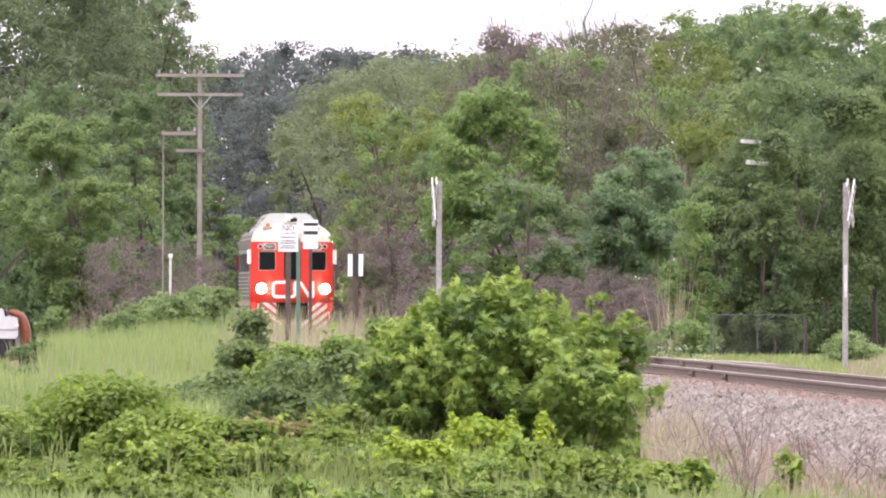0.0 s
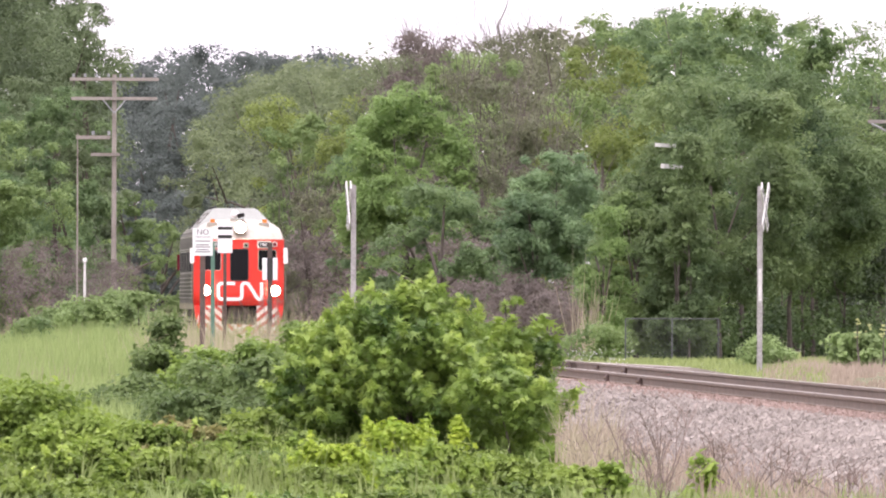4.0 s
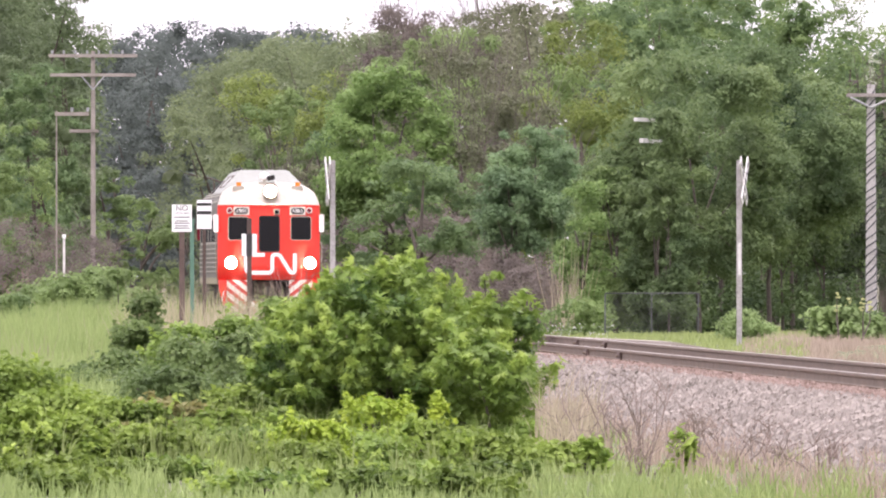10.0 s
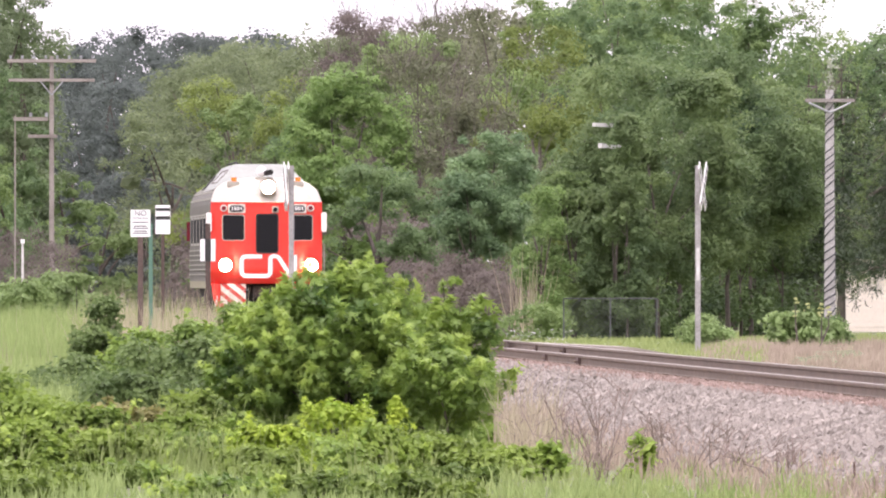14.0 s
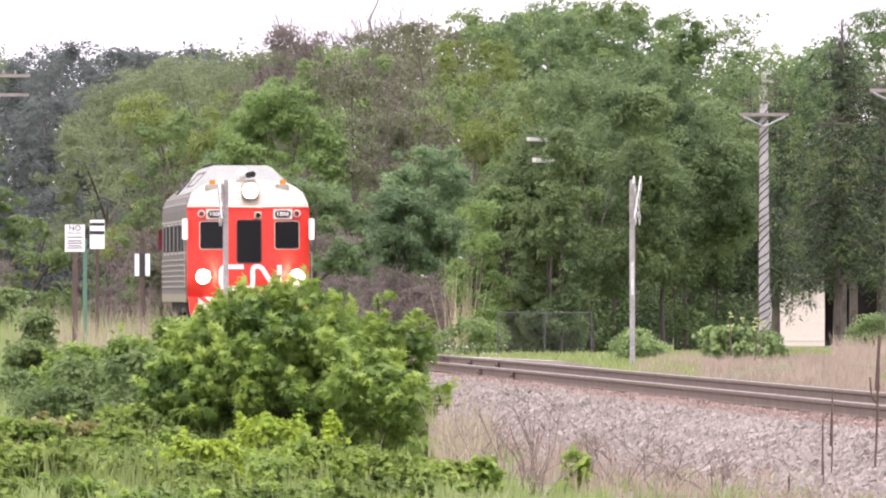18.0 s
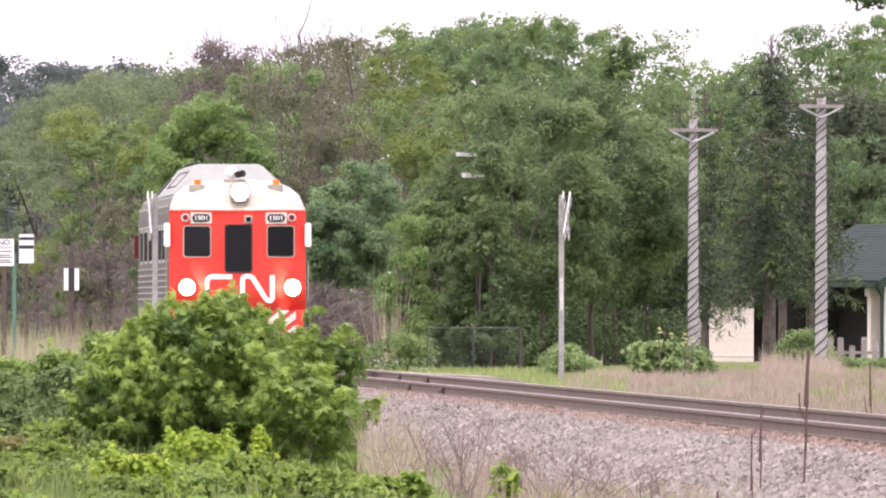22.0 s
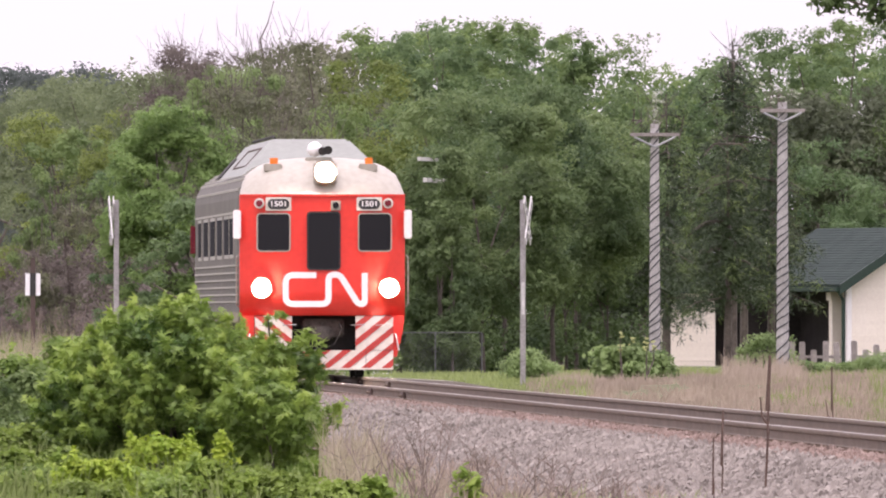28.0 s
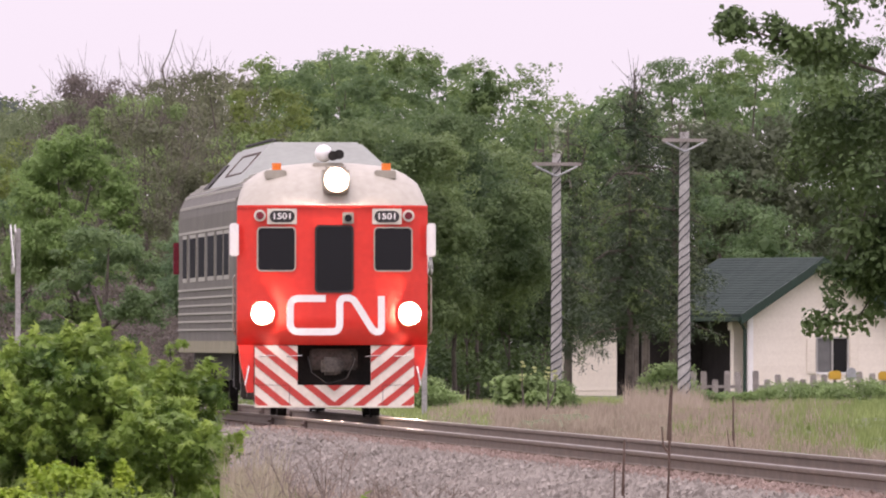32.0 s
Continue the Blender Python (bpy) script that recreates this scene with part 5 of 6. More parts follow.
def pane(x0, x1, z0, z1, name, parent, rim=0.035):
    """A window on the cab end: raised frame and dark glass."""
    y = min(face_y(x0), face_y(x1), face_y((x0 + x1) / 2)) - 0.02
    tilt = (face_y(x1) - face_y(x0)) / (x1 - x0)
    outer, hole = rounded(x0 - rim, x1 + rim, z0 - rim, z1 + rim, 0.075), rounded(x0, x1, z0, z1, 0.055)
    b = bmesh.new()
    loops = [[b.verts.new((px, py, pz)) for px, pz in out] for out, py in ((outer, y + 0.12), (outer, y - 0.012), (hole, y - 0.012), (hole, y + 0.03))]
    k = len(outer)
    for p, q in zip(loops, loops[1:]):
        for i in range(k):
            b.faces.new((p[i], p[(i + 1) % k], q[(i + 1) % k], q[i]))
    bmesh.ops.recalc_face_normals(b, faces=b.faces[:])
    w = part(name, b, CREAM if rim < 0.03 else RUBBER, parent)
    part("glass", prism(rounded(x0 - 0.004, x1 + 0.004, z0 - 0.004, z1 + 0.004, 0.055), y + 0.004, y + 0.03), GLASS, w, "dark reflective glass")
    return w


pane(-1.2, -0.62, 2.33, 3.0, "cab_window", front, 0.022)
pane(0.66, 1.24, 2.33, 3.0, "cab_window", front, 0.022)
pane(-0.27, 0.29, 2.0, 3.02, "door_window", front, 0.03)


def text_mesh(words, size, depth, material, bold=0.0):
    cu = bpy.data.curves.new("letters", "FONT")
    cu.body, cu.size, cu.extrude, cu.align_x, cu.align_y, cu.offset = words, size, depth, "CENTER", "CENTER", bold
    ob = new("letters_source", cu)
    me = bpy.data.meshes.new_from_object(ob.evaluated_get(bpy.context.evaluated_depsgraph_get()))
    bpy.data.objects.remove(ob)
    me.materials.clear()
    me.materials.append(material)
    return me


def oval(x, z, w, h, y0, y1):
    pts = []
    for k in range(24):
        a = k * math.tau / 24
        c, s = math.cos(a), math.sin(a)
        pts.append((x + (w - h) / 2 * (1 if c >= 0 else -1) + h / 2 * c, z + h / 2 * s))
    return prism(pts, y0, y1)


for x in (-0.82, 0.85):
    y = face_y(x) - 0.03
    board = part("number_board", box(x - 0.235, y - 0.02, 3.06, x + 0.235, y + 0.12, 3.31, 0.008), PILOT_WHITE, front, "off-white number board")
    part("number_oval", oval(x, 3.185, 0.4, 0.19, y - 0.027, y - 0.015), INK, board, "black oval field")
    ob = part("number", text_mesh("1501", 0.135, 0.004, WHITE, 0.002), None, board, "white numerals 1501")
    ob.matrix_basis = pose(x, y - 0.03, 3.185, 90, 0, 0) @ Matrix.Diagonal((1.22, 1, 1, 1))
    for xx in (x - 0.35 if x < 0 else x + 0.35,):
        ring = part("marker_lamp", disc(xx, face_y(xx) - 0.03, 3.2, 0.095, 0.09), PILOT_WHITE, front, "cream marker lamp housing")
        part("lens", disc(xx, face_y(xx) - 0.08, 3.2, 0.062, 0.03), LENS_RED, ring, "dark red lens")
b = part("bell_housing", box(0.14, -0.05, 3.07, 0.32, 0.06, 3.25, 0.01), CREAM, front, "small square cream housing")
part("lens", disc(0.23, -0.06, 3.16, 0.06, 0.03), GLASS, b, "dark round lens")


def headlamp(x, y, z, r, name, parent, pair=False):
    h = part(name, disc(x, y, z, r * 1.25, 0.14), CREAM, parent, "lit headlamp")
    for dz in ((-r * 0.62, r * 0.62) if pair else (0,)):
        part("lens", disc(x, y - 0.078, z + dz, r * (0.6 if pair else 1.0), 0.03), LAMP, h, "glowing white lens")


headlamp(-1.13, face_y(1.13) - 0.05, 1.64, 0.15, "headlamp", front)
headlamp(1.22, face_y(1.22) - 0.05, 1.64, 0.15, "headlamp", front)
part("headlamp_housing", box(-0.17, 0.02, 3.55, 0.25, 0.5, 3.98, 0.05), CREAM, railcar, "cream roof headlamp housing")
headlamp(0.04, 0.0, 3.77, 0.16, "roof_headlamp", railcar)
for x in (-0.9, 0.85):
    bk = part("beacon_bracket", box(x - 0.17, 0.55, 3.78, x + 0.17, 0.85, 3.93, 0.02), CREAM, railcar)
    part("beacon", disc(x + 0.02, 0.7, 3.98, 0.075, 0.12, axis="z"), AMBER, bk, "amber warning beacon")
hb = part("horn_mount", box(-0.3, 0.8, 3.95, 0.2, 1.1, 4.05, 0.02), CREAM, railcar)
bm = bmesh.new()
bmesh.ops.create_uvsphere(bm, u_segments=16, v_segments=10, radius=0.14, matrix=Matrix.Translation((-0.12, 0.9, 4.2)))
part("aerial_dome", bm, WHITE, hb, "white aerial dome", True)
for x, z in ((0.02, 4.16), (0.12, 4.18)):
    part("horn", tube([(x, 1.1, z), (x, 0.9, z), (x, 0.72, z)], 0.025, 0.08, 14), SOOT, hb, "black air horn")

# white ribbon emblem
bm = bmesh.new()
corners = [(0.5, 1.89), (-0.1, 1.89), (-0.1, 1.36), (0.74, 1.36), (0.74, 1.9), (0.96, 1.9), (1.32, 1.36), (1.45, 1.36), (1.45, 1.93)]
rounds = [0, 0.15, 0.15, 0.13, 0.11, 0.09, 0.07, 0.07, 0]
path = [Vector(corners[0])]
for k in range(1, len(corners) - 1):
    a, c, b = Vector(corners[k - 1]), Vector(corners[k]), Vector(corners[k + 1])
    p, q_ = c + (a - c).normalized() * rounds[k], c + (b - c).normalized() * rounds[k]
    path += [p * (1 - f) ** 2 + c * 2 * f * (1 - f) + q_ * f * f for f in (0, 0.2, 0.4, 0.6, 0.8, 1.0)]
path.append(Vector(corners[-1]))
path = [(p.x * 0.939 - 0.596, p.y - 0.01) for p in path]
wide = 0.056
left, right = [], []
for i, (x, z) in enumerate(path):
    a, b = path[max(i - 1, 0)], path[min(i + 1, len(path) - 1)]
    t = Vector((b[0] - a[0], b[1] - a[1])).normalized()
    left.append(bm.verts.new((x - t.y * wide, face_y(x) - 0.012, z + t.x * wide)))
    right.append(bm.verts.new((x + t.y * wide, face_y(x) - 0.012, z - t.x * wide)))
faces = [bm.faces.new((left[i], left[i + 1], right[i + 1], right[i])) for i in range(len(path) - 1)]
ext = bmesh.ops.extrude_face_region(bm, geom=faces)
bmesh.ops.translate(bm, vec=(0, 0.009, 0), verts=[e for e in ext["geom"] if isinstance(e, bmesh.types.BMVert)])
bmesh.ops.recalc_face_normals(bm, faces=bm.faces[:])
part("emblem", bm, WHITE, front, "white continuous ribbon emblem")

# striped pilot
P0, P1, Q0, Q1 = -1.25, 1.29, 0.16, 1.13
O0, O1, OZ = -0.57, 0.6, 0.5
pilot = part("pilot", prism([(P0, Q0), (P1, Q0), (P1, Q1), (O1, Q1), (O1, OZ), (O0, OZ), (O0, Q1), (P0, Q1)], 0.06, 0.14), PILOT_WHITE, railcar, "off-white pilot plate")


def clip(poly, a, b, c):
    """The side of a polygon on which a x + b z <= c."""
    out = []
    for i, p in enumerate(poly):
        q = poly[(i + 1) % len(poly)]
        dp, dq = a * p[0] + b * p[1] - c, a * q[0] + b * q[1] - c
        if dp <= 0:
            out.append(p)
        if dp * dq < 0:
            k = dp / (dp - dq)
            out.append((p[0] + (q[0] - p[0]) * k, p[1] + (q[1] - p[1]) * k))
    return out


mid = 0.02
for side in (-1, 1):
    edge = P0 if side < 0 else P1
    inner = O0 if side < 0 else O1
    areas = [[(edge, Q0), (inner, Q0), (inner, Q1), (edge, Q1)], [(inner, Q0), (mid, Q0), (mid, OZ), (inner, OZ)]]
    for k in range(-4, 12):
        c = 0.1 + 0.3 * k
        for area in areas:
            # bands fall towards the middle
            poly = clip(clip(area, -side * 0.8, 1, c + 0.13 - side * 0.8 * mid), side * 0.8, -1, -c + side * 0.8 * mid)
            if len(poly) > 2 and abs(sum(p[0] * q[1] - q[0] * p[1] for p, q in zip(poly, poly[1:] + poly[:1]))) > 0.002:
                part("stripe", prism(poly, 0.05, 0.066), STRIPE, pilot, "red warning stripe")
for z in (0.16,):
    part("pilot_lip", box(P0, 0.04, z - 0.02, P1, 0.15, z + 0.012, 0.006), PILOT_WHITE, pilot)
for x in (-1.05, -0.62, 0.64, 1.1):
    part("grab_iron", tube([(x - 0.12, 0.06, 0.96), (x - 0.12, 0.0, 0.96), (x + 0.12, 0.0, 0.97), (x + 0.12, 0.06, 0.97)], 0.008), ZINC, pilot)
for x in (-0.7, 0.79):
    part("panel_seam", box(x - 0.004, 0.046, 0.18, x + 0.004, 0.0495, 0.5), SOOT, pilot, "thin dark panel joint")
for x0, x1 in ((P0 + 0.01, -0.704), (0.794, P1 - 0.01)):
    part("panel_seam", box(x0, 0.046, 0.496, x1, 0.0495, 0.504), SOOT, pilot, "thin dark panel joint")
part("coupler_pocket", box(O0 - 0.02, 0.5, OZ - 0.05, O1 + 0.02, 0.6, 1.16), SOOT, railcar, "black recess behind the pilot")
cp = part("coupler", box(-0.12, -0.05, 0.68, 0.16, 0.5, 0.92, 0.04), CAST, railcar, "dark steel knuckle coupler")
part("knuckle", box(-0.2, -0.2, 0.66, 0.1, 0.0, 0.94, 0.05), CAST, cp)
part("coupler_guard", box(-0.36, 0.3, 0.74, 0.4, 0.45, 1.08, 0.03), CAST, cp, "dusty cast coupler carrier")
part("air_hose", tube([(0.3, 0.2, 1.0), (0.34, -0.05, 0.9), (0.2, -0.1, 0.6), (-0.1, -0.1, 0.52), (-0.35, 0.0, 0.7), (-0.4, 0.2, 0.95)], 0.013), SOOT, cp, "black air hose")
for s in (-1, 1):
    part("side_wing", prism([(s * 1.26, 1.14), (s * 1.5, 1.14), (s * 1.47, 0.85), (s * 1.36, 0.38), (s * 1.26, 0.38)], 0.2, 0.6), RED, railcar, "red wing beside the pilot")
    part("wing_handle", tube([(s * 1.34, 0.19, 0.8), (s * 1.36, 0.13, 0.7), (s * 1.4, 0.19, 0.5)], 0.014), WHITE, railcar)
    mb = part("mirror_box", box(s * 1.5, 0.28, 2.55, s * 1.645, 0.36, 3.08, 0.02), WHITE, railcar, "white cab mirror case")
    part("mirror_arm", tube([(s * 1.48, 0.5, 2.95), (s * 1.56, 0.36, 2.95)], 0.014), SOOT, mb)
    part("end_ladder_rail", tube([(s * 1.54, 0.52, 1.3), (s * 1.58, 0.48, 1.35), (s * 1.58, 0.48, 2.2), (s * 1.54, 0.52, 2.25)], 0.014), FLUTE, railcar, "steel hand rail")
    # flutes under the windows and along the roof's edge
    for k in range(6):
        part("side_flute", box(s * HALF, 0.9, 1.37 + 0.135 * k, s * (HALF + 0.03), LONG - 0.4, 1.405 + 0.135 * k, 0.008), FLUTE, body, "bright rolled steel flute")
    for k in range(11):
        a = 1.5 - 0.085 * k
        part("roof_flute", box(s * a - 0.011, 1.3, roof_z(a) - 0.02, s * a + 0.011, LONG - 0.5, roof_z(a) + 0.03, 0.008), FLUTE, body, "rolled steel roof flute")
    part("letter_board", box(s * HALF, 0.9, 3.02, s * (HALF + 0.012), LONG - 0.3, 3.06), FLUTE, body)
    for y, far_y in ((3.6, 5.5), (6.1, 8.5), (9.8, 12.4), (13.8, 16.4), (17.8, 20.3), (21.8, 23.6)):
        sw = part("side_window", box(s * HALF, y - 0.08, 2.2, s * (HALF + 0.012), far_y + 0.08, 3.0, 0.004), FLUTE, body, "bright steel window surround")
        part("glass", box(s * (HALF + 0.008), y, 2.27, s * (HALF + 0.016), far_y, 2.94), SIDE_GLASS, sw, "matt dark glass")
    part("side_door", box(s * HALF, 1.2, 1.1, s * (HALF + 0.006), 1.95, 2.98, 0.005), STAINLESS, body, "steel vestibule door")
    part("rear_marker", box(s * (HALF + 0.01), LONG - 0.5, 2.35, s * (HALF + 0.11), LONG - 0.42, 2.9, 0.01), LENS_RED, railcar, "red rear mirror case")
    part("equipment_box", box(s * 0.8, 8.5, 0.55, s * (HALF - 0.4), LONG - 9.5, 1.06, 0.03), CAST, railcar, "dusty underfloor equipment box")
    part("sand_pipe", tube([(s * 1.3, 1.3, 1.06), (s * 1.3, 1.35, 0.7), (s * 1.15, 1.5, 0.2)], 0.05), POST, railcar, "rusty sand pipe")
    for y, w, z0, z1, mt, lab in ((3.2, 0.5, 0.5, 1.05, POST, "rusty air reservoir bracket"), (5.6, 0.7, 0.42, 1.05, SOOT, "dark battery case"), (6.9, 0.4, 0.55, 1.05, RUBBER, "black dusty valve case")):
        part("underfloor_case", box(s * 0.95, y, z0, s * 1.35, y + w, z1, 0.03), mt, railcar, lab)
    part("side_skirt", box(s * (HALF - 0.03), 1.0, 1.0, s * (HALF + 0.012), LONG - 0.3, 1.2, 0.01), SILL, body, "dusty lower side sill")
part("rear_end", prism([(a * 0.99, b - 0.02) for a, b in section], LONG, LONG + 0.06), STAINLESS, railcar)
part("underframe", box(-1.25, 0.6, 0.75, 1.25, LONG, 1.08), SOOT, railcar, "black underframe")

# raised roof hood with radiators
D0, D1 = 4.2, 19.5
hood = bmesh.new()
f0 = [hood.verts.new((x, D0, 3.74)) for x in (-1.36, 1.36)]
f1 = [hood.verts.new((x, D0 + 2.2, 4.44)) for x in (-0.72, 0.72)]
r1 = [hood.verts.new((x, D1, 4.44)) for x in (-0.72, 0.72)]
r0 = [hood.verts.new((x, D1, 3.7)) for x in (-1.36, 1.36)]
for q in ((f0[0], f0[1], f1[1], f1[0]), (f1[0], f1[1], r1[1], r1[0]), (f0[0], f1[0], r1[0], r0[0]), (f0[1], r0[1], r1[1], f1[1]), (r0[0], r1[0], r1[1], r0[1])):
    hood.faces.new(q)
bmesh.ops.bevel(hood, geom=hood.edges[:], offset=0.05, segments=2, affect="EDGES")
bmesh.ops.recalc_face_normals(hood, faces=hood.faces[:])
hood_ob = part("roof_hood", hood, DOME, railcar, "pale grey raised radiator hood")
for s in (-1, 1):
    def on_side(y, k):
        return (s * (1.365 + (0.725 - 1.365) * k), y, 3.72 + 0.72 * k)
    for y0, y1 in ((6.9, 13.8),):
        for (a, ka), (c, kc) in (((y0, 0.3), (y1, 0.3)), ((y1, 0.3), (y1, 0.76)), ((y1, 0.76), (y0, 0.76)), ((y0, 0.76), (y0, 0.3))):
            part("hatch_rim", tube([on_side(a, ka), on_side(c, kc)], 0.022, sides=6), POST, hood_ob)
    gr = bmesh.new()
    ring = [gr.verts.new((a + s * o, b, c + o * 0.5)) for o in (-0.05, 0.015) for a, b, c in (on_side(17.6, 0.05), on_side(19.4, 0.05), on_side(19.4, 0.62), on_side(17.6, 0.62))]
    for idx in ((0, 1, 2, 3), (7, 6, 5, 4), (0, 4, 5, 1), (1, 5, 6, 2), (2, 6, 7, 3), (3, 7, 4, 0)):
        gr.faces.new([ring[e] for e in idx])
    bmesh.ops.recalc_face_normals(gr, faces=gr.faces[:])
    part("side_grille", gr, SOOT, hood_ob, "dark radiator grille")
part("roof_rail", tube([(-0.62, D0 + 3.0, 4.46), (-0.62, D0 + 4.0, 4.5), (-0.62, D1 - 0.5, 4.5)], 0.025), SOOT, hood_ob)


def bogie(y):
    bg = thing("truck", pose(0, y, 0), "", "")
    bg.parent = railcar
    for s in (-1, 1):
        part("side_frame", prism([(-1.5, 0.42), (-1.1, 0.66), (-0.5, 0.52), (0.5, 0.52), (1.1, 0.66), (1.5, 0.42), (1.1, 0.3), (-1.1, 0.3)], s * 1.0, s * 1.16, "x"), CAST, bg, "dusty cast side frame")
        for yy in (-1.22, 1.22):
            part("axle_box", box(s * 1.1, yy - 0.16, 0.26, s * 1.3, yy + 0.16, 0.6, 0.03), CAST, bg)
        for yy in (-0.25, 0.25):
            part("spring", disc(s * 1.08, yy, 0.68, 0.1, 0.3, 12, axis="z"), CAST, bg)
    return bg


wheelsets = []
for y in (3.2, LONG - 3.2):
    bg = bogie(y)
    for yy in (-1.22, 1.22):
        bm = bmesh.new()
        for s in (-1, 1):
            disc(s * 0.755, 0, 0, 0.42, 0.13, 28, bm, "x")
            disc(s * 0.69, 0, 0, 0.45, 0.03, 28, bm, "x")
        disc(0, 0, 0, 0.08, 1.9, 12, bm, "x")
        ws = part("wheelset", bm, SOOT, bg, "black steel wheelset")
        ws.location = (0, yy, 0.425)
        wheelsets.append((ws, yy))

# ---- signs and poles ----

def crossbuck(x, y, side, top):
    z = lie(x, y) - 0.1
    c = thing("crossbuck_sign", pose(x, y, 0), "weathered grey crossing post with white crossed boards", "railway sign", "crossing signs")
    part("post", box(-0.055, -0.07, z, 0.055, 0.07, top, 0.012), POLE_PALE, c)
    for k, a in enumerate((45, -45)):
        b = box(-0.6, -0.012, -0.11, 0.6, 0.012, 0.11, 0.004)
        ob = part("board", b, SIGN_OLD, c, "weathered white crossing board")
        ob.matrix_basis = pose(side * (0.09 + 0.026 * k), 0, top - 0.42, 0, 0, 90 - side * (10 if side > 0 else 5)) @ pose(0, 0, 0, 0, a, 0)
        for q in range(5):
            pl = part("lettering", box(-0.5 + 0.22 * q, -0.016, -0.05, -0.36 + 0.22 * q, 0.016, 0.05), INK, ob)
    if side > 0:
        part("reflector", box(-0.03, -0.075, top - 2.3, 0.035, -0.0705, top - 1.65), SIGN_OLD, c, "white reflective strip")
    return c


crossbuck(-0.07, 362, -1, 3.45)
crossbuck(8.07, 362, 1, 3.45)


def sign(u_x, y, z0, z1, w, post, post_top, label, name="sign_post", bars=(), post_r=0.03, post_dx=0.0):
    s = thing(name, pose(u_x, y, 0), label, "sign", "signs beside the line")
    part("post", box(-post_r + post_dx, -post_r, lie(u_x, y) - 0.1, post_r + post_dx, post_r, post_top, 0.006), post, s)
    bd = part("board", box(-w / 2, -post_r - 0.008, z0, w / 2, -post_r - 0.002, z1, 0.002), SIGN, s, "white sheet metal board")
    for x0, x1, a, b in bars:
        part("lettering", box(x0, -post_r - 0.011, a, x1, -post_r - 0.0075, b), INK, bd)
    return s, bd


zt, zb = 2.33, 1.88
h = zt - zb
s1, bd1 = sign(-2.56, 300, zb, zt, 0.33, POST, zt - 0.02, "white no trespassing sign on a rusty post",
          bars=[(-0.13 + 0.02 * (k % 2), 0.13 - 0.025 * (k % 2), zb + h * f, zb + h * (f + 0.035)) for k, f in enumerate((0.52, 0.38, 0.3, 0.2, 0.12))], post_r=0.045)
ob = part("words", text_mesh("NO", 0.13, 0.001, INK), None, bd1, "black word NO")
ob.matrix_basis = pose(0, -0.0555, zb + h * 0.86, 90, 0, 0)
ob = part("words", text_mesh("TRESPASSING", 0.045, 0.001, INK), None, bd1, "black word TRESPASSING")
ob.matrix_basis = pose(0, -0.0555, zb + h * 0.68, 90, 0, 0)
zt, zb = 2.48, 1.97
h = zt - zb
sign(-2.32, 318, zb, zt, 0.26, POST, zt - 0.02, "white marker with two black bars on a dark post",
     bars=[(-0.125, 0.125, zb + h * 0.8, zb + h * 0.9), (-0.125, 0.125, zb + h * 0.5, zb + h * 0.62)])
p = thing("white_post", pose(-7.9, 525, 0), "short white painted post beyond the field", "post", "signs beside the line")
part("shaft", box(-0.035, -0.035, lie(-7.9, 525) - 0.1, 0.035, 0.035, 2.2, 0.008), SIGN_OLD, p)
part("cap", disc(0, 0, 2.26, 0.06, 0.12, 12, axis="z"), SIGN, p, "white rounded cap")
p = thing("green_post", pose(-2.47, 310, 0), "thin green steel post", "post", "signs beside the line")
part("shaft", box(-0.035, -0.03, lie(-2.47, 310) - 0.1, 0.035, 0.03, 2.13, 0.006), GREENPOST, p)
bd3 = sign(-1.61, 335, 1.51, 1.92, 0.28, POST, 2.21, "white marker split by its dark post", post_r=0.045)[1]
part("dark_stripe", box(-0.055, -0.062, 1.51, 0.055, -0.054, 1.92), INK, bd3)


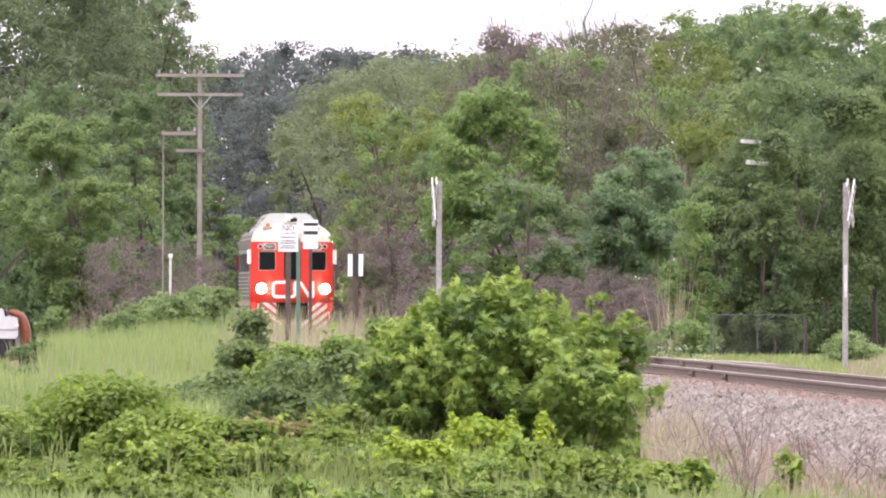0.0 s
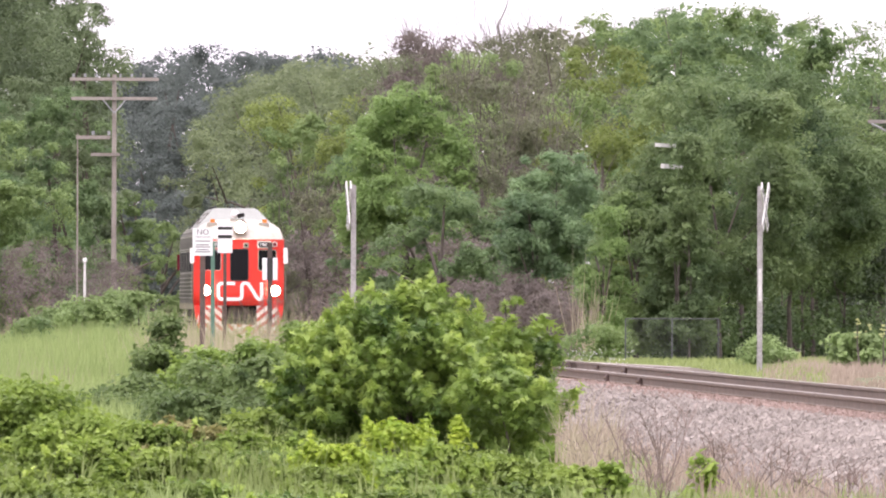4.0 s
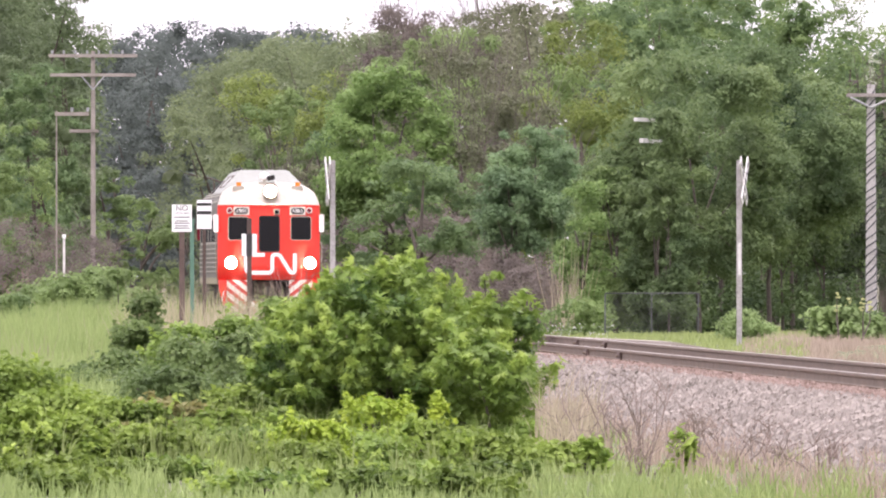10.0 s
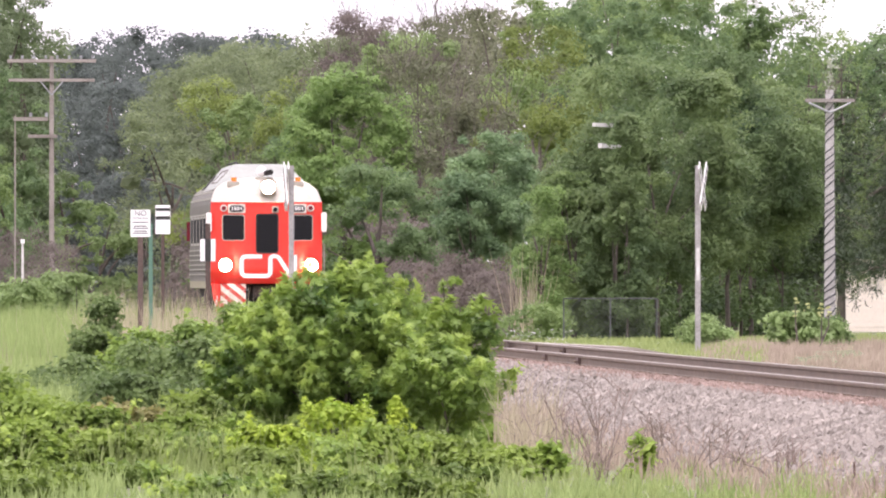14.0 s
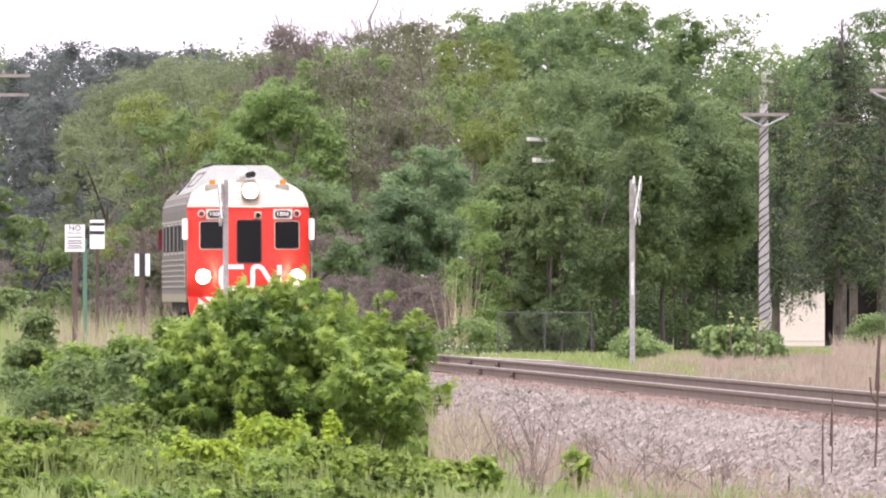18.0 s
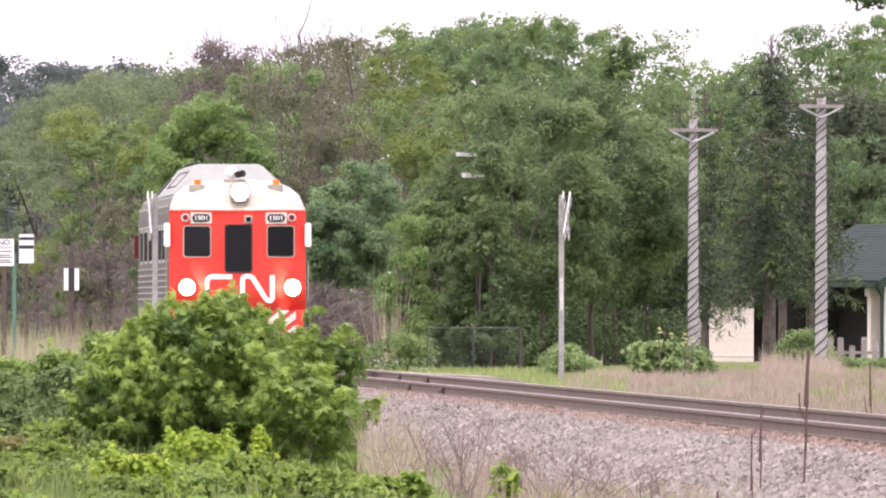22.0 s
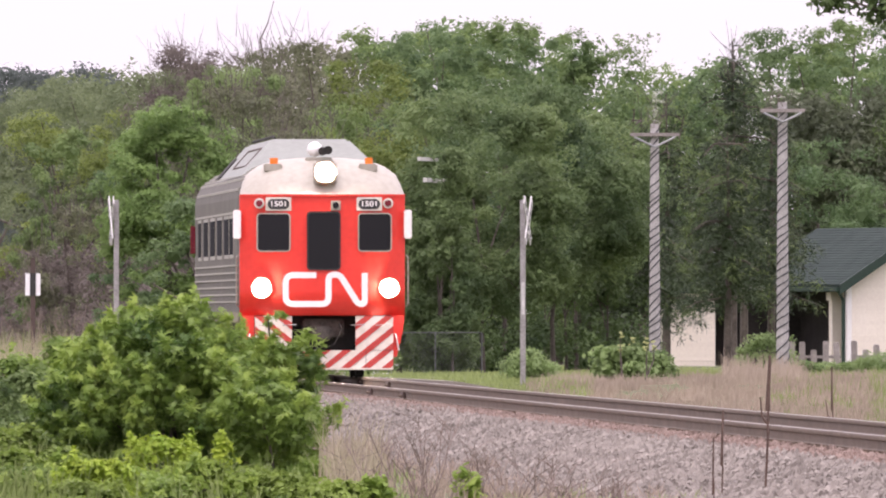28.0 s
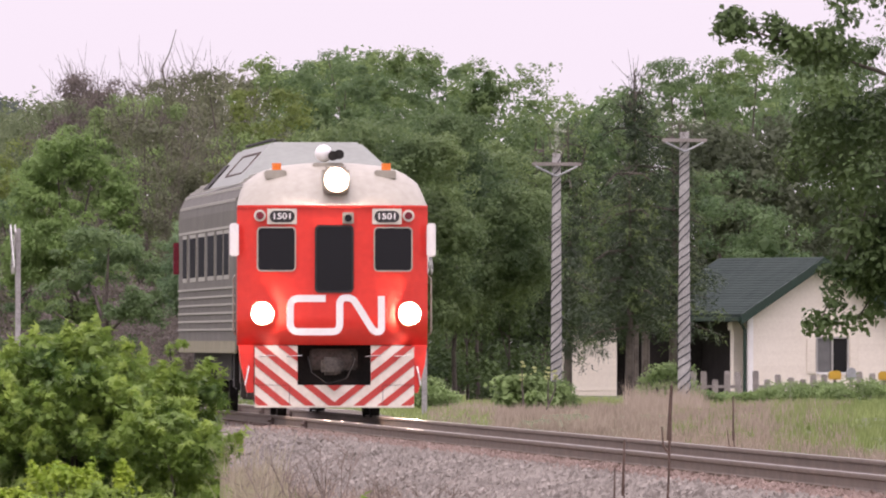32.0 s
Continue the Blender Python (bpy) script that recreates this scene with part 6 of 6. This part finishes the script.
def utility_pole(x, y, top, r, arms, label, mat=None, wrap=False, lean=0.0, pins=6):
    """arms: (height, half-length, brace drop)."""
    mat = mat or POLE
    z = lie(x, y) - 0.2
    p = thing("utility_pole", pose(x, y, 0, 0, lean, 0), label, "utility pole", "poles along the line")
    part("shaft", tube([(0, 0, z), (0, 0, (top + z) / 2), (0, 0, top)], r, r * 0.72, 12), mat, p)
    for level, (h, half, drop, *off) in enumerate(arms):
        off = off[0] if off else 0.0
        arm = part("crossarm", box(off - half, -r - 0.06, h - (0.04 if wrap else 0.055), off + half, -r + 0.04, h + (0.04 if wrap else 0.055), 0.01), PICKET if wrap else mat, p, "weathered timber crossarm")
        if drop:
            for s in (-1, 1):
                part("brace", tube([(s * half * (0.26 if half > 1 else 0.85), -r - 0.07, h - 0.05), (0, -r - 0.05, h - drop)], 0.026, sides=6), ZINC, arm, "steel arm brace")
        if pins and level == 0:
            for k in range(pins):
                xx = off - half * 0.92 + 2 * half * 0.92 * k / (pins - 1)
                if abs(xx) > r:
                    ins = part("insulator", disc(xx, -r - 0.01, h + 0.13, 0.045, 0.12, 10, axis="z"), ZINC, arm, "glass insulator")
    if wrap:
        b = bmesh.new()
        for strand in range(3):
            pts = []
            for k in range(150):
                a = k * 0.42 + strand * 2.09 + 0.5 * math.sin(k * 0.23 + strand) + 0.4 * math.sin(k * 0.071 + x)
                f = k / 149
                near = r * (1 - 0.28 * f) - 0.006
                pts.append((math.cos(a) * near, math.sin(a) * near, z + 0.5 + (top - z - 0.6) * f))
            tube(pts, 0.022, 0.018, sides=5, bm=b)
        part("cable_wrap", b, WRAP, p, "dark cable wound round the pole")
        r_ = np.random.default_rng(int(abs(x) * 100))
        for k in range(9):
            a = Vector((r_.normal(0, 0.07), r_.normal(0, 0.07), top - 0.1))
            e = a + Vector((r_.normal(0, 0.12), r_.normal(0, 0.1), r_.uniform(0.3, 0.65)))
            part("dead_vine", tube([a, a.lerp(e, 0.5) + Vector((r_.normal(0, 0.07), 0, 0)), e], 0.009, 0.004, 5), TWIG, p, "grey dead vine end")
        wide_ = 0.07 if top < 5.5 else 0.35
        spots = np.stack([r_.normal(0, wide_, 22), r_.normal(0, wide_, 22), top + r_.uniform(-0.05, 0.75, 22)], 1)
        part("vine_leaves", foliage(r_, spots, 0.08, 9, 0.055, LEAF_PALE, "oval"), None, p, "pale vine leaves")["kind"] = "stuff"
    return p


utility_pole(-8.20, 610, 8.69, 0.1, [(8.52, 1.5, 0), (7.87, 1.45, 0.5), (5.98, 0.49, 0, -0.3)], "grey railway pole with three crossarms", pins=8)
utility_pole(-8.12, 525, 5.91, 0.03, [(5.81, 0.5, 0, 0.45)], "thin grey pole with a short crossarm", pins=3)
utility_pole(12.13, 410, 5.47, 0.135, [(5.22, 0.56, 0.28)], "tall pale pole wound with cable", POLE_PALE, True, pins=0)
utility_pole(14.85, 405, 5.90, 0.15, [(5.71, 0.5, 0.26)], "tall pale pole wound with cable", POLE_PALE, True, pins=0)

# ---- the house ----
YAW = 18
house = thing("house", pose(24.71, 560, -0.45, 0, 0, YAW), "cream-sided bungalow with a green shingle roof", "house")
EAVE, RIDGE, HW, LN = 2.62, 4.1, 2.26, 9.0


def siding(x0, x1, y, z0, z1, parent, gable=None, holes=()):
    """Lapped boards on a wall that faces -y; gable: (middle, slope, height) cuts them under the roof."""
    n = int((z1 - z0) / 0.115)
    for k in range(n):
        a, b = z0 + k * 0.115, z0 + (k + 1) * 0.115
        l, r = x0, x1
        if gable:
            m, half, e, rr = gable
            if b > e:
                w = half * (rr - b) / (rr - e)
                l, r = m - w, m + w
        spans = [(l, r)]
        for h0, h1, hz0, hz1 in holes:
            if b > hz0 and a < hz1:
                spans = [q for s0, s1 in spans for q in ((s0, min(s1, h0)), (max(s0, h1), s1)) if q[1] - q[0] > 0.02]
        for s0, s1 in spans:
            if s1 - s0 < 0.05:
                continue
            outline = [(y - 0.014, a), (y - 0.004, b + 0.004), (y + 0.02, b + 0.004), (y + 0.02, a)]
            part("siding_board", prism(outline, s0, s1, "x"), SIDING, parent)


win = (-0.05, 0.93, 0.7, 1.75)


def under_roof(x):
    return EAVE + (RIDGE - EAVE - 0.1) * (1 - abs(x) / HW)


wall = part("gable_wall", prism([(-HW, 0), (win[0], 0), (win[0], under_roof(win[0])), (-HW, EAVE)], 0.0, 0.2), SIDING, house, "cream sided gable wall")
part("gable_wall", prism([(win[1], 0), (HW, 0), (HW, EAVE), (win[1], under_roof(win[1]))], 0.0, 0.2), SIDING, house)
part("gable_wall", prism([(win[0], 0), (win[1], 0), (win[1], win[2]), (win[0], win[2])], 0.0, 0.2), SIDING, house)
part("gable_wall", prism([(win[0], win[3]), (win[1], win[3]), (win[1], under_roof(win[1])), (0, under_roof(0)), (win[0], under_roof(win[0]))], 0.0, 0.2), SIDING, house)
siding(-HW, HW, 0.0, 0.1, RIDGE - 0.1, wall, (0, HW, EAVE, RIDGE), holes=[win])
part("foundation", box(-HW - 0.02, -0.04, -0.4, HW + 0.02, 0.2, 0.1), CONCRETE, house)
w = part("window", box(win[0] - 0.05, -0.05, win[2] - 0.06, win[1] + 0.05, 0.05, win[2], 0.006), WHITE, house, "white framed window with shutters")
box_f = box(win[0] - 0.05, -0.05, win[3], win[1] + 0.05, 0.05, win[3] + 0.05, 0.006)
for x in (win[0] - 0.05, (win[0] + win[1]) / 2 - 0.025, win[1]):
    box(x, -0.04, win[2], x + 0.05, 0.05, win[3], 0.004, box_f)
part("frame", box_f, CONCRETE, w, "pale grey sash")
part("pane", box(win[0], 0.02, win[2], win[1], 0.03, win[3]), GLASS, w)
# left half of the pane is a lighter grey
part("curtain", box(win[0], 0.012, win[2], (win[0] + win[1]) / 2 - 0.03, 0.019, win[3]), GREY_PANE, w, "lighter grey left half of the pane")
for x in (win[0] - 0.36, win[1] + 0.08):
    sh = part("shutter", box(x, -0.055, win[2] - 0.03, x + 0.28, -0.02, win[3] + 0.03, 0.006), SIDING, w, "cream louvred shutter")
    for k in range(10):
        part("slat", box(x + 0.03, -0.065, win[2] + 0.03 + 0.088 * k, x + 0.25, -0.054, win[2] + 0.08 + 0.088 * k), SIDING, sh)
for s in (-1, 1):
    q = [(0, RIDGE + 0.02), (s * (HW + 0.45), EAVE - 0.27), (s * (HW + 0.45), EAVE - 0.15), (0, RIDGE + 0.16)]
    part("roof", prism(q, -0.43, LN), SHINGLE, house, "dark green shingled roof slope")
    part("rake_trim", prism([(0, RIDGE - 0.14), (s * (HW + 0.47), EAVE - 0.44), (s * (HW + 0.47), EAVE - 0.13), (0, RIDGE + 0.17)], -0.5, -0.432), GREENTRIM, house, "dark green rake board")
    for k in range(22):
        f = k / 22
        part("shingle_course", prism([(s * (HW + 0.46) * (1 - f), EAVE - 0.14 + (RIDGE + 0.3 - EAVE) * f), (s * (HW + 0.46) * (1 - f - 0.046), EAVE - 0.14 + (RIDGE + 0.3 - EAVE) * (f + 0.046)), (s * (HW + 0.46) * (1 - f - 0.046), EAVE - 0.125 + (RIDGE + 0.3 - EAVE) * (f + 0.046)), (s * (HW + 0.46) * (1 - f), EAVE - 0.115 + (RIDGE + 0.3 - EAVE) * f)], -0.42, LN - 0.02), SHINGLE, house)
# wall under the porch roof, its shade put into the colour
part("side_wall", box(-HW + 1.6, 0.2, -0.4, -HW + 1.8, LN, EAVE), PORCH_SHADE, house, "porch side wall, shade in its colour")
# added dark panel: covers the cream back wall as deep shade
part("porch_end", box(-HW - 0.4, LN - 0.3, -0.4, -HW + 1.6, LN - 0.21, EAVE), PORCH_SHADE, house, "dark panel closing the porch, coloured as shade")
part("porch_column", box(-HW - 0.02, 1.45, -0.4, -HW + 0.3, 1.75, EAVE - 0.2, 0.01), SIDING, house, "cream boxed porch column")
part("column_cap", box(-HW - 0.08, 1.38, EAVE - 0.62, -HW + 0.36, 1.82, EAVE - 0.36, 0.01), SIDING, house)
part("side_wall", box(HW - 0.2, 0.2, -0.4, HW, LN, EAVE), SIDING, house)
part("back_wall", prism([(-HW, -0.4), (HW, -0.4), (HW, EAVE), (0, RIDGE), (-HW, EAVE)], LN - 0.2, LN - 0.05), SIDING, house)
part("corner_board", box(-HW - 0.08, -0.045, 0, -HW + 0.08, 0.1, EAVE - 0.05, 0.006), WHITE, house)
part("downspout", tube([(-HW - 0.45, -0.2, EAVE - 0.3), (-HW - 0.22, -0.08, EAVE - 0.6), (-HW - 0.22, -0.08, 0.1)], 0.05, sides=8), GREENTRIM, house, "green downspout")
part("gutter", box(-HW - 0.56, -0.42, EAVE - 0.34, -HW - 0.44, LN, EAVE - 0.2, 0.01), GREENTRIM, house, "green eaves gutter")
# the wing that stands beyond the porch
wing = thing("house_wing", pose(17.99, 575, -0.45, 0, 0, 0), "cream-sided garage wing half hidden by pines", "house")
ww = part("front_wall", box(-0.68, 0, -0.2, 0.95, 6, 2.3), SIDING, wing, "cream lapped siding")
siding(-0.68, 0.95, 0.0, 0.1, 2.3, ww)
part("roof", prism([(-1.4, 2.25), (5.4, 2.25), (5.4, 2.4), (2.0, 3.5), (-1.4, 2.4)], -0.4, 6.2), SHINGLE, wing, "dark green shingled roof")
# back of the recess, coloured dark for shade
part("porch_back", box(0.95, 5.4, -0.2, 5.0, 5.6, 2.25), PORCH_SHADE, wing, "porch back, shade in its colour")
part("porch_post", box(1.3, 0.0, -0.2, 1.4, 0.12, 2.25), WHITE, wing)
part("porch_post", box(2.9, 0.0, -0.2, 3.0, 0.12, 2.25), WHITE, wing)
part("porch_rail", box(1.4, 0.02, 0.55, 2.9, 0.08, 0.62), PORCH_SHADE, wing)

# picket fence, in two runs
PK = [(17.45, 470, 5), (19.11, 470, 7), (21.83, 470, 5)]
for x, y, n in PK:
    fence = thing("picket_fence", pose(x, y, lie(x, y)), "weathered grey picket fence in the garden", "fence", "garden fences")
    r_ = np.random.default_rng(int(x * 10))
    for k in range(n):
        hh = 0.76 + r_.uniform(-0.16, 0.1)
        ob = part("picket", prism([(-0.08, 0), (0.08, 0), (0.08, hh - 0.04), (0.06, hh), (-0.06, hh), (-0.08, hh - 0.04)], -0.012, 0.012), PICKET, fence)
        ob.matrix_basis = pose(k * 0.3, 0, 0, 0, r_.normal(0, 3), 0)
    for z in (0.15, 0.4):
        part("rail", box(-0.1, 0.013, z, n * 0.3 - 0.2, 0.05, z + 0.08, 0.006), PICKET, fence)
for x, y, mt, lab, w, arch in ((20.48, 455, GOLD, "ochre newspaper box on a post", 0.15, False), (20.89, 455, ZINC, "grey rounded mailbox on a post", 0.12, True), (21.73, 455, GOLD, "ochre newspaper box on a post", 0.15, False)):
    mb = thing("mailbox", pose(x, y, lie(x, y) - 0.18), lab, "mailbox", "boxes by the road")
    part("post", box(-0.04, -0.04, -0.1, 0.04, 0.04, 0.8, 0.005), PICKET, mb)
    if arch:
        pts = [(w * math.cos(a), 0.97 + 0.13 * math.sin(a)) for a in [k * math.pi / 8 for k in range(9)]] + [(-w, 0.8), (w, 0.8)]
    else:
        pts = [(-w, 0.8), (w, 0.8), (w, 0.96), (w - 0.05, 1.02), (-w + 0.05, 1.02), (-w, 0.96)]
    part("box", prism(pts, -0.25, 0.25), mt, mb)
    part("flap", box(-w * 0.7, -0.262, 0.84, w * 0.7, -0.25, 0.95), mt, mb)

# chain-link fence at the wood's edge
cf = thing("chain_fence", pose(6.32, 425, lie(6.32, 425)), "grey chain-link fence before the wood", "fence")
FW, FH = 2.19, 1.0
for k in range(3):
    part("fence_post", tube([(FW * k / 2, 0, -0.1), (FW * k / 2, 0, FH)], 0.016), CHAIN, cf)
part("top_rail", tube([(0, 0, FH), (FW, 0, FH)], 0.012), CHAIN, cf)
b = bmesh.new()
for k in range(-10, 24):
    x0 = k * 0.1
    for sg in (1, -1):
        pts = [(x0, 0.0), (x0 + sg * FH, FH)]
        (xa, za), (xb, zb) = pts
        lo, hi = (xa, xb) if xa < xb else (xb, xa)
        if hi < 0 or lo > FW:
            continue
        def zat(x):
            return za + (zb - za) * (x - xa) / (xb - xa)
        c0, c1 = max(lo, 0), min(hi, FW)
        tube([(c0, 0, zat(c0)), (c1, 0, zat(c1))], 0.003, sides=4, bm=b)
part("mesh_panel", b, CHAIN, cf, "diamond wire mesh")

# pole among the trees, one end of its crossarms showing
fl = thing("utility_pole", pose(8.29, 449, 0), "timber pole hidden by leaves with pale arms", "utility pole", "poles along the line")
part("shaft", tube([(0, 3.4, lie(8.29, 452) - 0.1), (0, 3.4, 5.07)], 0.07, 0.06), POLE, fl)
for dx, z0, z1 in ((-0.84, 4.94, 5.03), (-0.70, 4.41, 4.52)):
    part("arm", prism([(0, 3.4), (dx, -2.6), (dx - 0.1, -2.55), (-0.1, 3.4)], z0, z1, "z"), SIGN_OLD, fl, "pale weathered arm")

# ---- dead stalks and twigs ----
STALKS = [(5.83, 163, 0.81, 0.018), (5.43, 163, 0.31, 0.012), (5.25, 160, 0.08, 0.009), (8.08, 205, 0.58, 0.012), (4.87, 158, -0.41, 0.014)]
for i, (x, y, top, r) in enumerate(STALKS):
    s = thing("dead_stalk", pose(x, y, 0, 0, 2 - i, 0), "dark dried seed stalk standing in the weeds", "dead plant", "dead stalks")
    z = lie(x, y) - 0.1
    part("stem", tube([(0, 0, z), (0.01, 0, (z + top) / 2), (0, 0, top - 0.35)], r * 0.6, r * 0.6, 6), STALK, s)
    part("seed_head", tube([(0, 0, top - 0.5), (0, 0, top - 0.3), (0.004, 0, top)], r * 1.3, r * 0.7, 8), STALK, s)
    if i in (0, 3):
        part("side_spike", tube([(0, 0, top - 0.62), (-0.05, 0, top - 0.55), (-0.07, 0, top - 0.38)], r * 0.7, r * 0.4, 6), STALK, s)


def dead_bush(x, y, h, w, seed, n=14, name="dead_bush", label="bare grey-brown dead weed", thick=0.011):
    rng = np.random.default_rng(seed)
    t = thing(name, pose(x, y, lie(x, y) - 0.05), label, "dead plant", "bare dead weeds")
    for i in range(n):
        tip = Vector((rng.normal(0, w), rng.normal(0, w), h * rng.uniform(0.5, 1.1)))
        mid = tip * 0.5 + Vector(rng.normal(0, 0.06, 3).tolist())
        b = tube([(rng.normal(0, 0.03), 0, 0), mid, tip], thick, thick * 0.36, 5)
        for k in range(4):
            f = rng.uniform(0.4, 0.95)
            a = mid.lerp(tip, f)
            d = a + Vector((rng.normal(0, 0.14), rng.normal(0, 0.1), rng.uniform(0.05, 0.25)))
            tube([a, (a + d) / 2 + Vector((0, 0, 0.02)), d], thick * 0.55, 0.002, 4, b)
        part("branch", b, DEAD_WEED, t)
    return t


for i, (x, y, h, w) in enumerate([(2.93, 172, 0.95, 0.22), (2.55, 175, 0.7, 0.2), (3.33, 170, 0.6, 0.18), (2.34, 180, 0.6, 0.2), (3.65, 168, 0.5, 0.2), (2.83, 166, 0.4, 0.25), (4.03, 166, 0.4, 0.2), (4.39, 164, 0.35, 0.2)]):
    dead_bush(x, y, h, w, 600 + i, 10 if i else 13, thick=0.008)
for i, (x, y, h, w) in enumerate([(-1.77, 285, 1.0, 0.3), (-1.54, 300, 1.1, 0.35), (-2.03, 290, 0.8, 0.3), (-1.24, 320, 1.0, 0.4)]):
    dead_bush(x, y, h, w, 650 + i, 20)
for i, (x, y, h, w) in enumerate([(-8.41, 490, 1.7, 0.5), (-9.27, 495, 1.5, 0.5), (-7.95, 500, 1.8, 0.5), (-9.96, 495, 1.2, 0.4), (-1.36, 520, 2.0, 0.8), (-2.35, 560, 2.0, 0.8), (4.31, 500, 1.8, 0.7), (-0.38, 500, 1.6, 0.7), (5.57, 450, 1.6, 0.3)]):
    dead_bush(x, y, h, w, 680 + i, 34, "bare_thicket", "bare grey-purple thicket at the wood's edge")

# dark clods on the shoulder
for x, y, w in ((3.58, 178, 0.2), (4.01, 186, 0.07), (4.37, 180, 0.08), (4.98, 176, 0.06)):
    bm = bmesh.new()
    bmesh.ops.create_icosphere(bm, subdivisions=2, radius=1)
    for v in bm.verts:
        v.co = Vector((v.co.x * w, v.co.y * w * 0.8, v.co.z * w * 0.35)) * (1 + 0.35 * noise.noise(v.co * 2 + Vector((x, y, 0))))
    off = x - (TRACK_X - SLOPE * y)
    gz = float(np.interp(off, [-4.2, -2.9, -1.8, -0.95], [-0.66, -0.47, -0.21, -0.17]))
    c = part("dark_clod", bm, TIE)
    c.matrix_basis = pose(x, y, max(gz, lie(x, y)) + 0.02)
    tagged(c, "dark clod of tarry dirt on the ballast", "debris", "clods on the ballast")

# parked vehicle seen at the field's edge
pv = thing("parked_truck", pose(-10.48, 440, -0.5), "white truck with a brown-red rear cover, half hidden by grass", "truck")
cab = part("cab", prism([(-2.50, 0.56), (0.11, 0.56), (0.18, 0.64), (0.17, 1.05), (0.08, 1.09), (-0.08, 1.11), (-0.17, 1.26), (-0.36, 1.30), (-1.26, 1.36), (-1.54, 1.16), (-2.50, 1.08)], -0.75, 0.75), CAR_WHITE, pv, "white painted cab and bed")
part("trim_line", prism([(-2.37, 0.75), (0.14, 0.75), (0.14, 0.79), (-2.37, 0.79)], -0.757, -0.75), ZINC, cab)
part("window_post", prism([(-0.14, 1.09), (-0.07, 1.11), (-0.14, 1.29), (-0.19, 1.29)], -0.76, 0.7), INK, cab, "dark window edge")
part("tail_lamp", disc(0.15, -0.77, 0.88, 0.05, 0.06, 12), PILOT_WHITE, pv, "small pale lamp")
part("bumper", prism([(-2.37, 0.53), (0.08, 0.53), (0.08, 0.41), (-2.37, 0.37)], -0.7, 0.6), SOOT, pv, "dark lower edge")
bm = prism([(-0.08, 1.26), (0.11, 1.26), (0.25, 1.19), (0.36, 1.07), (0.44, 0.86), (0.48, 0.61), (0.47, 0.37), (0.41, 0.15), (0.30, 0.15), (0.26, 0.41), (0.22, 0.61), (0.19, 1.08), (-0.03, 1.12)], -0.68, 0.68)
bmesh.ops.bevel(bm, geom=bm.edges[:], offset=0.03, segments=2, affect="EDGES")
part("rear_cover", bm, RUST_RED, pv, "brown-red rounded rear cover", True)
part("mud_flap", prism([(0.11, 0.61), (0.22, 0.61), (0.25, 0.17), (0.15, 0.17)], -0.6, 0.6), ZINC, pv, "pale grey flap")
for x in (-1.95, -0.19):
    part("wheel", disc(x, -0.6, 0.3, 0.32, 0.22), RUBBER, pv)


# ---- what moves ----
RUN = [(0, 663.78), (1, 648.82), (2, 634.60), (3, 621.03), (4, 608.02), (5, 595.50), (6, 583.37), (7, 571.57), (8, 560.04), (9, 548.71), (10, 537.53), (11, 526.44), (12, 515.42), (13, 504.40), (14, 493.38), (15, 482.31), (16, 471.17), (17, 459.95), (18, 448.64), (19, 437.24), (20, 425.73), (21, 414.14), (22, 402.47), (23, 390.73), (24, 378.96), (25, 367.17), (26, 355.41), (27, 343.70), (28, 332.11), (29, 320.67), (30, 309.44), (31, 298.49), (32, 287.88)]  # seconds, distance of the car's nose along y


def motions():
    walk(railcar, [(t, pose(*track(d), 0, 0, HEAD)) for t, d in RUN])
    ts, ds = [t for t, d in RUN], [d for t, d in RUN]
    for ws, yy in wheelsets:
        rows = []
        for k in range(0, 961):
            t = k / FPS
            a = (ds[0] - float(np.interp(t, ts, ds))) / 0.42
            rows.append((t, Matrix.Translation((0, yy, 0.425)) @ Matrix.Rotation(a, 4, "X")))
        walk(ws, rows)


motions()
